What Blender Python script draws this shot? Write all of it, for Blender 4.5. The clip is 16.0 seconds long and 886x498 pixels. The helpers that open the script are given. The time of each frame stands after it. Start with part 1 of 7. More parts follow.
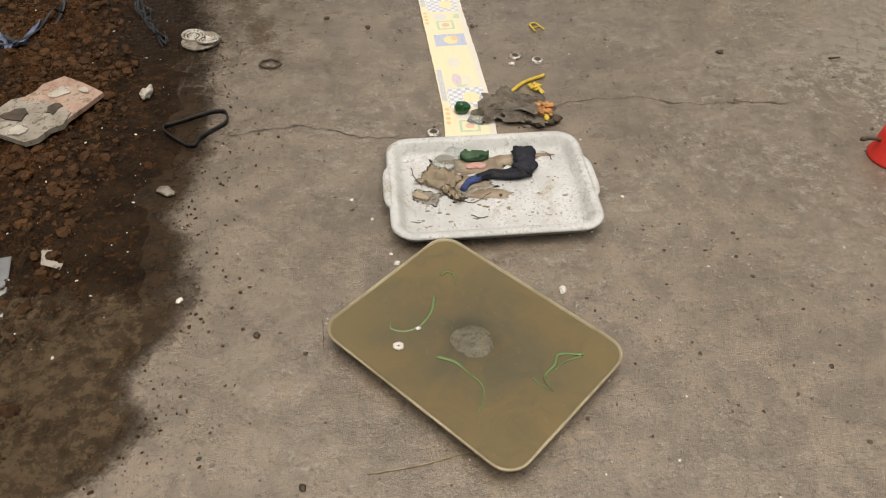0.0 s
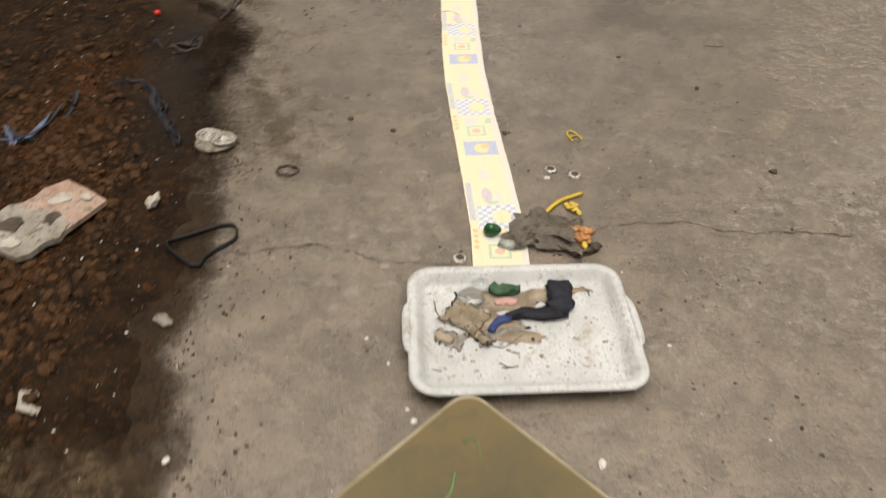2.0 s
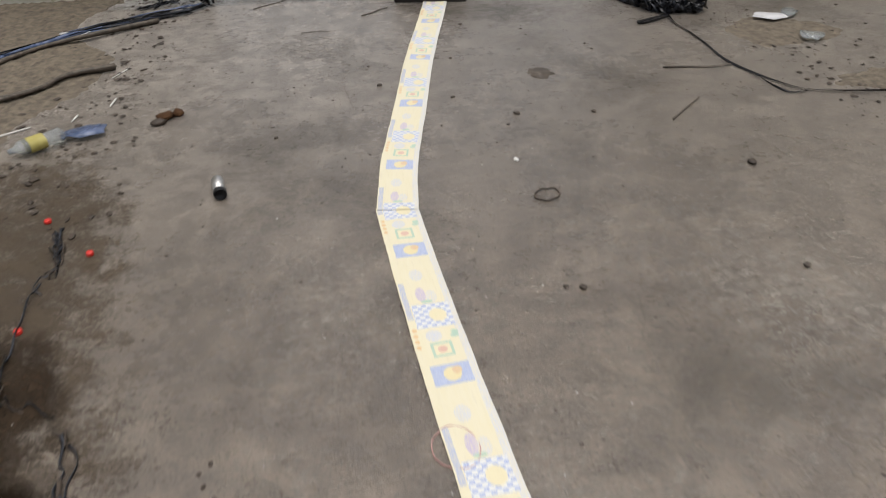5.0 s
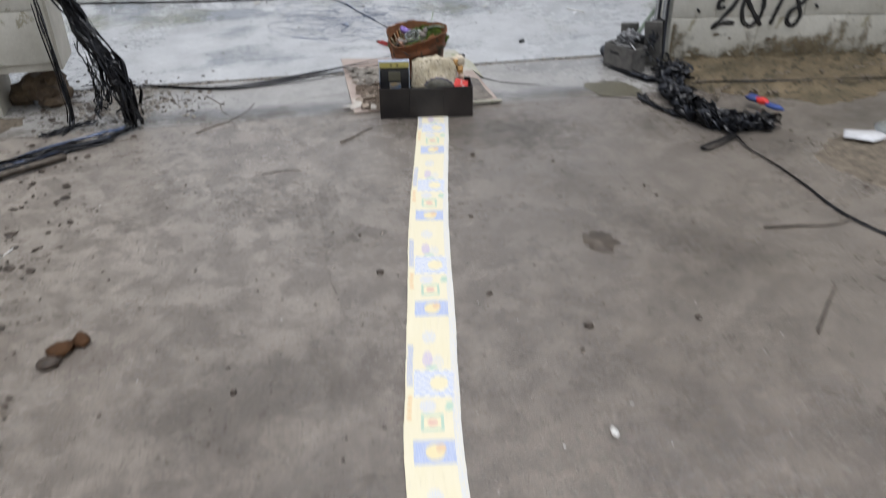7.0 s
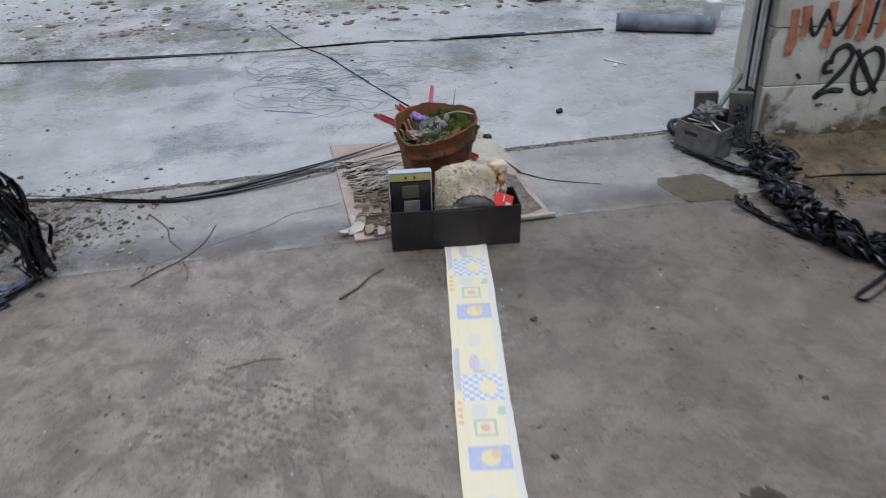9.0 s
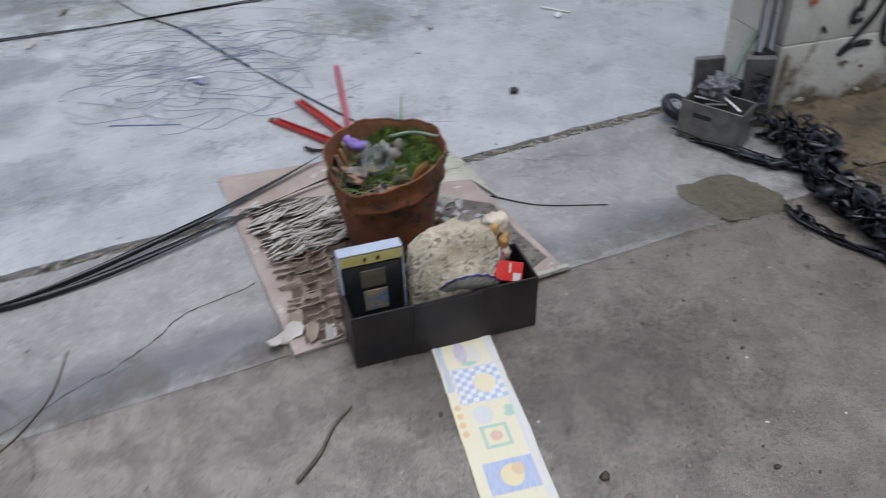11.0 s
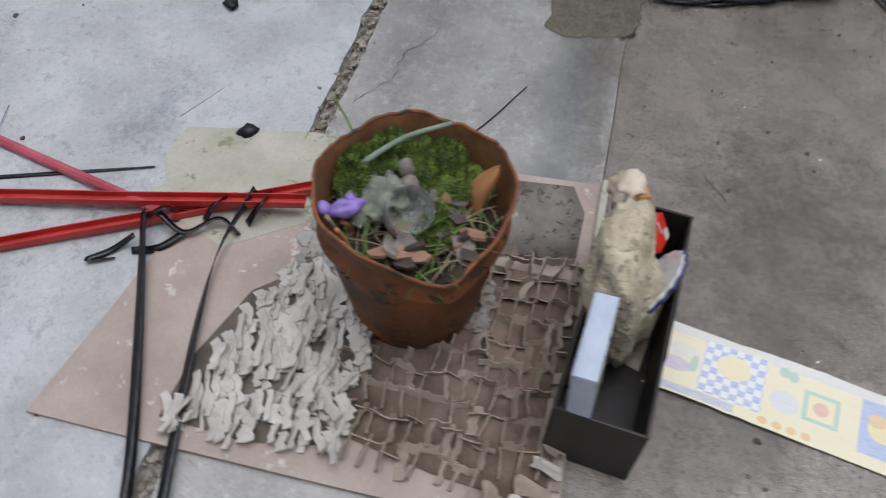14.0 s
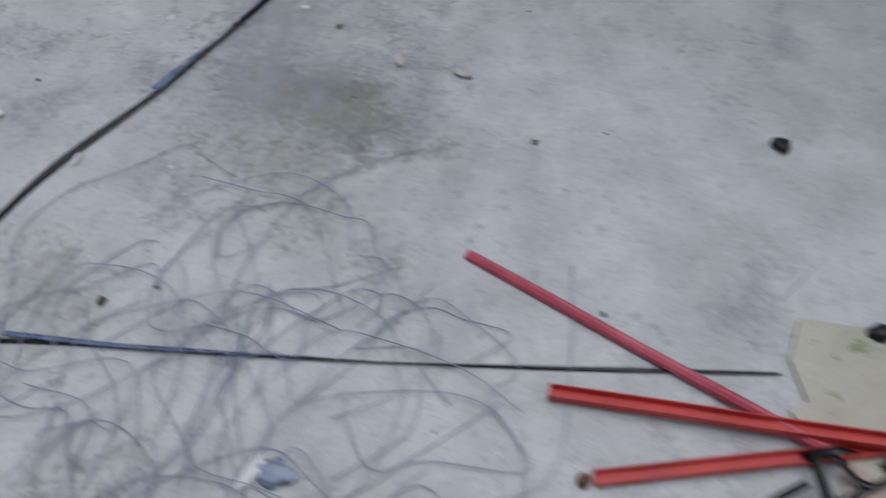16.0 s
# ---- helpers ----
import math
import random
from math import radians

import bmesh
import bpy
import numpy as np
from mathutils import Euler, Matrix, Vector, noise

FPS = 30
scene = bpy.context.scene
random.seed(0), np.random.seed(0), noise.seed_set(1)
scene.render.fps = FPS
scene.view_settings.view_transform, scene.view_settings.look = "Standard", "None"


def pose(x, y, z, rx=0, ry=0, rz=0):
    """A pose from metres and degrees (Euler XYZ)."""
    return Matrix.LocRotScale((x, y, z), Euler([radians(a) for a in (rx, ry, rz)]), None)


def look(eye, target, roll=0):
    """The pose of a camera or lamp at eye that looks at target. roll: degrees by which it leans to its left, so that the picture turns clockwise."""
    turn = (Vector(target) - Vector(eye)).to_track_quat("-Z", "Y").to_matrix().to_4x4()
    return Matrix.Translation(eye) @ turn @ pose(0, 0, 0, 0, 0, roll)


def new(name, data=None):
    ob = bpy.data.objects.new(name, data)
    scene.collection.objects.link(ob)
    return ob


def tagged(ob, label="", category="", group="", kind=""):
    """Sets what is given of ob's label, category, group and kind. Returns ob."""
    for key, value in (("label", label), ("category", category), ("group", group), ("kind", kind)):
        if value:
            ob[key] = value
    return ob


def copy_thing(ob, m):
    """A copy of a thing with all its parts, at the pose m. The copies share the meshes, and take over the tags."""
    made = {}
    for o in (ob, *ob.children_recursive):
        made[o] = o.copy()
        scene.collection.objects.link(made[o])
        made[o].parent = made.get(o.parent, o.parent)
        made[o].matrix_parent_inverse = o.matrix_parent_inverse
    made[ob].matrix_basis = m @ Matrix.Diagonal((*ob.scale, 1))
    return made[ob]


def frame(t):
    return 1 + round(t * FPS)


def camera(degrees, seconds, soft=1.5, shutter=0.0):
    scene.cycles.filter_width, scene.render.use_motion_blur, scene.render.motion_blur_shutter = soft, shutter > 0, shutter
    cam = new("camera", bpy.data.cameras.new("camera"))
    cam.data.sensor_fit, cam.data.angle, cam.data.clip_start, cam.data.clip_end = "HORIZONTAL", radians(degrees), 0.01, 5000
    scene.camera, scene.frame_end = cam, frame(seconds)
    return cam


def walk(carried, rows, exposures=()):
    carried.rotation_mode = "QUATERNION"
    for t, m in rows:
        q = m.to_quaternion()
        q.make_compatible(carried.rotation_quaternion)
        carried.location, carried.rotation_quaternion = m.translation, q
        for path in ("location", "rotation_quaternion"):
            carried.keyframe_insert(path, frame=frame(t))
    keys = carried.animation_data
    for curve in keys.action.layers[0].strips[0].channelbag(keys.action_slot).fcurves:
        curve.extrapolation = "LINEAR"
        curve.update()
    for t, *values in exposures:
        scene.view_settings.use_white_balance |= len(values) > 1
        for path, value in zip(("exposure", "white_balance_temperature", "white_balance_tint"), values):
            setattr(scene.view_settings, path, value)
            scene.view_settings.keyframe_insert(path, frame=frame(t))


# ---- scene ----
cam = camera(60.0, 16.0, 1.0, 0.65)
PATH = [
    (0, (-0.032, -0.11, 1.06), (-0.012, 1.307, -0.35), 0.5),
    (0.5, (-0.013, -0.094, 1.062), (-0.022, 1.342, -0.33), 0.2),
    (1, (0.008, -0.064, 1.07), (-0.064, 1.411, -0.279), 0.3),
    (1.5, (0.012, 0.003, 1.077), (-0.106, 1.502, -0.242), 0.8),
    (2, (-0.043, 0.13, 1.078), (-0.079, 1.636, -0.238), 1.1),
    (2.5, (-0.129, 0.296, 1.087), (-0.052, 1.841, -0.181), 0.6),
    (3, (-0.167, 0.481, 1.085), (-0.062, 2.016, -0.193), 1.2),
    (3.5, (-0.18, 0.748, 1.111), (-0.076, 2.329, -0.11), 0.8),
    (4, (-0.214, 1.004, 1.109), (-0.04, 2.569, -0.123), 1.9),
    (4.5, (-0.296, 1.3, 1.134), (-0.003, 2.925, 0.006), 0.0),
    (4.7, (-0.29, 1.393, 1.12), (-0.008, 3.026, 0.001), -0.9),
    (6.8, (-0.308, 2.501, 1.103), (0.124, 4.126, 0.021), -0.4),
    (7, (-0.29, 2.604, 1.122), (0.132, 4.255, 0.075), -0.5),
    (7.5, (-0.274, 2.855, 1.109), (0.156, 4.526, 0.097), 0.2),
    (8, (-0.266, 3.093, 1.12), (0.228, 4.765, 0.14), -1.8),
    (8.5, (-0.229, 3.358, 1.102), (0.283, 5.0, 0.081), -1.6),
    (8.7, (-0.216, 3.45, 1.111), (0.263, 5.096, 0.081), -1.2),
    (10.8, (-0.15, 4.344, 1.046), (0.509, 5.805, -0.15), -1.7),
    (11, (-0.144, 4.413, 1.032), (0.596, 5.813, -0.189), -1.3),
    (11.5, (-0.2, 4.635, 1.021), (0.762, 5.861, -0.233), -1.6),
    (12, (-0.228, 4.787, 0.987), (0.749, 5.883, -0.372), 0.0),
    (12.5, (-0.22, 4.991, 0.979), (0.806, 5.889, -0.484), 1.5),
    (13, (-0.241, 5.186, 0.968), (0.928, 5.829, -0.522), 5.4),
    (13.5, (-0.283, 5.368, 0.955), (1.031, 5.701, -0.516), 3.7),
    (14, (-0.235, 5.556, 0.924), (1.001, 5.701, -0.642), 3.1),
    (14.5, (-0.154, 5.767, 0.925), (1.074, 5.739, -0.653), 8.6),
    (15, (-0.124, 6.022, 0.91), (1.159, 5.898, -0.619), 7.3),
    (15.5, (-0.108, 6.152, 0.902), (1.163, 6.433, -0.616), 1.1),
    (16, (-0.062, 6.381, 0.904), (1.139, 6.81, -0.637), -1.2),
]
walk(cam, [(t, look(eye, target, roll)) for t, eye, target, roll in PATH],
     [(0, 0.27, 7600, 11), (1.5, 0.35, 7560, 11), (2.5, 0.33, 7480, 11), (3.0, 0.22, 7380, 11), (3.8, 0.25, 7250, 11), (4.7, 0.16, 6650, 11), (6.8, 0.29, 6080, 11), (8.5, -0.03, 5800, 11), (11, 0.03, 5720, 12), (14.5, 0.0, 5950, 12), (15.2, -0.06, 5930, 12), (15.6, -0.17, 5900, 12), (16, -0.39, 5850, 12)])

# ---- light ----
world = bpy.data.worlds.new("sky")
scene.world = world
world.use_nodes = True
wn = world.node_tree.nodes
sky = wn.new("ShaderNodeTexSky")
sky.sky_type, sky.sun_disc = "NISHITA", False
sky.sun_elevation, sky.sun_rotation = radians(84), radians(158)
sky.dust_density = 4.0
soften = wn.new("ShaderNodeHueSaturation")
soften.inputs["Saturation"].default_value = 0.25
world.node_tree.links.new(sky.outputs[0], soften.inputs["Color"])
world.node_tree.links.new(soften.outputs[0], wn["Background"].inputs[0])
wn["Background"].inputs[1].default_value = 0.12
sun = new("sun", bpy.data.lights.new("sun", "SUN"))
sun.data.energy, sun.data.angle, sun.data.color = 1.4, radians(60), (1.0, 0.97, 0.93)
sun.matrix_world = look((0.24, -0.6, 6.0), (0, 0, 0))


# ---- material tools ----
class Nodes:
    def __init__(self, name):
        self.m = bpy.data.materials.new(name)
        self.m.use_nodes = True
        self.t = self.m.node_tree
        self.b = self.t.nodes["Principled BSDF"]

    def put(self, kind, ins=(), **props):
        n = self.t.nodes.new("ShaderNode" + kind)
        if "operation" in props:
            n.operation = props["operation"]
        if "data_type" in props:
            n.data_type = props["data_type"]
        if "feature" in props:
            n.feature = props["feature"]
        for key, v in dict(ins).items():
            self.link(v, n.inputs[key])
        return n

    def link(self, v, socket):
        if isinstance(v, bpy.types.NodeSocket):
            self.t.links.new(v, socket)
        elif isinstance(v, (tuple, list)) and len(v) == 3 and socket.type == "RGBA":
            socket.default_value = (*v, 1)
        else:
            socket.default_value = v

    def place(self, kind="Object"):
        return self.put("TexCoord").outputs[kind]

    def noise(self, scale, detail=4, rough=0.55, vec=None, warp=0.0):
        ins = {"Scale": scale, "Detail": detail, "Roughness": rough, "Distortion": warp}
        ins["Vector"] = vec if vec is not None else self.place()
        return self.put("TexNoise", ins).outputs["Fac"]

    def ramp(self, fac, *stops):
        n = self.put("ValToRGB", {"Fac": fac})
        e = n.color_ramp.elements
        while len(e) < len(stops):
            e.new(0.5)
        for item, (at, col) in zip(e, stops):
            item.position = at
            item.color = (*col, 1) if isinstance(col, tuple) else (col, col, col, 1)
        return n.outputs["Color"]

    def mix(self, fac, a, b):
        n = self.put("Mix", data_type="RGBA")
        self.link(fac, n.inputs[0])
        self.link(a, n.inputs[6])
        self.link(b, n.inputs[7])
        return n.outputs[2]

    def math(self, op, a, b=0.0, c=0.0):
        n = self.put("Math", {0: a, 1: b, 2: c}, operation=op)
        return n.outputs[0]

    def done(self, color, rough=0.6, metal=0.0, height=None, strength=0.4, distance=0.002, **more):
        self.link(color, self.b.inputs["Base Color"])
        self.link(rough, self.b.inputs["Roughness"])
        self.link(metal, self.b.inputs["Metallic"])
        if height is not None:
            bump = self.put("Bump", {"Height": height, "Strength": strength, "Distance": distance})
            self.t.links.new(bump.outputs[0], self.b.inputs["Normal"])
        for key, v in more.items():
            self.link(v, self.b.inputs[key.replace("_", " ")])
        return self.m


def worn(name, a, b, scale=8.0, rough=(0.5, 0.8), metal=0.0, spots=None, spot_at=0.62, grain=120.0, bump=0.4, dist=0.001, islands=0.0, **more):
    """A surface that drifts between two colours, with fine grain, and spots of a third."""
    n = Nodes(name)
    big, fine = n.noise(scale, 5, 0.6), n.noise(grain, 3)
    col = n.mix(n.ramp(big, (0.35, 0.0), (0.65, 1.0)), a, b)
    if spots:
        s = n.ramp(n.noise(scale * 3.1, 6, 0.7, warp=0.4), (spot_at, 0.0), (spot_at + 0.05, 1.0))
        col = n.mix(s, col, spots)
    col = n.mix(n.math("MULTIPLY", fine, 0.35), col, tuple(0.45 * v for v in a))
    r = n.math("MULTIPLY_ADD", big, rough[1] - rough[0], rough[0])
    if islands:
        lot = n.put("NewGeometry").outputs["Random Per Island"]
        col = n.mix(n.math("MULTIPLY", n.ramp(lot, (0.2, 0.0), (0.9, 1.0)), islands), col, tuple(min(0.8, 2.4 * v) for v in b))
    return n.done(col, r, metal, n.math("ADD", fine, n.math("MULTIPLY", big, 2.0)), bump, dist, **more)


def film(name, a, b, scale=20.0, rough=(0.5, 0.8), soft=0.25, most=1.0, breakup=0.6, grain=90.0, shine=0.08):
    """A thin layer of dirt or damp that thins out by the mesh's own cover value."""
    n = Nodes(name)
    cover = n.put("Attribute")
    cover.attribute_name = "cover"
    big, fine = n.noise(scale, 6, 0.7), n.noise(grain, 4, 0.8)
    rag = n.math("ADD", n.math("MULTIPLY", n.math("SUBTRACT", big, 0.5), breakup), n.math("MULTIPLY", n.math("SUBTRACT", fine, 0.5), breakup * 0.7))
    fac = n.ramp(n.math("ADD", cover.outputs["Fac"], rag), (0.3 - 0.0, 0.0), (0.3 + soft, most))
    col = n.mix(n.ramp(n.math("ADD", n.math("MULTIPLY", big, 0.5), n.math("MULTIPLY", fine, 0.5)), (0.4, 0.0), (0.62, 1.0)), a, b)
    r = n.math("MULTIPLY_ADD", big, rough[1] - rough[0], rough[0])
    return n.done(col, r, 0.0, n.math("ADD", big, fine), 0.8, 0.004, Alpha=fac, Specular_IOR_Level=shine)


def concrete(name, low, mid, high, wet=0.35, pit=0.5, start_tones=None, dull=0.62, speck=0.7, dust=0.0, shine=0.5, mottle=0.0):
    n = Nodes(name)
    broad, blot, streak, fine = n.noise(1.1, 5, 0.6), n.noise(6.5, 9, 0.74), n.noise(23, 7, 0.75), n.noise(330, 2, 0.7)
    col = n.ramp(n.math("MULTIPLY_ADD", blot, 0.7, n.math("MULTIPLY", broad, 0.3)), (0.37, low), (0.5, mid), (0.63, high))
    dark = n.ramp(n.noise(26, 6, 0.75), (0.54, 0.0), (0.66, 1.0))
    col = n.mix(n.math("MULTIPLY", dark, 0.55), col, tuple(v * 0.5 for v in low))
    pale = n.ramp(n.noise(41, 8, 0.82), (0.52, 0.0), (0.64, 1.0))
    col = n.mix(n.math("MULTIPLY", pale, 0.62), col, tuple(min(0.6, v * 1.3) for v in high))
    if start_tones:
        # paler sandy tone at the start, painted for light that falls off along y
        y = n.put("SeparateXYZ", {0: n.place()}).outputs[1]
        cover = n.math("MULTIPLY_ADD", y, -0.13, n.math("MULTIPLY_ADD", blot, 0.9, n.math("MULTIPLY", broad, 0.9)))
        col = n.mix(n.math("MULTIPLY", n.ramp(cover, (0.36, 0.0), (0.86, 1.0)), 0.6), col, n.mix(streak, start_tones[0], start_tones[1]))
        # greyer cement towards the threshold, its west side painted paler for grazing sheen
        near = n.put("MapRange", {0: n.math("MULTIPLY_ADD", broad, 0.8, y), 1: 3.3, 2: 5.2, 3: 0.0, 4: 0.85}).outputs[0]
        west = n.put("MapRange", {0: n.math("MULTIPLY_ADD", broad, 0.5, n.put("SeparateXYZ", {0: n.place()}).outputs[0]), 1: 0.0, 2: 0.8, 3: 0.0, 4: 1.0}).outputs[0]
        col = n.mix(near, col, n.mix(west, n.mix(streak, (0.29, 0.252, 0.207), (0.43, 0.38, 0.32)), n.mix(streak, (0.178, 0.15, 0.118), (0.272, 0.234, 0.19))))
    stain = n.ramp(n.noise(2.6, 7, 0.72), (0.52, 0.0), (0.60, 1.0))
    col = n.mix(n.math("MULTIPLY", stain, 0.14), col, tuple(v * 0.7 for v in low))
    if mottle:
        # blotches a hand wide and crumbly pale scabs a finger wide
        blotch = n.ramp(n.noise(11, 8, 0.72, warp=0.5), (0.44, 0.0), (0.56, 1.0))
        col = n.mix(n.math("MULTIPLY", blotch, mottle), col, tuple(v * 0.62 for v in mid))
        scab = n.math("MULTIPLY", n.ramp(n.noise(85, 7, 0.85, warp=0.4), (0.52, 0.0), (0.66, 1.0)), n.ramp(n.noise(4.2, 7, 0.75), (0.44, 0.0), (0.66, 1.0)))
        col = n.mix(n.math("MULTIPLY", scab, min(1.0, mottle * 1.5)), col, tuple(min(0.6, v * 1.5) for v in high))
    grit = n.ramp(n.noise(120, 4, 0.8), (0.56, 0.0), (0.63, 1.0))
    col = n.mix(n.math("MULTIPLY", grit, speck), col, tuple(v * 0.35 for v in low))
    col = n.mix(n.math("MULTIPLY", fine, 0.38), col, tuple(v * 0.5 for v in low))
    rough = n.ramp(n.math("ADD", n.math("MULTIPLY", broad, 0.6), n.math("MULTIPLY", streak, 0.4)), (0.40, wet), (0.6, dull))
    h = n.math("ADD", n.math("MULTIPLY", fine, 0.5), n.math("MULTIPLY_ADD", streak, 1.5, blot))
    return n.done(col, rough, 0.0, h, pit, 0.003, Sheen_Weight=dust, Sheen_Roughness=0.45, Specular_IOR_Level=shine)


M = {}
# brown floor also kept darker than the yard, putting indoor shade into its colour
M["floor"] = concrete("dusty_concrete", (0.094, 0.072, 0.052), (0.150, 0.118, 0.087), (0.242, 0.196, 0.149), 0.2, 0.7, ((0.17, 0.130, 0.088), (0.385, 0.308, 0.222)), 0.42, 0.95, 0.28, 0.95, 0.6)
M["apron"] = concrete("pale_concrete", (0.21, 0.20, 0.185), (0.35, 0.335, 0.31), (0.48, 0.465, 0.435), 0.2, 0.3, None, 0.5, 0.25, 0.0, 0.6, 0.2)
# grey yard concrete, its paleness also carrying the brighter open daylight
M["yard"] = concrete("grey_concrete", (0.33, 0.33, 0.32), (0.475, 0.48, 0.475), (0.61, 0.615, 0.61), 0.2, 0.3, None, 0.5, 0.25, 0.0, 0.5, 0.16)
M["crack"] = worn("crack_dirt", (0.05, 0.038, 0.028), (0.09, 0.07, 0.05), 20)
M["gravel"] = worn("joint_gravel", (0.2, 0.175, 0.14), (0.42, 0.38, 0.32), 40, spots=(0.06, 0.05, 0.04), spot_at=0.58, bump=1.0, dist=0.006)
M["soil"] = worn("wet_soil", (0.013, 0.008, 0.005), (0.034, 0.020, 0.011), 14, (0.4, 0.85), spots=(0.066, 0.030, 0.012), spot_at=0.57, grain=75, bump=1.0, dist=0.010, Specular_IOR_Level=0.06)
M["soil_wet"] = film("sodden_soil", (0.009, 0.006, 0.004), (0.028, 0.017, 0.010), 20, (0.35, 0.8), 0.4, 0.52, 1.5, 70, 0.3)
M["soil_dry"] = film("drying_soil", (0.034, 0.023, 0.014), (0.115, 0.083, 0.052), 24, (0.6, 0.95), 0.35, 0.85, 1.3, 60)
M["core"] = film("orange_soil", (0.024, 0.011, 0.005), (0.10, 0.043, 0.016), 26, (0.6, 0.95), 0.4, 0.85, 1.5, 70)
M["dirt_stain"] = film("brown_dirt_stain", (0.04, 0.029, 0.018), (0.125, 0.092, 0.058), 15, (0.5, 0.9), 0.5, 0.6, 2.4)
M["damp_band"] = film("blue_grey_damp", (0.15, 0.155, 0.16), (0.23, 0.235, 0.24), 9, (0.15, 0.4), 0.5, 0.42, 0.6, 90, 0.5)
M["scour"] = film("scoured_cement", (0.28, 0.248, 0.205), (0.47, 0.425, 0.365), 34, (0.25, 0.55), 0.4, 0.55, 2.7, 140, 0.5)
M["threshold_dust"] = film("brown_dust", (0.14, 0.12, 0.095), (0.24, 0.21, 0.17), 14, (0.3, 0.6), 0.6, 0.7, 1.0)
M["grime"] = film("dark_grime", (0.05, 0.042, 0.032), (0.12, 0.1, 0.075), 17, (0.18, 0.4), 0.6, 0.32, 1.2, 90, 0.9)
M["yard_stain"] = film("yard_dirt", (0.10, 0.095, 0.075), (0.24, 0.225, 0.18), 11, (0.5, 0.9), 0.6, 0.6, 1.4)
M["yard_blue"] = film("yard_damp", (0.26, 0.285, 0.315), (0.37, 0.395, 0.42), 8, (0.15, 0.4), 0.5, 0.55, 1.3, 90, 0.5)
M["yard_green"] = film("yard_algae", (0.24, 0.25, 0.18), (0.36, 0.36, 0.27), 13, (0.4, 0.8), 0.55, 0.5, 1.5)
M["pillar_dirt"] = film("grit_dirt", (0.14, 0.125, 0.10), (0.34, 0.32, 0.28), 22, (0.6, 0.9), 0.5, 0.75, 1.6, 80)
M["film"] = film("soil_film", (0.019, 0.0125, 0.0075), (0.055, 0.037, 0.023), 18, (0.5, 0.9), 0.42, 0.95, 0.75)
M["clod"] = worn("clay_clods", (0.026, 0.014, 0.0075), (0.075, 0.038, 0.018), 25, (0.6, 0.95), spots=(0.014, 0.009, 0.005), bump=1.0, dist=0.004, islands=0.22, Specular_IOR_Level=0.12)
M["litter"] = worn("leaf_litter", (0.085, 0.068, 0.047), (0.22, 0.18, 0.13), 34, (0.6, 0.95), spots=(0.06, 0.04, 0.025), bump=0.8, dist=0.004)
M["white_wall"] = worn("whitewashed_block", (0.53, 0.51, 0.43), (0.73, 0.71, 0.625), 4.5, (0.7, 0.9), spots=(0.36, 0.33, 0.23), spot_at=0.6, bump=0.6, dist=0.003)
M["mortar"] = worn("wall_mortar", (0.5, 0.47, 0.39), (0.62, 0.59, 0.5), 12, bump=0.7, dist=0.004)
M["hole"] = worn("broken_block", (0.07, 0.045, 0.025), (0.2, 0.14, 0.08), 14, bump=1.0, dist=0.01)
M["black_paint"] = worn("black_spray", (0.012, 0.012, 0.012), (0.03, 0.03, 0.03), 40, (0.5, 0.7))
M["orange_paint"] = worn("orange_spray", (0.42, 0.12, 0.05), (0.6, 0.3, 0.18), 30, (0.6, 0.8))
M["tape"] = worn("black_tape", (0.004, 0.004, 0.005), (0.012, 0.012, 0.014), 30, (0.1, 0.32), grain=60, bump=0.6, Specular_IOR_Level=0.4)
M["tape_grey"] = worn("worn_tape", (0.01, 0.011, 0.014), (0.05, 0.055, 0.068), 30, (0.2, 0.5), grain=60, bump=0.5, Specular_IOR_Level=0.3)
M["tape_blue"] = worn("blue_sheen_tape", (0.05, 0.08, 0.16), (0.16, 0.2, 0.32), 25, (0.15, 0.4))
M["wire"] = worn("thin_wire", (0.20, 0.235, 0.31), (0.30, 0.335, 0.42), 20, (0.35, 0.6))
M["twig"] = worn("dry_twig", (0.06, 0.05, 0.038), (0.16, 0.13, 0.1), 40)
M["straw"] = worn("pale_stalk", (0.22, 0.17, 0.10), (0.38, 0.31, 0.2), 40)
M["box"] = worn("dark_plastic", (0.022, 0.020, 0.019), (0.045, 0.038, 0.034), 9, (0.3, 0.55), spots=(0.07, 0.06, 0.05), spot_at=0.66, Specular_IOR_Level=0.25)
M["rust"] = worn("rust", (0.075, 0.030, 0.011), (0.30, 0.095, 0.026), 9, (0.45, 0.85), spots=(0.036, 0.031, 0.013), spot_at=0.54, bump=0.6, dist=0.002)
M["rust_in"] = worn("rust_inside", (0.13, 0.055, 0.02), (0.30, 0.13, 0.05), 16, (0.6, 0.9), spots=(0.05, 0.04, 0.02), bump=0.6)
M["moss"] = worn("moss", (0.05, 0.09, 0.012), (0.18, 0.25, 0.03), 40, (0.8, 1.0), grain=300, bump=1.0, dist=0.006)
M["grass"] = worn("grass_blade", (0.10, 0.2, 0.03), (0.24, 0.34, 0.08), 30, (0.5, 0.7))
M["rock"] = worn("pale_limestone", (0.42, 0.355, 0.235), (0.68, 0.61, 0.46), 20, (0.75, 0.95), spots=(0.25, 0.215, 0.15), spot_at=0.55, bump=0.9, dist=0.006)
M["pebble"] = worn("pebble", (0.14, 0.12, 0.1), (0.34, 0.3, 0.26), 60)
M["dark_bit"] = worn("dark_crumb", (0.03, 0.022, 0.016), (0.09, 0.065, 0.045), 60)
M["white_bit"] = worn("white_chip", (0.62, 0.6, 0.55), (0.78, 0.77, 0.74), 60)
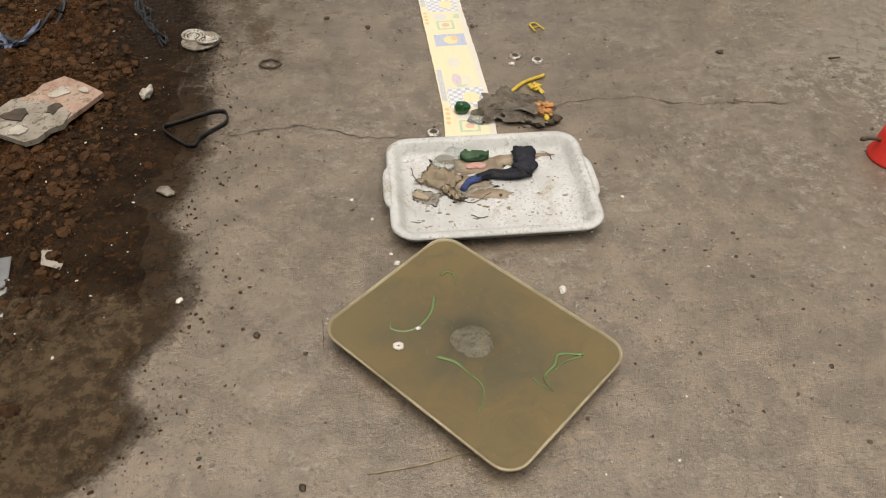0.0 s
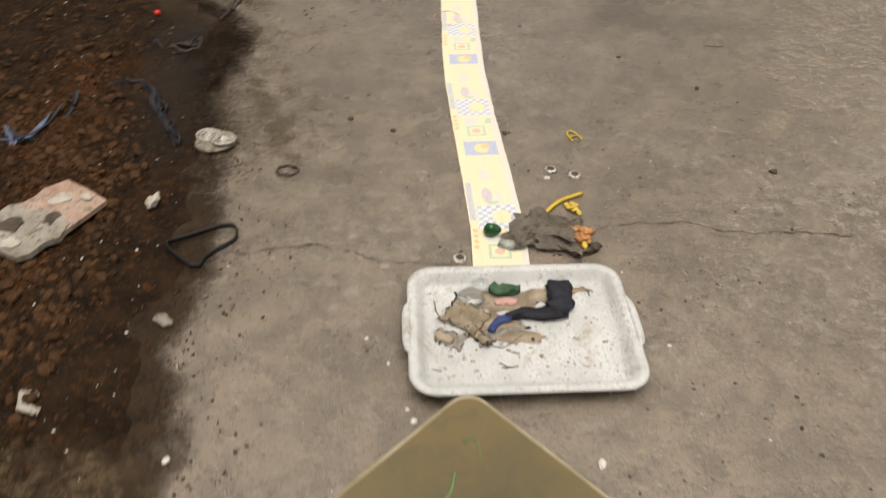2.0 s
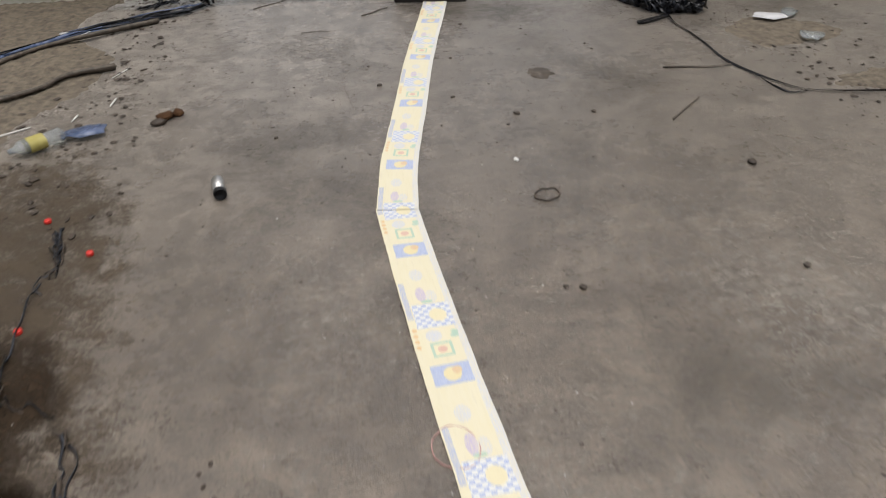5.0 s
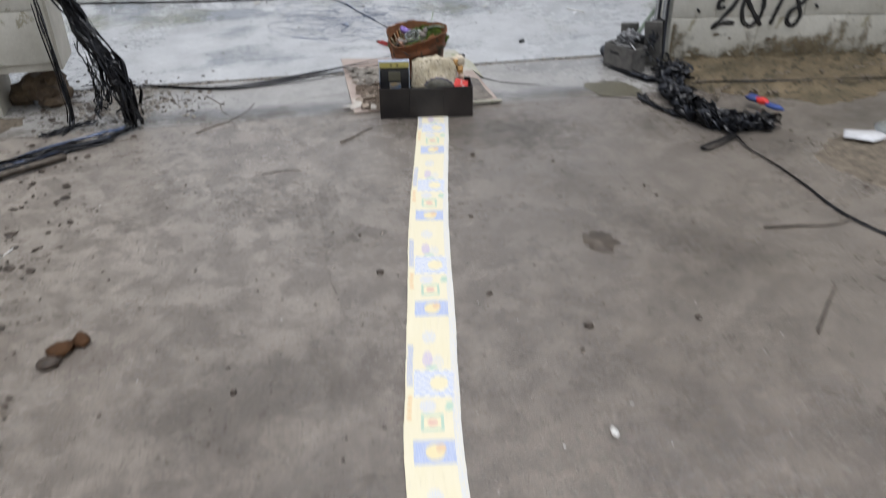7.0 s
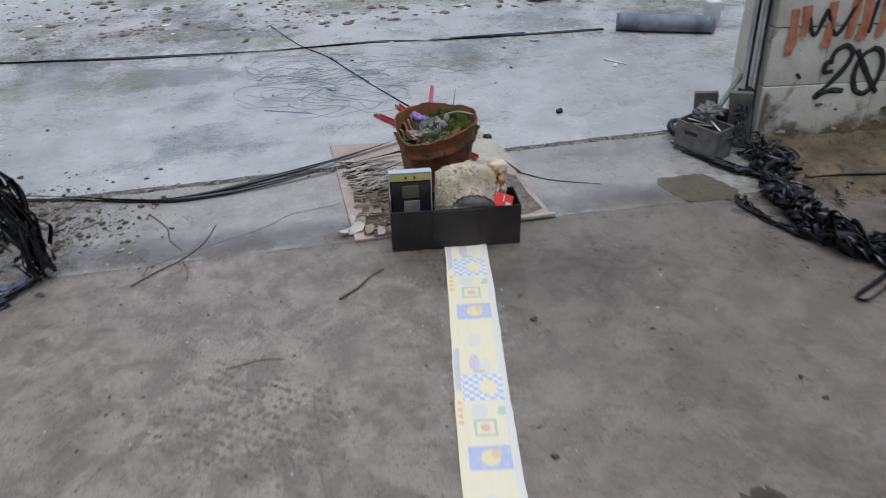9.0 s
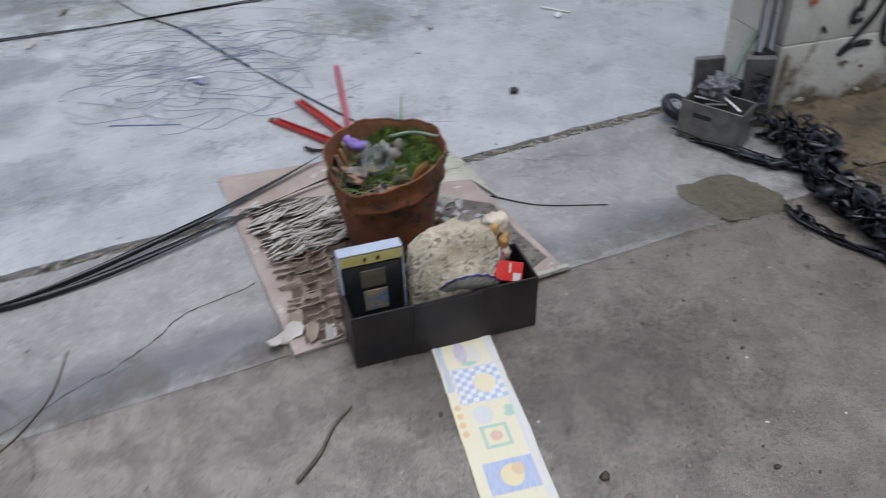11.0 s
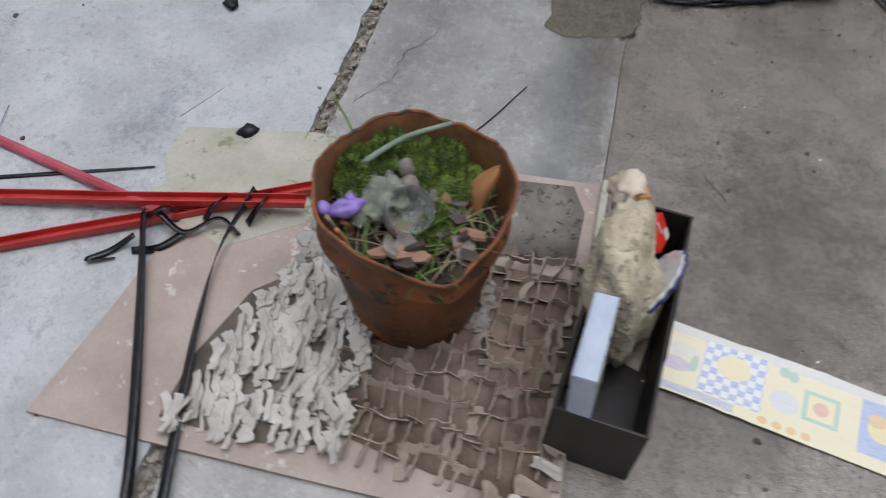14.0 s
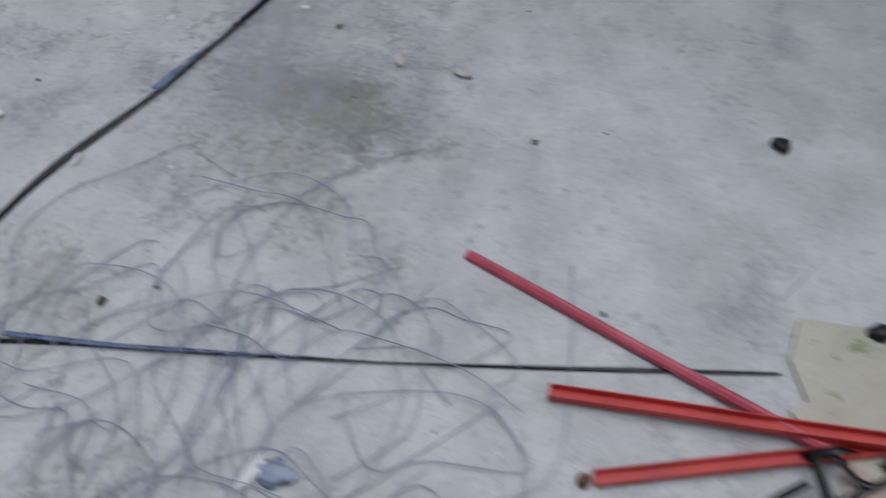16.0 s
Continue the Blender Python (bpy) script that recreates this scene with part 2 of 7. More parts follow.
M["board"] = worn("hardboard", (0.33, 0.26, 0.215), (0.45, 0.37, 0.315), 8, (0.55, 0.8), spots=(0.58, 0.54, 0.48), spot_at=0.6, grain=200)
M["board_old"] = worn("weathered_board", (0.36, 0.35, 0.26), (0.5, 0.47, 0.4), 9, (0.6, 0.85), spots=(0.2, 0.24, 0.12), spot_at=0.58)
M["scrap"] = worn("torn_leatherette", (0.46, 0.42, 0.36), (0.68, 0.64, 0.58), 22, (0.5, 0.8), spots=(0.2, 0.15, 0.1))
M["net"] = worn("brown_paper", (0.25, 0.195, 0.145), (0.44, 0.37, 0.295), 22, (0.6, 0.85), spots=(0.16, 0.11, 0.07))
M["red_bar"] = worn("red_enamel", (0.38, 0.02, 0.018), (0.52, 0.045, 0.035), 14, (0.3, 0.5), spots=(0.5, 0.35, 0.32), spot_at=0.72)
M["pink_bar"] = worn("faded_red_enamel", (0.36, 0.045, 0.07), (0.52, 0.11, 0.14), 14, (0.22, 0.4), spots=(0.6, 0.4, 0.4), spot_at=0.7)
M["steel"] = worn("scuffed_metal", (0.45, 0.44, 0.42), (0.7, 0.69, 0.66), 25, (0.25, 0.5), 0.9, spots=(0.3, 0.22, 0.14), spot_at=0.66)
M["grey_box"] = worn("grey_metal_box", (0.12, 0.115, 0.105), (0.23, 0.22, 0.20), 26, (0.4, 0.65), 0.3, spots=(0.1, 0.08, 0.06))
M["pale_pipe"] = worn("pale_conduit", (0.30, 0.31, 0.31), (0.46, 0.47, 0.47), 18, (0.4, 0.65), spots=(0.16, 0.12, 0.08))
M["red_plastic"] = worn("red_plastic", (0.62, 0.022, 0.014), (0.75, 0.04, 0.025), 12, (0.35, 0.5))
M["yellow"] = worn("yellow_plastic", (0.55, 0.38, 0.035), (0.7, 0.52, 0.08), 20, (0.4, 0.6))
M["blue_plastic"] = worn("blue_plastic", (0.02, 0.04, 0.16), (0.04, 0.08, 0.28), 20, (0.35, 0.5))
M["purple"] = worn("purple_toy", (0.2, 0.12, 0.42), (0.32, 0.23, 0.58), 30, (0.4, 0.55))
M["tan_toy"] = worn("tan_toy", (0.38, 0.17, 0.06), (0.5, 0.25, 0.1), 30, (0.4, 0.55))
M["clay_bit"] = worn("terracotta_shard", (0.28, 0.15, 0.09), (0.42, 0.25, 0.17), 30)
def scuffed(name):
    """White plastic, scratched and grimed down to a dark film."""
    n = Nodes(name)
    big, fine, scratch = n.noise(9, 6, 0.7), n.noise(55, 6, 0.8), n.noise(150, 5, 0.8)
    col = n.mix(n.ramp(big, (0.35, 0.0), (0.62, 1.0)), (0.43, 0.445, 0.45), (0.58, 0.60, 0.61))
    brown = n.ramp(n.noise(13, 7, 0.75, warp=0.5), (0.55, 0.0), (0.7, 1.0))
    col = n.mix(n.math("MULTIPLY", brown, 0.75), col, (0.33, 0.29, 0.225))
    col = n.mix(n.math("MULTIPLY", n.ramp(fine, (0.56, 0.0), (0.66, 1.0)), 0.6), col, (0.27, 0.26, 0.24))
    chip = n.math("MULTIPLY", n.ramp(scratch, (0.54, 0.0), (0.6, 1.0)), n.ramp(n.noise(17, 4, 0.6), (0.44, 0.0), (0.56, 1.0)))
    col = n.mix(n.math("MULTIPLY", chip, 0.5), col, (0.09, 0.08, 0.07))
    return n.done(col, n.math("MULTIPLY_ADD", fine, 0.3, 0.3), 0.0, n.math("ADD", fine, scratch), 0.5, 0.0015)


M["tray"] = scuffed("dirty_white_plastic")
M["mud"] = worn("dried_mud", (0.26, 0.2, 0.14), (0.45, 0.38, 0.29), 25, (0.7, 0.9))
M["navy"] = worn("black_navy_cloth", (0.006, 0.007, 0.010), (0.02, 0.023, 0.038), 25, (0.5, 0.75), bump=0.8, dist=0.003, Specular_IOR_Level=0.3)
M["blue_cloth"] = worn("blue_cloth", (0.015, 0.035, 0.14), (0.04, 0.08, 0.25), 25, (0.6, 0.8))
M["green_cloth"] = worn("green_cloth", (0.015, 0.06, 0.025), (0.04, 0.12, 0.05), 35, (0.5, 0.7))
M["pink"] = worn("pink_scrap", (0.5, 0.26, 0.24), (0.62, 0.4, 0.36), 35)
M["beige"] = worn("beige_rag", (0.46, 0.38, 0.27), (0.62, 0.54, 0.42), 30, (0.7, 0.9))
M["card"] = worn("wet_grey_card", (0.16, 0.135, 0.108), (0.34, 0.30, 0.25), 22, (0.35, 0.65), spots=(0.24, 0.13, 0.06), spot_at=0.64, bump=0.8, dist=0.003)
M["orange"] = worn("orange_peel", (0.5, 0.2, 0.06), (0.62, 0.36, 0.16), 40)
M["rubber"] = worn("black_rubber", (0.006, 0.006, 0.007), (0.018, 0.018, 0.02), 30, (0.3, 0.5), Specular_IOR_Level=0.3)
M["tile"] = worn("muddy_tile", (0.36, 0.2, 0.15), (0.44, 0.34, 0.28), 22, (0.45, 0.75), spots=(0.19, 0.15, 0.11), spot_at=0.53)
M["tile_grey"] = worn("grey_plaster", (0.24, 0.215, 0.18), (0.38, 0.36, 0.32), 26, (0.6, 0.9), spots=(0.13, 0.1, 0.07), spot_at=0.54)
M["paper_white"] = worn("white_paper", (0.6, 0.6, 0.6), (0.75, 0.75, 0.76), 20)
M["damp"] = film("damp_stain", (0.058, 0.051, 0.029), (0.185, 0.168, 0.115), 30, (0.25, 0.6), 0.25, 0.9, 0.5, 110, 0.5)
M["vhs"] = worn("cassette_plastic", (0.010, 0.010, 0.011), (0.022, 0.022, 0.024), 20, (0.25, 0.45))
M["case_grey"] = worn("case_edge", (0.42, 0.48, 0.58), (0.55, 0.6, 0.68), 20, (0.3, 0.5))
M["case_yellow"] = worn("case_label", (0.4, 0.34, 0.08), (0.52, 0.46, 0.16), 30)
M["amber"] = worn("fluff_cream", (0.6, 0.48, 0.32), (0.75, 0.68, 0.56), 25, (0.6, 0.9))
M["amber2"] = worn("fluff_orange", (0.5, 0.26, 0.07), (0.62, 0.4, 0.16), 25, (0.4, 0.6))
M["green_glass"] = worn("green_glass_shard", (0.004, 0.05, 0.012), (0.012, 0.11, 0.03), 30, (0.05, 0.15))


M["wall_foot"] = worn("mossy_dirt", (0.085, 0.068, 0.035), (0.22, 0.165, 0.095), 7, (0.6, 0.95), spots=(0.05, 0.042, 0.02), spot_at=0.54, bump=1.0, dist=0.008)
# speckled dark grey for the shade painted on the board
M["dust_dirt"] = worn("grey_board_shade", (0.15, 0.13, 0.11), (0.27, 0.24, 0.2), 18, (0.6, 0.9), spots=(0.07, 0.06, 0.05), spot_at=0.56)
M["imprint2"] = worn("oily_patch", (0.07, 0.055, 0.042), (0.16, 0.13, 0.1), 22, (0.6, 0.9))
M["grimy"] = worn("grimy_tin", (0.17, 0.145, 0.11), (0.42, 0.39, 0.34), 45, (0.45, 0.75), 0.35, spots=(0.09, 0.07, 0.045), spot_at=0.55, bump=1.0, dist=0.004)
M["grimy_end"] = worn("grimy_tin_end", (0.5, 0.48, 0.44), (0.72, 0.70, 0.66), 60, (0.25, 0.5), 0.5, spots=(0.12, 0.095, 0.06), spot_at=0.54, bump=0.8, dist=0.003)
M["imprint"] = worn("grey_imprint", (0.135, 0.120, 0.103), (0.20, 0.175, 0.148), 9, (0.3, 0.5))


def glassy(name, tint, rough=0.08, through_=0.9):
    n = Nodes(name)
    return n.done(tint, rough, 0.0, n.noise(40, 2), 0.1, 0.001, Transmission_Weight=through_, IOR=1.3)


M["glass"] = glassy("clear_plastic", (0.9, 0.93, 0.92))
M["bag"] = glassy("cloudy_plastic", (0.78, 0.82, 0.82), 0.2, 0.82)


# ---- mesh tools ----
def thing(name, x=0.0, y=0.0, z=0.0, rz=0.0, label="", category="", group="", kind=""):
    ob = new(name)
    ob.empty_display_size = 0.02
    ob.matrix_world = pose(x, y, z, 0, 0, rz)
    return tagged(ob, label, category, group, kind)


def part(name, bm, material, parent=None, label="", smooth=True, at=None):
    me = bpy.data.meshes.new(name)
    bmesh.ops.recalc_face_normals(bm, faces=bm.faces)
    for fc in bm.faces:
        fc.smooth = smooth
    bm.to_mesh(me)
    bm.free()
    for one in material if isinstance(material, (list, tuple)) else [material]:
        me.materials.append(M[one] if isinstance(one, str) else one)
    ob = new(name, me)
    if parent is not None:
        ob.parent = parent
    if at is not None:
        ob.matrix_basis = at
    return tagged(ob, label)


def solo(name, bm, material, label, category, at=None, group="", kind="", smooth=True):
    return tagged(part(name, bm, material, None, "", smooth, at), label, category, group, kind)


def box(bm, centre, size, turn=None, bevel=0.0, cuts=2):
    m = Matrix.Translation(centre) @ (turn or Matrix()) @ Matrix.Diagonal((*size, 1))
    made = bmesh.ops.create_cube(bm, size=1, matrix=m)["verts"]
    if bevel:
        edges = list({e for v in made for e in v.link_edges})
        bmesh.ops.bevel(bm, geom=edges, offset=bevel, segments=cuts, profile=0.7, affect="EDGES")
    return bm


def smooth_line(points, steps=6):
    p = [Vector(q) if len(q) == 3 else Vector((*q, 0.0)) for q in points]
    p = [2 * p[0] - p[1]] + p + [2 * p[-1] - p[-2]]
    out = []
    for i in range(1, len(p) - 2):
        a, b, c, d = p[i - 1 : i + 3]
        for k in range(steps):
            t = k / steps
            out.append(0.5 * (2 * b + (c - a) * t + (2 * a - 5 * b + 4 * c - d) * t * t + (3 * b - a - 3 * c + d) * t**3))
    return out + [p[-2]]


def skin(bm, rings, close=True, caps=True):
    rows = [[bm.verts.new(v) for v in ring] for ring in rings]
    n = len(rows[0])
    for a, b in zip(rows, rows[1:]):
        for i in range(n if close else n - 1):
            j = (i + 1) % n
            bm.faces.new((a[i], a[j], b[j], b[i]))
    if caps and close and n > 2:
        bm.faces.new(rows[0][::-1])
        bm.faces.new(rows[-1])
    return rows


def sweep(bm, line, wide, thick, sides=6, twist=0.0, taper=1.0, roll0=0.0):
    """A rod or a flat tape along a line."""
    rings, last = [], None
    for i, p in enumerate(line):
        d = (line[min(i + 1, len(line) - 1)] - line[max(i - 1, 0)])
        d = d.normalized() if d.length > 1e-9 else Vector((1, 0, 0))
        up = Vector((0, 0, 1)) if abs(d.z) < 0.95 else Vector((1, 0, 0))
        if last is not None:
            up = last
        side = d.cross(up)
        side = side.normalized() if side.length > 1e-6 else Vector((0, 1, 0))
        up = side.cross(d).normalized()
        last = up
        k = i / max(1, len(line) - 1)
        a0, s = roll0 + twist * k, 1 + (taper - 1) * k
        u, v = side * math.cos(a0) + up * math.sin(a0), up * math.cos(a0) - side * math.sin(a0)
        if sides == 4:
            rings.append([p + (u * wide * q + v * thick * w) * 0.5 * s for q, w in ((1, 1), (-1, 1), (-1, -1), (1, -1))])
        else:
            rings.append([p + (u * wide * math.cos(2 * math.pi * j / sides) + v * thick * math.sin(2 * math.pi * j / sides)) * 0.5 * s for j in range(sides)])
    skin(bm, rings)
    return bm


def rod(line, r, steps=6, sides=6, taper=1.0):
    return sweep(bmesh.new(), smooth_line(line, steps), 2 * r, 2 * r, sides, 0, taper)


def lump(bm, centre, size, seed=0, rough=0.35, level=2, turn=0.0, freq=1.6):
    made = bmesh.ops.create_icosphere(bm, subdivisions=level, radius=1.0)["verts"]
    r = Matrix.Rotation(turn, 3, "Z")
    for v in made:
        q = v.co.copy()
        k = 1 + rough * (noise.noise(q * freq + Vector((seed * 3.7, seed * 1.3, 0))) + 0.4 * noise.noise(q * freq * 3 + Vector((seed, 0, seed))))
        q = r @ Vector((q.x * size[0], q.y * size[1], q.z * size[2])) * k
        v.co = Vector(centre) + q
    return bm


def round_rect(w, d, r, n=6, z=0.0):
    out = []
    for cx, cy, a0 in ((1, 1, 0), (-1, 1, 90), (-1, -1, 180), (1, -1, 270)):
        for i in range(n + 1):
            a = radians(a0 + 90 * i / n)
            out.append(Vector((cx * (w / 2 - r) + r * math.cos(a), cy * (d / 2 - r) + r * math.sin(a), z)))
    return out


def sheet(bm, outline, z, thick=0.002, curl=0.0, seed=0):
    """A thin irregular flat piece from its outline (x, y)."""
    top = [bm.verts.new((x, y, z + thick + curl * (0.5 + noise.noise(Vector((x * 30, y * 30, seed)))))) for x, y in outline]
    low = [bm.verts.new((v.co.x, v.co.y, v.co.z - thick)) for v in top]
    bm.faces.new(top)
    bm.faces.new(low[::-1])
    for i in range(len(top)):
        j = (i + 1) % len(top)
        bm.faces.new((top[j], top[i], low[i], low[j]))
    return bm


def ragged(r, n=9, seed=0, sx=1.0, sy=1.0, rough=0.3):
    g = random.Random(seed)
    return [(sx * r * (1 + g.uniform(-rough, rough)) * math.cos(2 * math.pi * i / n), sy * r * (1 + g.uniform(-rough, rough)) * math.sin(2 * math.pi * i / n)) for i in range(n)]


# ---- ground and slabs ----
def slab(name, outline, z, thick, material, label):
    bm = bmesh.new()
    top = [bm.verts.new((x, y, z)) for x, y in outline]
    low = [bm.verts.new((x, y, z - thick)) for x, y in outline]
    bm.faces.new(top)
    bm.faces.new(low[::-1])
    for i in range(len(top)):
        j = (i + 1) % len(top)
        bm.faces.new((top[j], top[i], low[i], low[j]))
    return solo(name, bm, material, label, "floor", kind="structure", smooth=False)


def joint_a(x):
    return 5.945 - 0.068 * x


def joint_b(x):
    return 5.458 - 0.083 * x


def wobble(edge, x0, x1, step, amp, seed, off=0.0):
    out, x = [], x0
    while x <= x1 + 1e-6:
        out.append((x, edge(x) + off + amp * noise.noise(Vector((x * 9, seed, 0))) + 0.5 * amp * noise.noise(Vector((x * 31, seed, 4)))))
        x += step
    return out


bm = bmesh.new()
bmesh.ops.create_grid(bm, x_segments=1, y_segments=1, size=400, matrix=Matrix.Translation((0, 0, -0.012)))
solo("ground", bm, "gravel", "bare gritty earth under and around the slabs", "ground", kind="structure")
slab("floor_room", [(-6, -6), (6, -6)] + wobble(joint_b, -6, 6, 0.06, 0.004, 1, -0.0008)[::-1], 0.0, 0.05, "floor", "stained brown dusty concrete floor slab")
slab("floor_threshold", wobble(joint_b, -6, 6, 0.06, 0.004, 1, 0.0012) + wobble(joint_a, -6, 6, 0.025, 0.008, 3, -0.014)[::-1], 0.0, 0.05, "apron", "pale grey concrete threshold slab with cracks")
slab("floor_yard", wobble(joint_a, -6, 6, 0.025, 0.008, 5, 0.016) + [(30, 40), (-30, 40)], 0.002, 0.05, "yard", "pale bluish-grey damp concrete yard slab")

# ---- joints, cracks and soil ----
BALLS = {}
for _level in (1, 2):
    _bm = bmesh.new()
    bmesh.ops.create_icosphere(_bm, subdivisions=_level, radius=1.0)
    BALLS[_level] = (np.array([v.co[:] for v in _bm.verts]), np.array([[v.index for v in fc.verts] for fc in _bm.faces]))
    _bm.free()


def crumbs(count, where, size, seed, level=1, flat=0.6, rough=0.5):
    """Many small angular lumps in one mesh."""
    g, rng = random.Random(seed), np.random.default_rng(seed)
    ball, tri = BALLS[level]
    verts, faces = [], []
    for k in range(count):
        x, y, z = where(g)
        s = size[0] * (size[1] / size[0]) ** (g.random() ** 2)
        q = ball * (1 + rough * rng.uniform(-0.7, 0.7, (len(ball), 1))) * np.array([s * g.uniform(0.6, 1.4), s * g.uniform(0.6, 1.4), s * flat])
        a = g.uniform(0, 6.3)
        q = q @ np.array([[math.cos(a), math.sin(a), 0], [-math.sin(a), math.cos(a), 0], [0, 0, 1]])
        verts.append(q + np.array([x, y, z + s * flat * 0.5]))
        faces.append(tri + k * len(ball))
    bm, me = bmesh.new(), bpy.data.meshes.new("tmp")
    me.from_pydata(np.concatenate(verts).tolist(), [], np.concatenate(faces).tolist())
    bm.from_mesh(me)
    bpy.data.meshes.remove(me)
    return bm


def along_joint(g):
    x = g.uniform(-1.2, 2.2)
    return x, joint_a(x) + g.gauss(0, 0.014), -0.007 + 0.005 * g.random()


solo("joint_rubble", crumbs(3000, along_joint, (0.0018, 0.007), 3, 1, 0.8), "gravel", "crumbled grey concrete grit filling the slab joint", "rubble", kind="stuff", smooth=False)


def crack(points, wide, seed=0, rough=0.006):
    line = [p + Vector((noise.noise(p * 40 + Vector((seed, 0, 0))), noise.noise(p * 40 + Vector((0, seed, 9))), 0)) * rough for p in smooth_line([(x, y, 0.0006) for x, y in points], 14)]
    bm, rows = bmesh.new(), []
    for i, p in enumerate(line):
        d = (line[min(i + 1, len(line) - 1)] - line[max(0, i - 1)]).normalized()
        s = Vector((-d.y, d.x, 0)) * wide * (0.25 + abs(noise.noise(p * 60 + Vector((seed, 3, 0)))) * 1.8)
        rows.append([p - s, p + s])
    skin(bm, rows, close=False, caps=False)
    return bm


CRACKS = [
    ([(-0.507, 1.322), (-0.43, 1.345), (-0.359, 1.358), (-0.30, 1.35), (-0.252, 1.338), (-0.2, 1.318), (-0.147, 1.318), (-0.047, 1.318)], 0.0016),
    ([(0.23, 1.40), (0.273, 1.454), (0.353, 1.473), (0.42, 1.476), (0.471, 1.481), (0.54, 1.462), (0.62, 1.453), (0.72, 1.46), (0.822, 1.452)], 0.0014),
    ([(-0.46, 5.50), (-0.30, 5.56), (-0.18, 5.60), (-0.08, 5.66), (0.08, 5.69)], 0.0028),
    ([(-0.18, 5.60), (-0.20, 5.54), (-0.19, 5.50)], 0.0012),
    ([(0.62, 5.42), (0.75, 5.36), (0.86, 5.30)], 0.0008),
    ([(0.80, 5.86), (0.87, 5.80), (0.95, 5.79), (1.03, 5.74), (1.09, 5.76)], 0.0012),
    ([(-0.1, 3.9), (-0.16, 4.3), (-0.12, 4.9)], 0.0007),
    ([(0.36, 2.72), (0.40, 2.80), (0.42, 2.9)], 0.0010),
]
for k, (pts, w) in enumerate(CRACKS):
    solo("crack", crack(pts, w * (1.9 if k < 2 else 0.8), k, 0.010), "crack", "fine dark crack filled with dirt across the concrete", "crack", group="cracks", kind="structure")

SOIL_EDGE = [(0.1, -0.95), (0.3, -0.74), (0.40, -0.64), (0.47, -0.55), (0.56, -0.51), (0.66, -0.56), (0.76, -0.50), (0.88, -0.52), (1.0, -0.555), (1.13, -0.575), (1.27, -0.56), (1.46, -0.59), (1.67, -0.635), (1.8, -0.68), (1.98, -0.76), (2.2, -0.82), (2.4, -0.86), (2.55, -0.98), (2.68, -1.16), (2.78, -1.4), (2.9, -1.9), (3.1, -2.6)]


def soil_edge(y):
    if y <= SOIL_EDGE[0][0]:
        return SOIL_EDGE[0][1] - 1.2 * (SOIL_EDGE[0][0] - y)
    for (a, p), (b, q) in zip(SOIL_EDGE, SOIL_EDGE[1:]):
        if y <= b:
            return p + (q - p) * (y - a) / (b - a)
    return -9.0


def mound(name, x0, x1, y0, y1, step, inside, height, material, label, seed):
    nx, ny = int((x1 - x0) / step), int((y1 - y0) / step)
    verts, faces = [], []
    for j in range(ny + 1):
        for i in range(nx + 1):
            x, y = x0 + i * step, y0 + j * step
            d = inside(x, y) + 0.05 * noise.noise(Vector((x * 7, y * 7, seed))) + 0.03 * noise.noise(Vector((x * 22, y * 22, seed)))
            k = max(0.0, min(1.0, d / 0.14))
            h = (0.35 + 0.65 * abs(noise.noise(Vector((x * 9, y * 9, seed + 5)))) + 0.5 * abs(noise.noise(Vector((x * 30, y * 30, seed))))) * height
            h += 0.45 * height * noise.noise(Vector((x * 70, y * 70, seed))) + 0.38 * height * noise.noise(Vector((x * 130, y * 130, seed)))
            verts.append((x, y, max(-0.004, min(d * 0.25, 0.0012 + k * h))))
    for j in range(ny):
        for i in range(nx):
            a = j * (nx + 1) + i
            quad = (a, a + 1, a + nx + 2, a + nx + 1)
            if max(verts[q][2] for q in quad) > -0.001:
                faces.append(quad)
    me = bpy.data.meshes.new(name)
    me.from_pydata(verts, [], faces)
    me.polygons.foreach_set("use_smooth", [True] * len(me.polygons))
    me.materials.append(M[material])
    return tagged(new(name, me), label, "soil", kind="stuff")


mound("soil", -2.0, -0.4, -0.2, 3.5, 0.0068, lambda x, y: min(soil_edge(y) - 0.06 - x, x + 1.78 + 0.25 * noise.noise(Vector((x * 2, y * 2, 1))), y + 0.02 + 0.2 * noise.noise(Vector((x * 2.5, y * 2, 4)))), 0.020, "soil", "wet dark brown soil spread over the concrete", 11)


def layer(name, x0, x1, y0, y1, step, cover, material, label, z=0.0009, ground=None):
    """A thin sheet of dirt or damp; cover(x, y) says how thick it lies, 0 to 1."""
    nx, ny = int((x1 - x0) / step), int((y1 - y0) / step)
    verts = [(x0 + i * step, y0 + j * step) for j in range(ny + 1) for i in range(nx + 1)]
    vals = [max(0.0, min(1.0, cover(x, y))) for x, y in verts]
    faces = []
    for j in range(ny):
        for i in range(nx):
            a = j * (nx + 1) + i
            quad = (a, a + 1, a + nx + 2, a + nx + 1)
            if max(vals[q] for q in quad) > 0.0:
                faces.append(quad)
    me = bpy.data.meshes.new(name)
    me.from_pydata([(x, y, z if ground is None else ground(x, y) + z) for x, y in verts], [], faces)
    me.attributes.new("cover", "FLOAT", "POINT").data.foreach_set("value", vals)
    me.materials.append(M[material])
    return tagged(new(name, me), label, "dirt", kind="stuff")


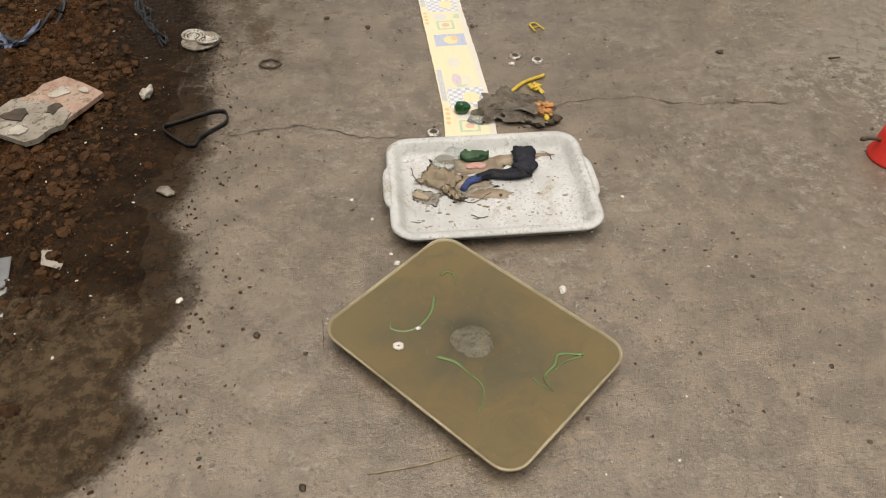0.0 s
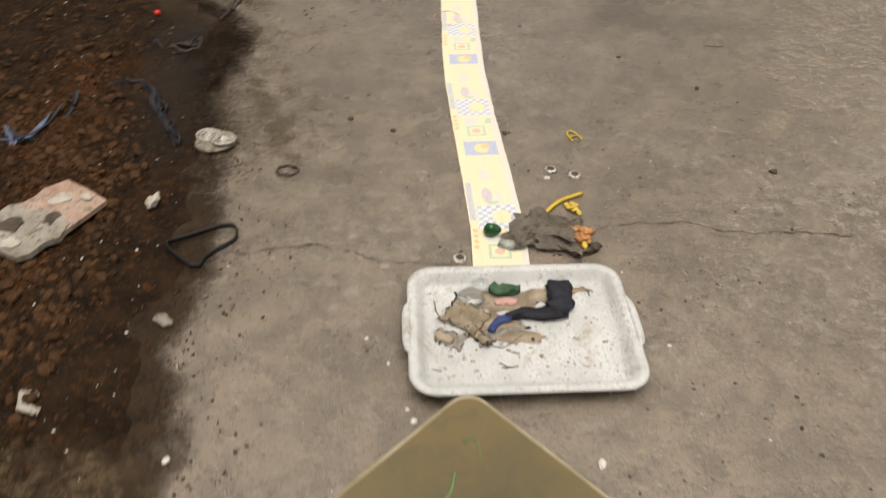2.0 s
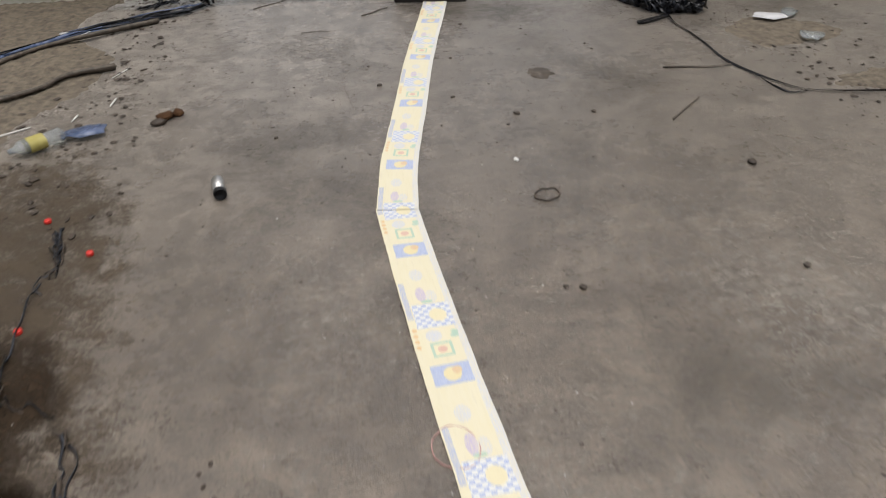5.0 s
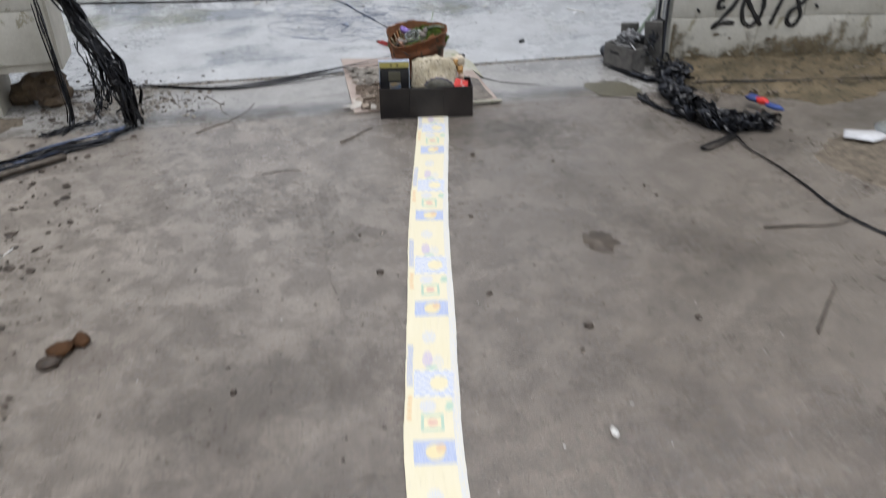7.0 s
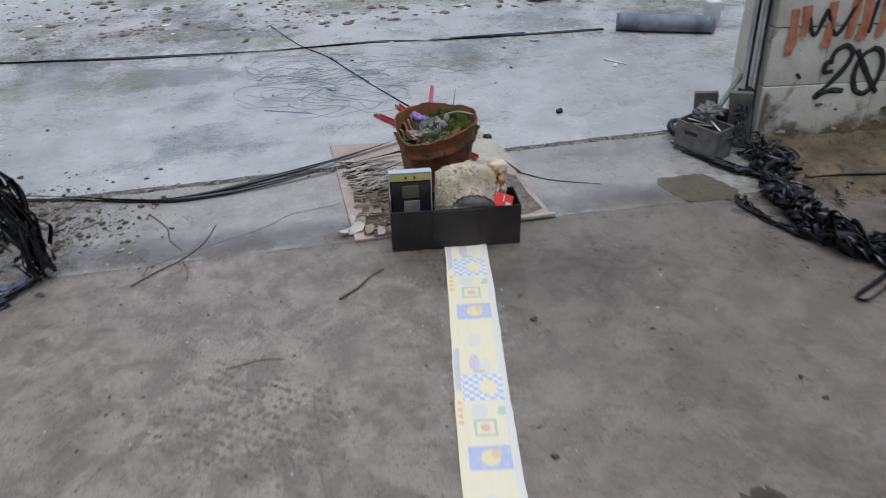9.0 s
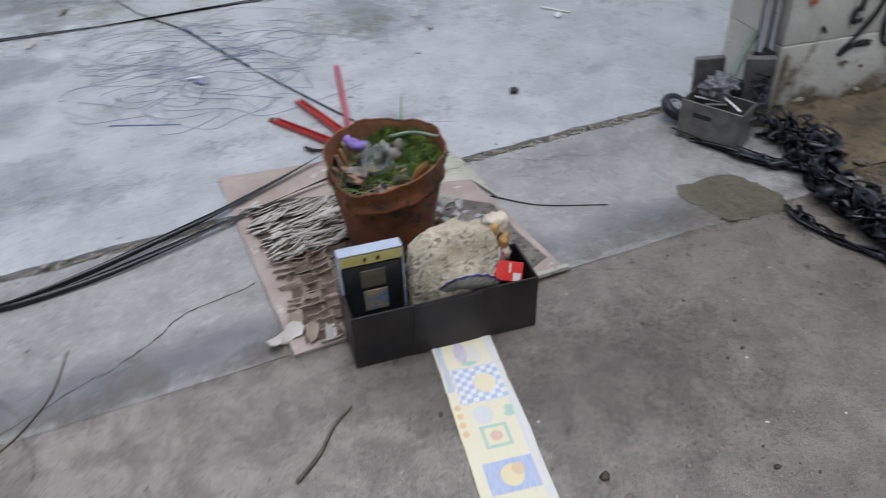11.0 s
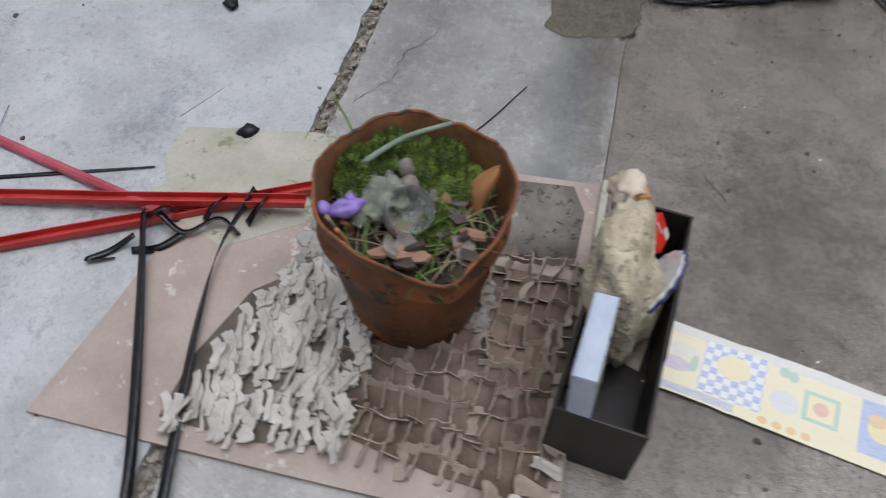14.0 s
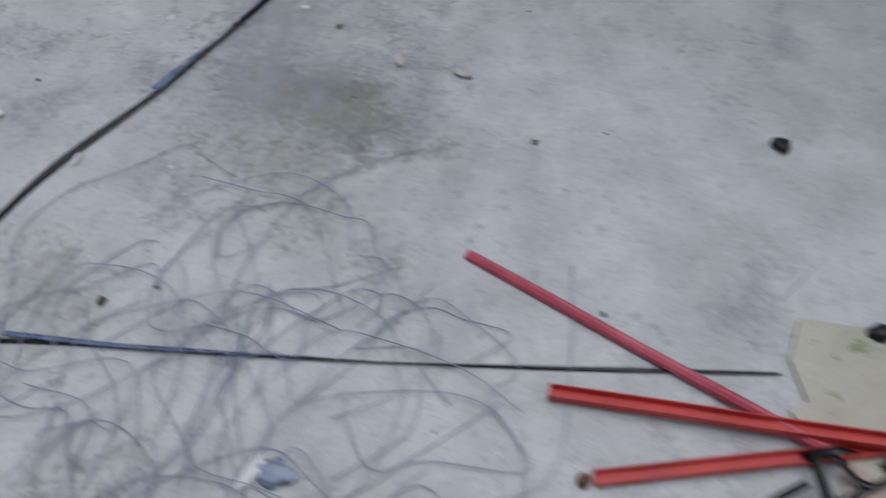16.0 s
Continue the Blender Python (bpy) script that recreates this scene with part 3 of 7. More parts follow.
def soil_height(x, y):
    """Height of the soil's own surface."""
    d = soil_edge(y) - 0.06 - x + 0.05 * noise.noise(Vector((x * 7, y * 7, 11))) + 0.03 * noise.noise(Vector((x * 22, y * 22, 11)))
    k = max(0.0, min(1.0, d / 0.14))
    h = (0.35 + 0.65 * abs(noise.noise(Vector((x * 9, y * 9, 16)))) + 0.5 * abs(noise.noise(Vector((x * 30, y * 30, 11))))) * 0.020
    h += 0.009 * noise.noise(Vector((x * 70, y * 70, 11))) + 0.0076 * noise.noise(Vector((x * 130, y * 130, 11)))
    return max(0.0005, min(d * 0.25, 0.0012 + k * h))


def bumpy(x, y, f, s):
    return noise.noise(Vector((x * f, y * f, s)))


layer("soil_film", -1.7, -0.25, 0.0, 3.5, 0.012, lambda x, y: 0.55 + 0.3 * max(0.0, min(1.0, (y - 1.95) * 3)) + 0.55 * math.exp(-((y - 2.35) / 0.4) ** 2) + (soil_edge(y) - x + 0.035 * bumpy(x, y, 9, 2)) / 0.16, "film", "thin brown wet dirt film at the soil edge")
layer("soil_spill", -1.7, -0.5, 1.9, 3.4, 0.012, lambda x, y: min(0.9 - max(0.0, x + 0.98 + 0.10 * bumpy(x, y, 6, 81)) / 0.26 - max(0.0, y - 2.75) * 2.2 + 0.25 * bumpy(x, y, 12, 82), (y - 1.9) * 3, (x + 1.7) * 4), "film", "dark wet dirt spilled over the concrete past the soil", 0.0012)
layer("drying_soil", -1.5, -0.35, -0.15, 1.25, 0.0065, lambda x, y: max(0.0, min(1.0, (0.98 - y) / 0.3 + 0.4 * bumpy(x, y, 5, 3))) * max(0.0, min(1.0, 0.35 + (soil_edge(y) - x) / 0.12, (x + 1.48) * 4, (y + 0.13) * 4)), "soil_dry", "drying grey-brown crust of soil", 0.0016, soil_height)
layer("orange_soil", -1.75, -0.6, 0.75, 2.5, 0.0065, lambda x, y: 0.85 - abs(x + 1.02 + 0.08 * (y - 1.4)) / 0.28 - max(0.0, abs(y - 1.45) - 0.5) * 1.4 + 0.5 * bumpy(x, y, 4, 6), "core", "rusty orange-brown clay on the wet soil", 0.0014, soil_height)
layer("dirt_stain", -2.0, -0.25, 1.45, 4.1, 0.02, lambda x, y: min(0.86 - max(0.0, x + 1.0 - 0.3 * max(0.0, min(1.0, 2.7 - y)) - 0.12 * bumpy(x, y, 4, 9)) * (1.7 + max(0.0, y - 2.4) * 1.5) - max(0.0, y - 3.5) * 0.7, (y - 1.5) * 2, (x + 1.98) * 2, (4.05 - y) * 3), "dirt_stain", "brown trodden dirt staining the concrete")
layer("damp_band", -0.75, 1.25, 5.25, 5.75, 0.02, lambda x, y: (1.0 - abs(y - joint_b(x) - 0.08) / 0.13) * (0.9 if x < 0.12 or x > 0.62 else 0.35) + 0.3 * bumpy(x, y, 5, 4) if y > joint_b(x) + 0.004 else 0.0, "damp_band", "blue-grey damp band along the slab joint", 0.0011)
layer("floor_grime", -0.9, 2.4, 2.2, 5.4, 0.03, lambda x, y: min(0.22 + 0.8 * bumpy(x, y, 1.7, 14) + 0.45 * bumpy(x, y, 5, 15) + 0.5 * math.exp(-((x - 0.5) ** 2 + (y - 5.15) ** 2) / 0.12), 3.0 * (y - 2.25), 3.0 * (x + 0.85), 3.0 * (2.35 - x)) if y < joint_b(x) - 0.01 else 0.0, "grime", "dark grimy smears on the concrete floor", 0.0007)
mound("leaf_litter", -2.4, -0.8, 3.3, 5.75, 0.014, lambda x, y: min(-1.2 - x - 0.12 * math.sin(y * 5) - 1.6 * max(0, 4.0 - y), x + 2.2 + 0.3 * noise.noise(Vector((x * 2, y * 2, 1)))), 0.014, "litter", "brown leaf litter and dirt along the wall", 23)
mound("wall_dirt", 1.4, 3.2, 4.3, 5.72, 0.02, lambda x, y: min(y - 5.22 + 0.25 * (x - 1.5) - 0.06 * math.sin(x * 9), x - 1.50), 0.03, "wall_foot", "damp brown dirt heaped at the foot of the wall", 31)
mound("dirt_patch", 1.3, 3.0, 3.6, 4.8, 0.02, lambda x, y: 0.18 - math.hypot((x - 1.78) * 0.7, (y - 4.55)) if y > 4.25 else 0.13 - math.hypot((x - 2.05) * 0.35, y - 3.95), 0.012, "litter", "dry brown leaf crumbs on the concrete", 37)
solo("pillar_rubble", crumbs(700, lambda g: (-0.80 + g.gauss(0, 0.14), 5.78 + g.gauss(0, 0.13), 0.0), (0.0015, 0.011), 41, 1, 0.5), "gravel", "grey crumbled grit strewn under the hanging tape", "rubble", kind="stuff", smooth=False)
layer("pillar_dirt", -1.6, -0.3, 5.35, 6.35, 0.02, lambda x, y: 0.85 - math.hypot((x + 0.86) * 1.6, (y - 5.84) * 1.7) * 1.5 + 0.5 * bumpy(x, y, 8, 71) + 0.3 * bumpy(x, y, 24, 72), "pillar_dirt", "brown grit and dirt spread under the hanging tape", 0.0036)
solo("leaf_crumbs", crumbs(700, lambda g: (-0.84 + g.gauss(0, 0.17), 5.80 + g.gauss(0, 0.15), 0.002), (0.002, 0.013), 46, 1, 0.35), "dark_bit", "dark leaf crumbs under the hanging tape", "leaf crumbs", kind="stuff", smooth=False)
solo("wall_rubble", crumbs(500, lambda g: (g.uniform(1.5, 2.9), 5.5 - 0.2 * (g.random() ** 2) - 0.13, 0.012), (0.003, 0.018), 43, 1, 0.5), "litter", "brown leaf crumbs and grit along the wall foot", "rubble", kind="stuff", smooth=False)
solo("leaf_crumbs", crumbs(650, lambda g: (-1.05 - abs(g.gauss(0, 0.3)) + 0.25 * g.random(), g.uniform(3.4, 5.4), 0.002), (0.002, 0.016), 44, 1, 0.3), "dark_bit", "dark leaf crumbs strewn beside the leaf litter", "leaf crumbs", kind="stuff", smooth=False)
solo("leaf_crumbs", crumbs(260, lambda g: (1.55 + abs(g.gauss(0, 0.35)), g.uniform(3.5, 4.9), 0.002), (0.002, 0.014), 45, 1, 0.3), "dark_bit", "dark leaf crumbs strewn near the cable", "leaf crumbs", kind="stuff", smooth=False)


layer("sodden_soil", -2.0, -0.6, 1.55, 3.5, 0.0068, lambda x, y: max(0.0, min(1.0, (y - 1.5) * 1.8 + 0.4 * bumpy(x, y, 4, 31), (soil_edge(y) - x + 0.06) / 0.12, (x + 1.12) * 3 + 0.6 * bumpy(x, y, 5, 35))), "soil_wet", "sodden almost black soil", 0.0019, soil_height)
layer("trough_dirt", 0.0, 1.4, 4.6, 5.42, 0.02, lambda x, y: 0.62 - math.hypot((x - 0.72) * 1.0, (y - 5.12) * 1.5) * 1.15 + 0.3 * bumpy(x, y, 5, 33) if y < joint_b(x) - 0.004 else 0.0, "grime", "brown grime smeared on the floor beside the trough", 0.0010)
layer("yard_dirt", -5.0, 6.0, 6.6, 11.0, 0.06, lambda x, y: min(0.12 + 0.10 * (min(y, 9.0) - 6.6) + 0.7 * bumpy(x, y, 1.1, 21) + 0.35 * bumpy(x, y, 4, 22), 2.0 * (y - 6.65), 0.8 * (x + 4.9), 0.8 * (5.9 - x), 0.8 * (10.9 - y)), "yard_stain", "brown and greenish dirt stains on the yard slab", 0.0035)


layer("yard_damp", -2.2, 3.2, 6.02, 8.6, 0.04, lambda x, y: min(0.22 + 0.75 * bumpy(x, y, 1.6, 61) + 0.45 * bumpy(x, y, 5, 62), 3.0 * (y - 6.04), 1.5 * (x + 2.15), 1.5 * (3.15 - x), 2.0 * (8.55 - y)), "yard_blue", "blue-grey damp patches drying on the yard slab", 0.0030)
layer("yard_algae", -1.6, 2.6, 6.1, 8.6, 0.04, lambda x, y: min(0.05 + 0.16 * (y - 6.5) + 0.8 * bumpy(x, y, 1.9, 64) + 0.4 * bumpy(x, y, 6, 65), 3.0 * (y - 6.15), 1.5 * (x + 1.55), 1.5 * (2.55 - x), 2.0 * (8.55 - y)), "yard_green", "thin greenish algae stains on the yard slab", 0.0032)
layer("scoured_cement", -0.55, 2.4, -0.4, 4.6, 0.03, lambda x, y: min(0.14 + 0.22 * max(0.0, min(1.0, (x - 0.35) * 2)) + 0.45 * bumpy(x, y, 2.1, 24) + 0.25 * bumpy(x, y, 6, 25), 2.0 * (x - soil_edge(y) - 0.12), 0.6 * (3.6 - y), 3.0 * (2.35 - x)), "scour", "pale scoured patches of bare cement on the floor", 0.0006)
layer("threshold_dust", -1.5, 1.6, 5.3, 5.75, 0.02, lambda x, y: max(0.0, min(0.72 - (y - joint_b(x)) / 0.18 + 0.5 * bumpy(x, y, 6, 27), 3.0 * (x + 1.5), 3.0 * (1.6 - x))) * max(0.0, min(1.0, (y - joint_b(x) + 0.05) * 12)), "threshold_dust", "brown dust trodden onto the threshold slab", 0.0013)


def in_soil(g):
    while True:
        y, u = g.uniform(0.2, 2.95), abs(g.gauss(0.1, 0.42))
        x = soil_edge(y) - 0.07 - u
        if x > -2.1:
            return x, y, soil_height(x, y) - 0.0006


def in_core(g):
    a, b = g.gauss(0, 0.18), g.gauss(0, 0.45)
    x, y = -0.99 + a - 0.35 * max(0.0, b), 1.42 + b
    x = min(x, soil_edge(y) - 0.17 - 0.1 * g.random())
    return x, y, soil_height(x, y) - 0.002


solo("soil_clods", crumbs(6000, in_soil, (0.0009, 0.0042), 5, 1, 0.75, 0.35), "clod", "small reddish-brown clay clods scattered on wet soil", "soil clods", kind="stuff", smooth=False)
solo("soil_clods", crumbs(7000, in_core, (0.0013, 0.0125), 6, 2, 0.7, 0.36), "clod", "larger crumbly orange-brown clods heaped on wet soil", "soil clods", kind="stuff", smooth=False)
def at_edge(g):
    y = g.uniform(0.3, 2.95)
    return soil_edge(y) - 0.05 + abs(g.gauss(0, 0.09)), y, 0.001


solo("soil_crumbs", crumbs(2200, at_edge, (0.0008, 0.0035), 7, 1, 0.6, 0.35), "clod", "fine dark soil crumbs strewn past the soil edge", "soil crumbs", kind="stuff", smooth=False)
solo("grit", crumbs(620, in_soil, (0.0009, 0.0034), 8, 1, 0.6), "white_bit", "tiny white grit and glass specks in the soil", "grit", kind="stuff", smooth=False)


def on_floor(g):
    x, y = g.uniform(-1.1, 1.9), g.uniform(0.1, 5.35)
    return (x, y, 0.0) if x > soil_edge(y) else (x + 1.2, y, 0.0)


def on_yard(g):
    x = g.uniform(-2.5, 3.0)
    return x, g.uniform(joint_a(x) + 0.03, 9.5), 0.002


def far_trash(g):
    return g.uniform(-4, 5), 7.7 + abs(g.gauss(0, 1.1)), 0.002


solo("floor_crumbs", crumbs(5200, on_floor, (0.0007, 0.0042), 12, 1, 0.5), "dark_bit", "dark crumbs of dirt scattered over the concrete", "crumbs", kind="stuff", smooth=False)
solo("floor_chips", crumbs(900, on_floor, (0.0007, 0.0028), 13, 1, 0.5), "white_bit", "small pale chips scattered over the concrete", "chips", kind="stuff", smooth=False)
solo("yard_crumbs", crumbs(260, on_yard, (0.002, 0.010), 14, 1, 0.5), "dark_bit", "dark crumbs scattered over the yard slab", "crumbs", kind="stuff", smooth=False)
solo("yard_chips", crumbs(200, on_yard, (0.0015, 0.008), 15, 1, 0.35), "white_bit", "pale chips scattered over the yard slab", "chips", kind="stuff", smooth=False)
solo("yard_trash", crumbs(2600, far_trash, (0.005, 0.028), 16, 1, 0.25), "litter", "flattened leaves and rubbish far across the yard", "rubbish", kind="stuff", smooth=False)
solo("yard_trash", crumbs(800, far_trash, (0.004, 0.026), 17, 1, 0.2), "white_bit", "pale paper scraps far across the yard", "rubbish", kind="stuff", smooth=False)

def in_patch(x, y):
    """How far a place lies inside the damp patch on the threshold, in metres."""
    u, v = 1.2 * (x - 1.175), y - 5.43
    return min(0.112 - abs(0.97 * u + 0.24 * v + 0.10 * v), 0.088 - abs(0.97 * v + 0.12 * u), 0.135 - abs(0.75 * u - 0.66 * v))


layer("damp_patch", 1.0, 1.4, 5.25, 5.65, 0.008, lambda x, y: 0.42 + in_patch(x, y) / 0.022 + 0.5 * bumpy(x, y, 22, 41) + 0.35 * bumpy(x, y, 60, 42), "damp", "dark olive damp patch on the concrete threshold", 0.0016)


# ---- walls ----
def wall(name, corner, turn, length, thick, rows, label, gap=None):
    """A wall of whitewashed blocks that runs along its own x axis from its corner; rows of 0.2 m."""
    top = thing(name, corner[0], corner[1], 0, turn, label, "wall", kind="structure")
    g = random.Random(name)
    bm = bmesh.new()
    box(bm, (length / 2 + 0.004, thick / 2, 1.3), (length - 0.016, thick - 0.016, 2.6))
    if gap:
        bm.free()
        bm = bmesh.new()
        box(bm, (length / 2 + gap[0] / 2, thick / 2, 1.3), (length - gap[0] - 0.016, thick - 0.016, 2.6))
        box(bm, (gap[0] / 2, thick / 2, 1.3 + gap[1] / 2), (gap[0] + 0.02, thick - 0.016, 2.6 - gap[1]))
    part("mortar", bm, "mortar", top, "rough grey mortar", smooth=False)
    made = {}
    for r in range(rows):
        x = -0.2 if r % 2 else 0.0
        while x < length:
            a, b = max(0.0, x), min(length, x + 0.4)
            if b - a > 0.03 and not (gap and r == 0 and a < gap[0] - 0.01):
                key = round(b - a, 2)
                if key not in made:
                    q = bmesh.new()
                    box(q, (0, 0, 0), (b - a - 0.002, thick, 0.198), None, 0.003, 2)
                    made[key] = part("block", q, "white_wall", top)
                    o = made[key]
                else:
                    o = new("block", made[key].data)
                    o.parent = top
                o.matrix_basis = pose((a + b) / 2, thick / 2 + g.uniform(-0.002, 0.002), 0.1 + 0.2 * r, g.uniform(-0.3, 0.3), 0, g.uniform(-0.3, 0.3))
            x += 0.4
    bm = bmesh.new()
    box(bm, (length / 2, thick / 2, 0.2 * rows + (2.6 - 0.2 * rows) / 2 + 0.002), (length, thick + 0.004, 2.6 - 0.2 * rows))
    part("plaster", bm, "white_wall", top, "stained whitewashed plaster", smooth=False)
    return top


wall_right = wall("wall_east", (1.555, 5.685), -11.5, 3.2, 0.24, 5, "stained whitewashed block wall with black and orange graffiti")
wall_left = wall("wall_west", (-1.0, 6.01), 180, 3.2, 0.24, 5, "whitewashed block wall with a broken lower corner", (0.24, 0.17))
for k in range(14):
    g = random.Random(k)
    solo("masonry_lump", lump(bmesh.new(), (-1.0 - g.uniform(0.03, 0.23), 5.86 + g.uniform(0, 0.1), 0.02 + 0.035 * (k // 5)), (0.05, 0.05, 0.035), k, 0.5, 2), "hole", "crumbling brown masonry lump in the wall's broken corner", "rubble", group="masonry lumps", smooth=False)
for nm, x, y, rz, ln in (("wall_south", -6, -6, 0, 12), ("wall_side_west", -6, 6, -90, 12), ("wall_side_east", 6, -6, 90, 12)):
    bm = bmesh.new()
    box(bm, (ln / 2, -0.12, 1.3), (ln, 0.24, 2.6))
    solo(nm, bm, "white_wall", "plain stained whitewashed wall", "wall", pose(x, y, 0, 0, 0, rz), kind="structure", smooth=False)


# spray-painted strokes lie on the east wall, x along it and z up
def stroke(points, wide, material, label, parent, soft=1.0):
    line = smooth_line([(x, -0.0045, z) for x, z in points], 8)
    bm, rows = bmesh.new(), []
    for i, p in enumerate(line):
        d = (line[min(i + 1, len(line) - 1)] - line[max(0, i - 1)]).normalized()
        s = Vector((-d.z, 0, d.x)) * wide * 0.5 * (0.85 + 0.3 * noise.noise(p * 25))
        lift = Vector((0, -0.002, 0))
        rows.append([p - s, p - s * 0.6 + lift, p + s * 0.6 + lift, p + s])
    skin(bm, rows, close=False, caps=False)
    return part("spray_stroke", bm, material, parent, label)


graffiti = thing("graffiti", 1.555, 5.685, 0, -11.5, "black sprayed 2018 under orange and black marks on the wall", "graffiti")
GRAF = {
    "two": [(0.198, 0.262), (0.205, 0.295), (0.235, 0.312), (0.262, 0.292), (0.25, 0.25), (0.21, 0.20), (0.172, 0.16), (0.215, 0.178), (0.262, 0.176)],
    "loop": [(0.212, 0.238), (0.185, 0.236), (0.186, 0.262), (0.205, 0.266)],
    "nought": [(0.33, 0.30), (0.298, 0.28), (0.285, 0.23), (0.30, 0.18), (0.335, 0.165), (0.365, 0.20), (0.372, 0.25), (0.355, 0.29), (0.325, 0.302)],
    "slash": [(0.275, 0.30), (0.32, 0.235), (0.375, 0.165)],
    "one": [(0.425, 0.275), (0.462, 0.318), (0.44, 0.25), (0.415, 0.168)],
    "eight": [(0.545, 0.275), (0.53, 0.298), (0.505, 0.285), (0.52, 0.24), (0.535, 0.20), (0.515, 0.165), (0.485, 0.175), (0.49, 0.215), (0.53, 0.245), (0.552, 0.272)],
    "dot": [(0.098, 0.224), (0.106, 0.230)],
    "dots": [(0.592, 0.232), (0.60, 0.238)],
}
for nm, pts in GRAF.items():
    stroke([(x * 1.08 + 0.006, 0.243 + (z - 0.235) * 1.16) for x, z in pts], 0.03 if nm.startswith("dot") else 0.0215, "black_paint", "", graffiti)
for pts in ([(0.10, 0.385), (0.13, 0.35), (0.155, 0.40)], [(0.155, 0.40), (0.20, 0.35), (0.25, 0.42)], [(0.30, 0.35), (0.31, 0.43)], [(0.38, 0.42), (0.40, 0.375), (0.44, 0.375), (0.455, 0.43)], [(0.46, 0.40), (0.50, 0.372), (0.55, 0.38), (0.60, 0.41)]):
    pts = [(x * 1.08, 0.372 + (z - 0.35) * 1.7) for x, z in pts]
    stroke(pts, 0.017, "black_paint", "", graffiti)
for x, a, b in ((0.055, 0.29, 0.38), (0.09, 0.35, 0.39), (0.17, 0.31, 0.40), (0.24, 0.34, 0.43), (0.28, 0.33, 0.42), (0.335, 0.34, 0.42), (0.42, 0.34, 0.40), (0.50, 0.33, 0.42), (0.56, 0.34, 0.41)):
    stroke([(x * 1.08, a + 0.02), (x * 1.08 + 0.006, (a + b) / 2 + 0.04), (x * 1.08 - 0.002, b + 0.08)], 0.034, "orange_paint", "faded orange spray", graffiti)


M["wall_grime"] = film("brown_wall_grime", (0.09, 0.07, 0.038), (0.27, 0.22, 0.14), 16, (0.6, 0.9), 0.4, 0.8, 1.3, 60)
upright = layer("wall_grime", 0.01, 3.1, 0.0, 0.46, 0.012, lambda x, z: 0.98 - (z - 0.05 * bumpy(x, z, 3, 51)) / 0.17 + 0.65 * bumpy(x, z, 9, 52) + 0.35 * bumpy(x, z, 28, 53) + 0.3 * math.exp(-x / 0.05), "wall_grime", "brown damp grime and chipped paint along the wall's foot", 0.0065)
upright.matrix_world = pose(1.555, 5.685, 0.0, 0, 0, -11.5) @ pose(0, 0, 0, 90)
for k in range(30):
    # chipped flakes at the foot of the wall
    g = random.Random(700 + k)
    x, z = g.uniform(0.02, 1.6), 0.03 + 0.13 * g.random() ** 1.7
    bm = bmesh.new()
    sheet(bm, ragged(g.uniform(0.004, 0.012), 9, k, 1.5, 0.7, 0.4), 0, 0.0015, 0.002, k)
    solo("plaster_chip", bm, ("mortar", "hole", "wall_foot")[k % 3], ("loose pale plaster flake on the wall", "dark broken hollow in the wall's plaster", "damp brown flake on the wall's foot")[k % 3], "plaster chip", pose(1.555, 5.685, 0.0, 0, 0, -11.5) @ pose(x, -0.004, z, 90, 0, 0), group="plaster chips", smooth=False)


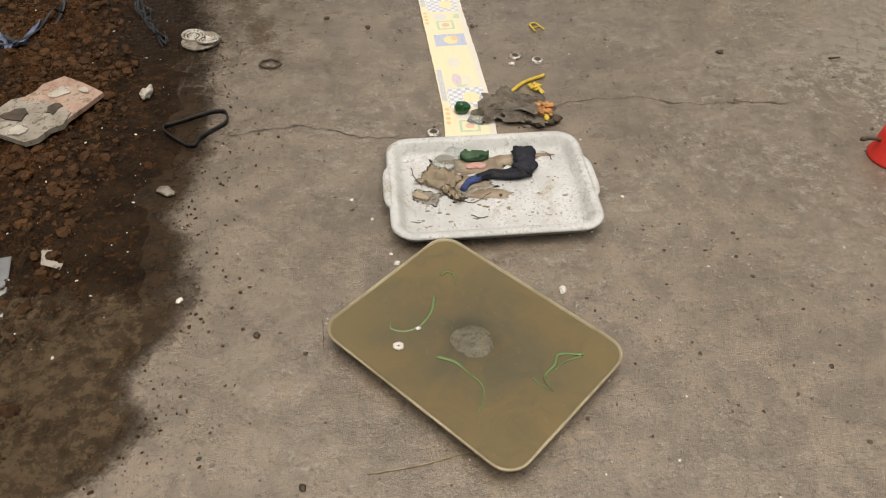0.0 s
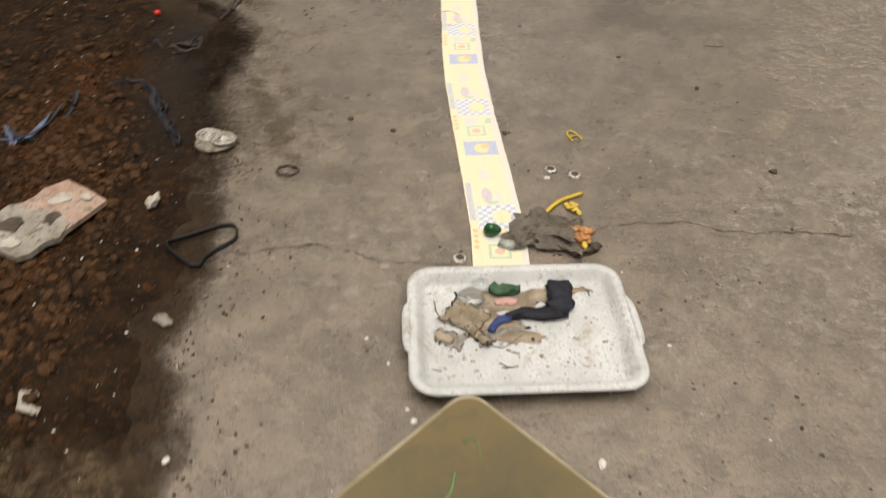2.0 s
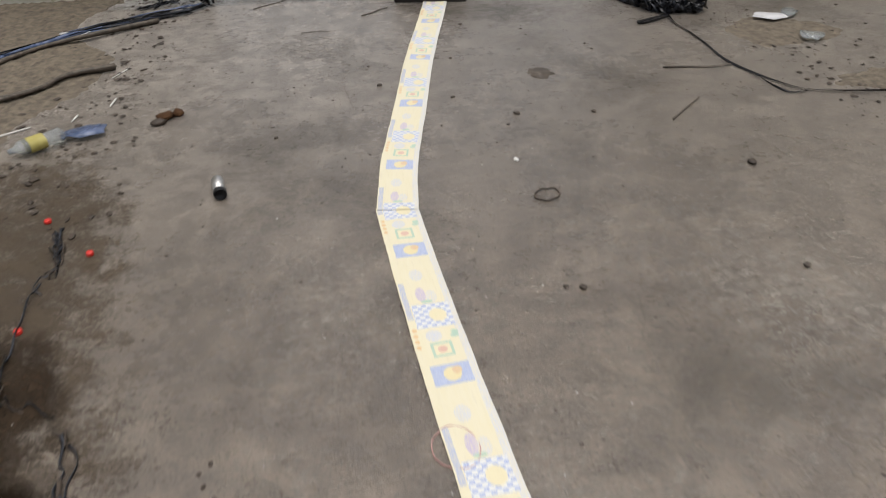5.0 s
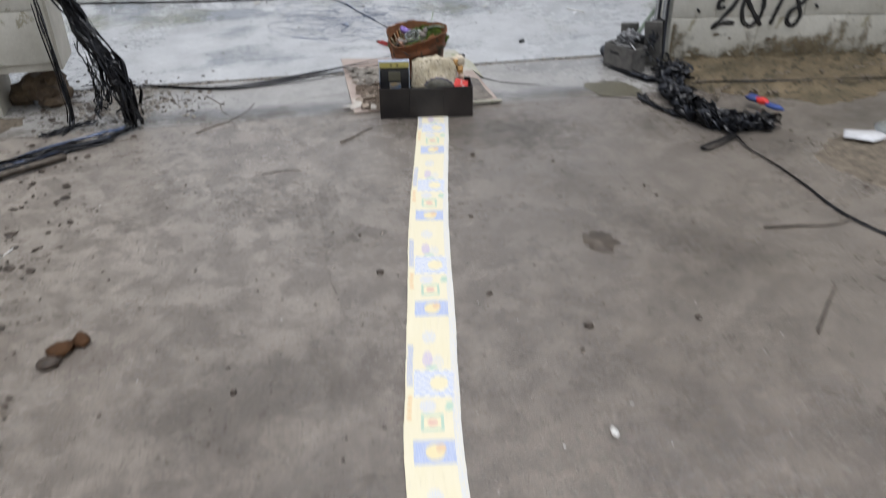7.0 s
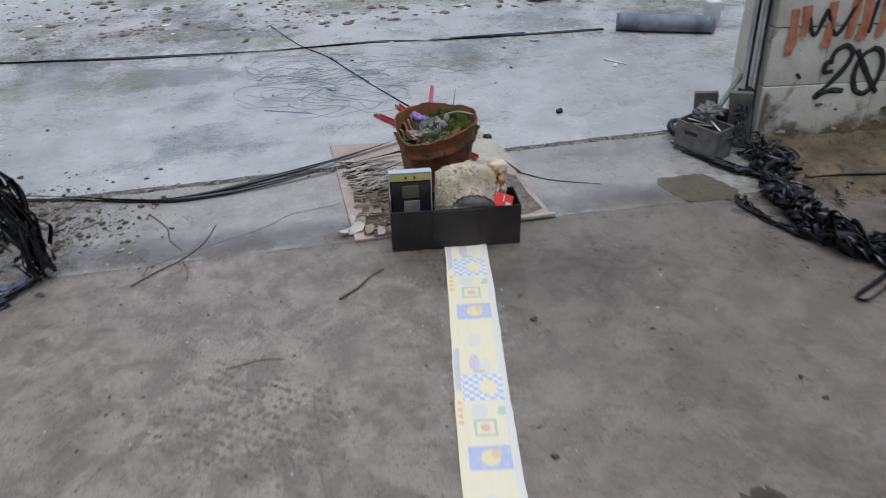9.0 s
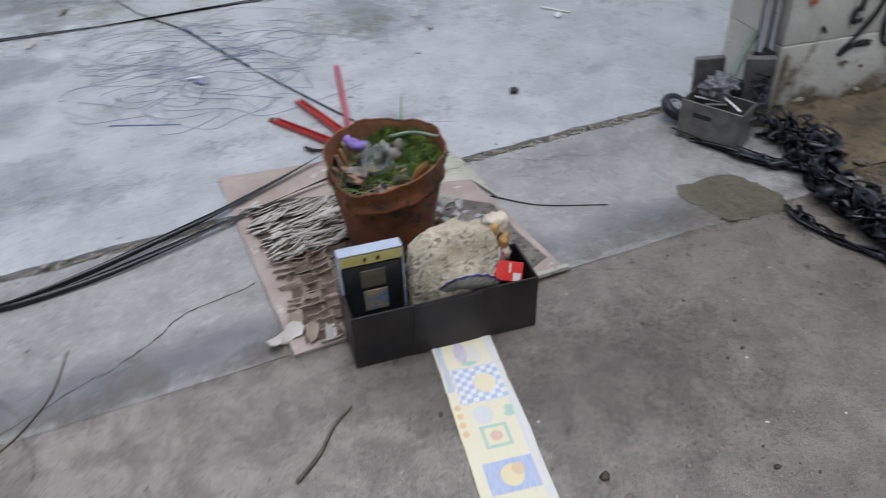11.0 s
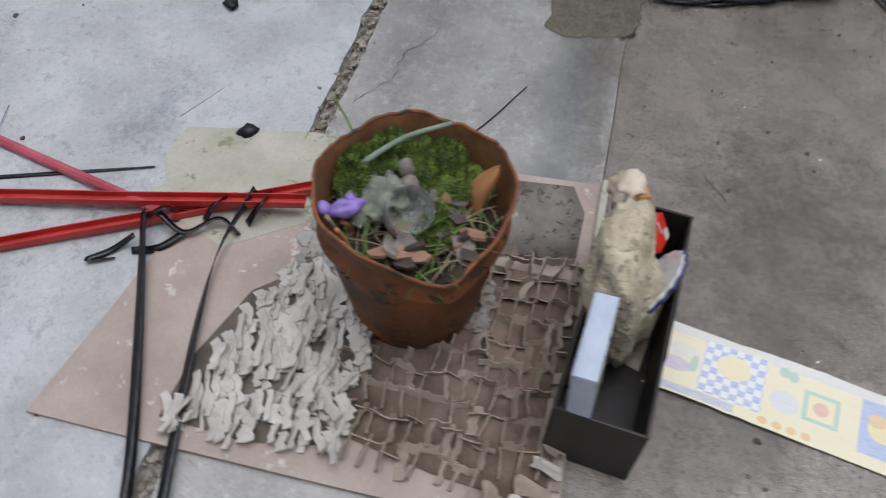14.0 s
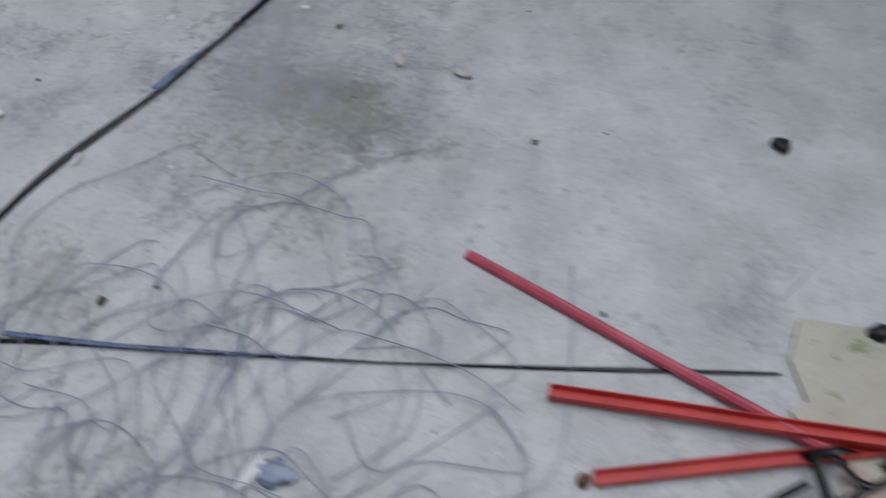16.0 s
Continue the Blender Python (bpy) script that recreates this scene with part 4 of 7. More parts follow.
# ---- wallpaper border strip ----
def border_paper(period):
    n = Nodes("printed_border_paper")
    uv = n.put("SeparateXYZ", {0: n.place("UV")})
    u = uv.outputs[0]
    v = n.math("SUBTRACT", 1.0, n.math("FRACT", n.math("DIVIDE", uv.outputs[1], period)))

    def band(c, lo, hi):
        return n.math("MULTIPLY", n.math("GREATER_THAN", c, lo), n.math("LESS_THAN", c, hi))

    def rect(a, b, c, d):
        return n.math("MULTIPLY", band(u, a, b), band(v, c, d))

    def disc(cu, cv, ru, rv):
        a = n.math("DIVIDE", n.math("SUBTRACT", u, cu), ru)
        b = n.math("DIVIDE", n.math("SUBTRACT", v, cv), rv)
        return n.math("LESS_THAN", n.math("ADD", n.math("MULTIPLY", a, a), n.math("MULTIPLY", b, b)), 1.0)

    def times(a, b):
        return n.math("MULTIPLY", a, b)

    pos = n.place("UV")
    cloud = n.noise(9, 4, 0.6, pos)
    col = n.mix(cloud, (0.70, 0.62, 0.37), (0.76, 0.71, 0.54))
    blue, pale, white = (0.20, 0.30, 0.62), (0.50, 0.56, 0.74), (0.72, 0.74, 0.76)
    lilac, green, gold = (0.42, 0.34, 0.60), (0.28, 0.50, 0.40), (0.68, 0.40, 0.12)
    blotch = n.ramp(n.noise(60, 3, 0.6, pos), (0.4, 0.0), (0.6, 1.0))
    # pale edges with small motifs
    col = n.mix(times(n.math("GREATER_THAN", u, 0.86), n.math("MULTIPLY_ADD", blotch, 0.6, 0.2)), col, pale)
    col = n.mix(times(rect(0.03, 0.14, 0.22, 0.52), n.math("MULTIPLY_ADD", blotch, 0.5, 0.4)), col, blue)
    # blue picture with a pale bird
    col = n.mix(rect(0.16, 0.86, 0.855, 0.985), col, n.mix(blotch, blue, (0.34, 0.44, 0.72)))
    col = n.mix(disc(0.52, 0.92, 0.16, 0.045), col, (0.74, 0.62, 0.30))
    col = n.mix(disc(0.62, 0.90, 0.09, 0.025), col, (0.66, 0.42, 0.20))
    # stamp
    col = n.mix(rect(0.30, 0.70, 0.70, 0.80), col, green)
    col = n.mix(rect(0.35, 0.65, 0.713, 0.787), col, (0.74, 0.66, 0.42))
    col = n.mix(disc(0.5, 0.75, 0.09, 0.022), col, (0.62, 0.33, 0.26))
    # blue round motif and leaves
    col = n.mix(times(disc(0.42, 0.65, 0.15, 0.042), n.math("MULTIPLY_ADD", blotch, 0.5, 0.4)), col, pale)
    col = n.mix(disc(0.82, 0.64, 0.07, 0.016), col, green)
    col = n.mix(disc(0.80, 0.665, 0.08, 0.014), col, green)
    # check
    cu, cv = n.math("FLOOR", n.math("MULTIPLY", u, 11.0)), n.math("FLOOR", n.math("MULTIPLY", v, 46.0))
    odd = n.math("FLOORED_MODULO", n.math("ADD", cu, cv), 2.0)
    check = n.mix(odd, white, n.mix(blotch, blue, (0.36, 0.46, 0.74)))
    col = n.mix(rect(0.16, 0.90, 0.41, 0.59), col, check)
    col = n.mix(disc(0.63, 0.50, 0.17, 0.05), col, (0.74, 0.66, 0.40))
    # lavender and jug
    col = n.mix(times(disc(0.42, 0.33, 0.10, 0.06), n.math("MULTIPLY_ADD", blotch, 0.5, 0.5)), col, lilac)
    col = n.mix(times(disc(0.62, 0.35, 0.11, 0.05), n.math("MULTIPLY_ADD", blotch, 0.6, 0.1)), col, pale)
    col = n.mix(times(disc(0.45, 0.16, 0.14, 0.05), n.math("MULTIPLY_ADD", blotch, 0.6, 0.2)), col, pale)
    col = n.mix(disc(0.5, 0.39, 0.12, 0.012), col, green)
    for k in range(4):
        col = n.mix(disc(0.09, 0.60 + 0.04 * k, 0.05, 0.014), col, gold)
    grime = n.ramp(n.noise(14, 6, 0.7, pos), (0.55, 0.0), (0.8, 1.0))
    col = n.mix(n.math("MULTIPLY", grime, 0.35), col, (0.36, 0.3, 0.22))
    col = n.mix(n.math("MULTIPLY_ADD", n.noise(25, 4, 0.6, pos), 0.5, 0.08), col, (0.74, 0.69, 0.54))
    return n.done(col, 0.45, 0.0, n.noise(30, 3, 0.5, pos), 0.2, 0.001)


STRIP = [(0.055, 1.29), (0.041, 1.487), (0.014, 1.708), (-0.015, 1.94), (-0.044, 2.235), (-0.069, 2.73), (-0.082, 3.1), (-0.088, 3.395)]
STRIP2 = [(-0.087, 3.375), (-0.045, 3.64), (0.005, 3.86), (0.062, 4.10), (0.13, 4.40), (0.21, 4.72), (0.295, 5.03), (0.372, 5.325)]


def ribbon(points, s0, wide, seed):
    line = smooth_line(points, 16)
    bm = bmesh.new()
    uv = bm.loops.layers.uv.new("UVMap")
    s, rows, cols = s0, [], 8
    for i, p in enumerate(line):
        d = (line[min(i + 1, len(line) - 1)] - line[max(0, i - 1)]).normalized()
        if i:
            s += (p - line[i - 1]).length
        side = Vector((d.y, -d.x, 0))
        row = []
        for c in range(cols + 1):
            q = (c / cols - 0.5) * (wide + 0.004 * noise.noise(Vector((s * 8, seed, c // cols))) + 0.003 * noise.noise(Vector((s * 45, seed, 7 * (c // cols)))))
            w = p + side * q
            lift = 0.0022 + 0.0022 * (noise.noise(Vector((s * 6, seed, q * 12))) + 0.5) + 0.004 * abs(q / wide * 2) ** 6 * max(0, noise.noise(Vector((s * 9, q * 40, seed))))
            row.append((bm.verts.new((w.x, w.y, max(0.0012, lift))), (c / cols, s)))
        rows.append(row)
    for a, b in zip(rows, rows[1:]):
        for c in range(cols):
            quad = (a[c], a[c + 1], b[c + 1], b[c])
            fc = bm.faces.new([q[0] for q in quad])
            for lp, q in zip(fc.loops, quad):
                lp[uv].uv = q[1]
    return bm, s


PERIOD = 0.4745
M["border"] = border_paper(PERIOD)
paper = thing("wallpaper_border", label="long yellow and blue printed wallpaper border lying on the floor", category="wallpaper border")
arc0 = 1.08 * PERIOD - 0.462
bm, arc = ribbon([(x - 0.0015, y) for x, y in STRIP], arc0, 0.119, 1)
part("paper_strip", bm, "border", paper)
bm, arc = ribbon([(x - 0.0015, y) for x, y in STRIP2], arc - 0.02, 0.117, 2)
for v in bm.verts:
    v.co.z += 0.0015
part("paper_strip", bm, "border", paper)
bm = bmesh.new()
sheet(bm, [(0.325, 5.345), (0.43, 5.315), (0.437, 5.34), (0.405, 5.348), (0.395, 5.36), (0.36, 5.352), (0.338, 5.368)], 0.004, 0.0012, 0.006, 2)
part("torn_end", bm, "beige", paper, "torn brown paper end")

# ---- things by the start: basin, tray and scraps ----
def murk():
    n = Nodes("murky_water")
    p = n.put("SeparateXYZ", {0: n.place()})
    a = n.math("ADD", n.math("MULTIPLY", p.outputs[0], p.outputs[0]), n.math("MULTIPLY", p.outputs[1], p.outputs[1]))
    # water colour darkens inwards, painting the shade round the sunken stone
    from_centre = n.math("MULTIPLY_ADD", n.noise(14, 4), 0.055, n.math("SQRT", a))
    col = n.ramp(from_centre, (0.04, (0.05, 0.047, 0.035)), (0.085, (0.098, 0.087, 0.055)), (0.24, (0.150, 0.121, 0.064)))
    col = n.mix(n.math("MULTIPLY", n.ramp(n.noise(7, 5, 0.6, warp=0.6), (0.42, 0.0), (0.66, 1.0)), 0.55), col, (0.185, 0.13, 0.058))
    col = n.mix(n.math("MULTIPLY", n.ramp(n.noise(15, 6, 0.7, warp=0.8), (0.5, 0.0), (0.68, 1.0)), 0.45), col, (0.085, 0.082, 0.056))
    col = n.mix(n.math("MULTIPLY", n.ramp(n.noise(75, 4, 0.8), (0.6, 0.0), (0.7, 1.0)), 0.35), col, (0.21, 0.18, 0.11))
    return n.done(col, 0.14, 0.0, n.noise(12, 2), 0.05, 0.002, IOR=1.33)


M["water"] = murk()


def crumple(w, d, seed, amp=0.012, nx=12, ny=9, thick=0.0015, rag=0.12, freq=1.0):
    """A sheet creased into flat facets with a torn outline."""
    bm, rows = bmesh.new(), []
    for j in range(ny + 1):
        row = []
        for i in range(nx + 1):
            u, v = 2 * i / nx - 1, 2 * j / ny - 1
            edge = 1 + rag * noise.noise(Vector((u * 2.3, v * 2.3, seed)))
            q = Vector((u * 1.7 * freq, v * 1.4 * freq, seed * 1.7))
            z = amp * (abs(noise.noise(q)) * 2.2 + 0.9 * abs(noise.noise(q * 2.3)) + 0.5 * abs(noise.noise(q * 4.6)))
            row.append(bm.verts.new((u * w / 2 * edge + 0.006 * noise.noise(q * 3), v * d / 2 * edge + 0.006 * noise.noise(q * 3 + Vector((5, 0, 0))), z)))
        rows.append(row)
    for a, b in zip(rows, rows[1:]):
        for i in range(nx):
            bm.faces.new((a[i], a[i + 1], b[i + 1], b[i]))
    bmesh.ops.solidify(bm, geom=bm.faces[:], thickness=thick)
    return bm
M["mud_flake"] = worn("pale_mud_film", (0.40, 0.37, 0.32), (0.54, 0.52, 0.48), 30, (0.6, 0.9), spots=(0.24, 0.195, 0.145), spot_at=0.58)
M["basin"] = worn("yellowed_plastic", (0.27, 0.225, 0.135), (0.44, 0.385, 0.265), 12, (0.3, 0.5), grain=80)
M["weed"] = worn("green_weed", (0.10, 0.15, 0.05), (0.16, 0.27, 0.10), 30, (0.3, 0.5))


def rim_vessel(w, d, r, profile):
    """Skins a vessel from (inset, height) pairs, outside then inside."""
    bm = bmesh.new()
    skin(bm, [round_rect(w - 2 * i, d - 2 * i, max(0.004, r - i), 7, z) for i, z in profile])
    return bm


basin = thing("water_basin", 0.032, 0.703, 0, -42.5, "shallow yellowed plastic basin brim-full of murky olive water", "basin")
part("shell", rim_vessel(0.426, 0.323, 0.042, [(0.022, 0.001), (0.014, 0.006), (0.004, 0.030), (0.0, 0.033), (0.0, 0.0355), (0.002, 0.0368), (0.004, 0.0358), (0.0065, 0.031), (0.02, 0.006)]), "basin", basin, "yellowed translucent plastic")
bm = bmesh.new()
bm.faces.new([bm.verts.new(v) for v in round_rect(0.4145, 0.3115, 0.036, 7, 0.0332)])
part("water", bm, "water", basin, "murky olive-brown water", smooth=False)
bm = bmesh.new()
lump(bm, (0.0, -0.002, 0.0245), (0.052, 0.046, 0.0125), 4, 0.1, 4, 0.0, 1.6)
solo("sunken_stone", bm, worn("silty_stone", (0.10, 0.09, 0.057), (0.185, 0.17, 0.125), 30, (0.3, 0.6), spots=(0.06, 0.055, 0.04), spot_at=0.55, bump=0.9, dist=0.003), "silty rounded stone breaking the water in the basin", "stone", basin.matrix_world.copy())
WEEDS = [
    [(-0.022, 0.853), (-0.012, 0.862), (0.002, 0.855), (0.006, 0.83)],
    [(-0.034, 0.80), (-0.040, 0.765), (-0.06, 0.733), (-0.085, 0.722), (-0.108, 0.728), (-0.11, 0.745)],
    [(-0.03, 0.668), (0.0, 0.657), (0.022, 0.635), (0.043, 0.612), (0.045, 0.585), (0.036, 0.56)],
    [(0.215, 0.672), (0.175, 0.672), (0.165, 0.65), (0.145, 0.625), (0.155, 0.598)],
    [(0.125, 0.625), (0.14, 0.61), (0.157, 0.60)],
    [(0.21, 0.668), (0.18, 0.655), (0.165, 0.64)],
]
for k, pts in enumerate(WEEDS):
    bm = sweep(bmesh.new(), smooth_line([(x, y, 0.0336 + 0.0004 * math.sin(23 * (x + y) + i)) for i, (x, y) in enumerate(pts)], 8), 0.0064 if k < 4 else 0.004, 0.0012, 6, 0.6, 0.5)
    solo("weed_strand", bm, "weed", "thin green weed strand floating in the murky basin", "weed", group="weed strands")
bm = bmesh.new()
for k in range(9):
    a = k * 0.7
    lump(bm, (-0.094 + 0.006 * math.cos(a), 0.690 + 0.005 * math.sin(a), 0.0345), (0.0045, 0.0045, 0.0025), k, 0.3, 1)
solo("white_blossom", bm, "white_bit", "small wilted white blossom floating in the basin", "blossom", kind="stuff")
solo("white_petal", lump(bmesh.new(), (-0.062, 0.728, 0.0345), (0.006, 0.005, 0.002), 31, 0.4, 1), "white_bit", "single white petal floating in the basin", "petal")

tray = thing("serving_tray", 0.083, 1.121, 0, 5.0, "dirty white plastic serving tray lying on the concrete", "tray")
part("tray_body", rim_vessel(0.424, 0.322, 0.05, [(0.034, 0.001), (0.022, 0.004), (0.006, 0.029), (0.0, 0.031), (-0.001, 0.034), (0.004, 0.037), (0.013, 0.037), (0.019, 0.034), (0.026, 0.018), (0.037, 0.010), (0.05, 0.008), (0.09, 0.0075)]), "tray", tray)
for sx in (-1, 1):
    bm = bmesh.new()
    rings = []
    for k in range(9):
        u = k / 8 * 2 - 1
        out = 0.017 * (1 - abs(u) ** 5)
        rings.append([Vector((sx * (0.207 + q * out), 0.07 * u, z)) for q, z in ((0, 0.030), (0.9, 0.029), (1.0, 0.033), (0.9, 0.0365), (0, 0.0372))])
    skin(bm, rings)
    part("handle", bm, "tray", tray)
g = random.Random(5)
bm = bmesh.new()
for k in range(150):
    x, y = g.uniform(-0.165, 0.165), g.uniform(-0.115, 0.115)
    s = g.uniform(0.0006, 0.0028)
    sheet(bm, [(x + a, y + b) for a, b in ragged(s, 7, k, g.uniform(0.8, 2.4), 1.0)], 0.0077, 0.0004)
for x, y, s in ((-0.02, 0.085, 0.05), (0.06, 0.10, 0.035), (0.11, 0.115, 0.03), (-0.05, 0.03, 0.045), (0.0, -0.01, 0.03)):
    sheet(bm, [(x + a, y + b) for a, b in ragged(s, 16, int(x * 900), 1.3, 0.55, 0.4)], 0.0079, 0.0009, 0.0006)
tagged(part("mud_crust", bm, "mud", tray, "dried brown mud flakes"), kind="stuff")

T = tray.matrix_world.copy()


def cloth(line, wide, thick, material, name, label, category, seed=0, sides=20, at=None):
    bm = bmesh.new()
    pts = smooth_line(line, 14)
    rings = []
    for i, p in enumerate(pts):
        d = (pts[min(i + 1, len(pts) - 1)] - pts[max(0, i - 1)]).normalized()
        s = Vector((-d.y, d.x, 0)).normalized()
        k = i / (len(pts) - 1)
        w = (wide[0] + (wide[1] - wide[0]) * k) * (0.6 if i in (0, len(pts) - 1) else 1)
        ring = []
        for j in range(sides):
            a = 2 * math.pi * j / sides
            f = 1 + 0.28 * noise.noise(Vector((k * 3 + 1.6 * math.cos(a), 1.6 * math.sin(a), seed))) + 0.55 * abs(noise.noise(Vector((k * 2.2 + 3.2 * math.cos(a), 3.2 * math.sin(a), seed + 9)))) - 0.14
            ring.append(p + s * math.cos(a) * w * 0.5 * f + Vector((0, 0, 1)) * (math.sin(a) + 0.75) * thick * 0.5 * f)
        rings.append(ring)
    skin(bm, rings)
    return solo(name, bm, material, label, category, at)


cloth([(0.158, 1.252, 0.009), (0.163, 1.222, 0.009), (0.163, 1.196, 0.009), (0.150, 1.176, 0.009)], (0.052, 0.046), 0.02, "navy", "cloth_scrap", "crumpled black and navy cloth scrap in the tray", "cloth", 2)
cloth([(0.172, 1.182, 0.009), (0.13, 1.168, 0.009), (0.085, 1.166, 0.009), (0.055, 1.156, 0.009)], (0.042, 0.018), 0.016, "navy", "cloth_scrap", "twisted black cloth strip in the tray", "cloth", 4)
cloth([(0.064, 1.158, 0.009), (0.04, 1.143, 0.009), (0.025, 1.118, 0.009)], (0.02, 0.016), 0.013, "blue_cloth", "cloth_scrap", "crumpled royal blue cloth scrap in the tray", "cloth", 6)
cloth([(0.028, 1.236, 0.009), (0.045, 1.226, 0.009), (0.068, 1.226, 0.009), (0.085, 1.232, 0.009)], (0.034, 0.01), 0.02, "green_cloth", "cloth_scrap", "crumpled dark green foil scrap in the tray", "cloth", 8)
cloth([(0.035, 1.196, 0.009), (0.055, 1.203, 0.009), (0.078, 1.200, 0.009)], (0.016, 0.02), 0.006, "pink", "paper_scrap", "torn pink paper scrap in the tray", "paper", 10)
solo("cloth_scrap", crumple(0.078, 0.062, 12, 0.011, 18, 14, 0.001, 0.22, 1.5), "beige", "muddy beige rag in the tray", "cloth", pose(-0.022, 1.152, 0.0085, 0, 0, -30))
solo("cloth_scrap", crumple(0.062, 0.02, 15, 0.008, 14, 6, 0.001, 0.3, 1.5), "beige", "stiff muddy beige rag strip in the tray", "cloth", pose(0.004, 1.105, 0.0085, 0, 0, -42))
for k, (x, y, w, d, rz) in enumerate(((0.035, 1.215, 0.16, 0.07, 4), (0.04, 1.13, 0.10, 0.05, 30), (0.13, 1.262, 0.13, 0.03, 3), (-0.05, 1.10, 0.06, 0.04, -20))):
    bm = crumple(w, d, 30 + k, 0.0010, 20, 14, 0.0006, 0.3, 1.2)
    solo("dried_mud", bm, "mud_flake", "thin cracked film of dried mud in the tray", "mud", pose(x, y, 0.0078, 0, 0, rz), group="mud films", kind="stuff")
for k, pts in enumerate((((0.02, 1.09), (0.045, 1.082), (0.07, 1.10), (0.085, 1.115)), ((0.085, 1.255), (0.15, 1.262), (0.21, 1.252), (0.225, 1.225)), ((-0.085, 1.20), (-0.075, 1.16), (-0.06, 1.135)), ((-0.10, 1.04), (-0.085, 1.025), (-0.06, 1.02)), ((0.04, 1.045), (0.06, 1.035), (0.075, 1.04)))):
    line = smooth_line([(x, y, 0.0092) for x, y in pts], 10)
    line = [p + Vector((0.0025 * noise.noise(p * 130), 0.0025 * noise.noise(p * 130 + Vector((4, 0, 0))), 0)) for p in line]
    solo("tray_crack", sweep(bmesh.new(), line, 0.0016, 0.0008, 4), "crack", "dark crack in the tray's caked dirt", "crack", group="tray cracks", kind="structure")
cloth([(-0.075, 1.108, 0.009), (-0.058, 1.098, 0.009), (-0.045, 1.09, 0.009)], (0.02, 0.014), 0.007, "mud", "wire_tangle", "small muddy tangle of wire in the tray", "scrap", 14)
for k, (x, y, r) in enumerate(((-0.012, 1.205, 0.026), (0.008, 1.240, 0.017))):
    bm = bmesh.new()
    rings = [[Vector((x + (r * c + 0.002 * noise.noise(Vector((j, c, k)))) * math.cos(j * 0.524), y + r * c * math.sin(j * 0.524), 0.009 + z)) for j in range(12)] for c, z in ((0.9, 0), (1, 0.006), (0.85, 0.014), (0.5, 0.019), (0.12, 0.021))]
    skin(bm, rings)
    solo("plastic_cup", bm, "glass", "squashed clear plastic cup lying in the tray", "cup", group="clear cups")
for x, y, m in ((-0.098, 1.218, "white_bit"), (0.105, 1.105, "dark_bit"), (-0.10, 1.24, "dark_bit")):
    solo("pebble", lump(bmesh.new(), (x, y, 0.010), (0.008 if m == "white_bit" else 0.004, 0.005, 0.003), 3, 0.3, 1), m, "small pebble lying in the dirty tray", "pebble", group="tray pebbles")

# sodden card heap at the head of the tray
heap = thing("card_heap", 0.15, 1.41, 0, 0, "heap of sodden grey torn cardboard on the wallpaper border", "cardboard")
g = random.Random(9)
for k, (x, y, z, w, d, tilt, turn) in enumerate(((-0.01, 0.0, 0.006, 0.13, 0.075, 6, -18), (0.015, 0.02, 0.018, 0.10, 0.07, -12, -22), (0.03, -0.02, 0.02, 0.09, 0.055, 14, -12), (-0.035, -0.012, 0.016, 0.07, 0.04, 18, 25), (0.055, -0.03, 0.012, 0.06, 0.05, -10, -35), (0.0, 0.045, 0.02, 0.07, 0.035, 25, -30), (0.05, 0.02, 0.026, 0.05, 0.04, 20, 10))):
    bm = crumple(w * 1.15, d * 1.15, k + 2, 0.0045, 10, 8, 0.002, 0.34, 0.7)
    part("card_piece", bm, "card", heap, smooth=False, at=pose(x, y, z * 0.7, tilt, tilt * 0.5, turn))
bm = bmesh.new()
for x, y, z, s in ((0.075, -0.02, 0.02, 0.016), (0.085, 0.0, 0.024, 0.013), (0.07, 0.012, 0.018, 0.012)):
    lump(bm, (x, y, z), (s, s * 0.8, s * 0.6), int(s * 1000), 1.2, 3, 0, 3)
part("peel", bm, "orange", heap, "orange-brown peel")
bm = bmesh.new()
for x, y, z, s in ((0.10, -0.035, 0.010, 0.014), (0.085, -0.045, 0.010, 0.012), (0.06, -0.055, 0.008, 0.010)):
    lump(bm, (x, y, z), (s, s * 0.7, s * 0.6), int(s * 999), 0.6, 2)
part("charred_crust", bm, "dark_bit", heap, "black charred crust")
part("yellow_peel", lump(bmesh.new(), (0.078, -0.035, 0.016), (0.007, 0.013, 0.006), 3, 0.3, 2), "yellow", heap, "yellow peel")
bm = lump(bmesh.new(), (0, 0, 0.014), (0.019, 0.015, 0.015), 7, 0.25, 3)
solo("glass_lump", bm, "green_glass", "dark green broken bottle glass on the paper strip", "glass", pose(0.032, 1.415, 0.002))
bm = bmesh.new()
sheet(bm, ragged(0.022, 8, 4, 1.0, 0.8), 0, 0.002, 0.006)
solo("glass_shard", bm, "bag", "pale green clear shard beside the card heap", "glass", pose(0.068, 1.375, 0.004, 8, 0, 0))


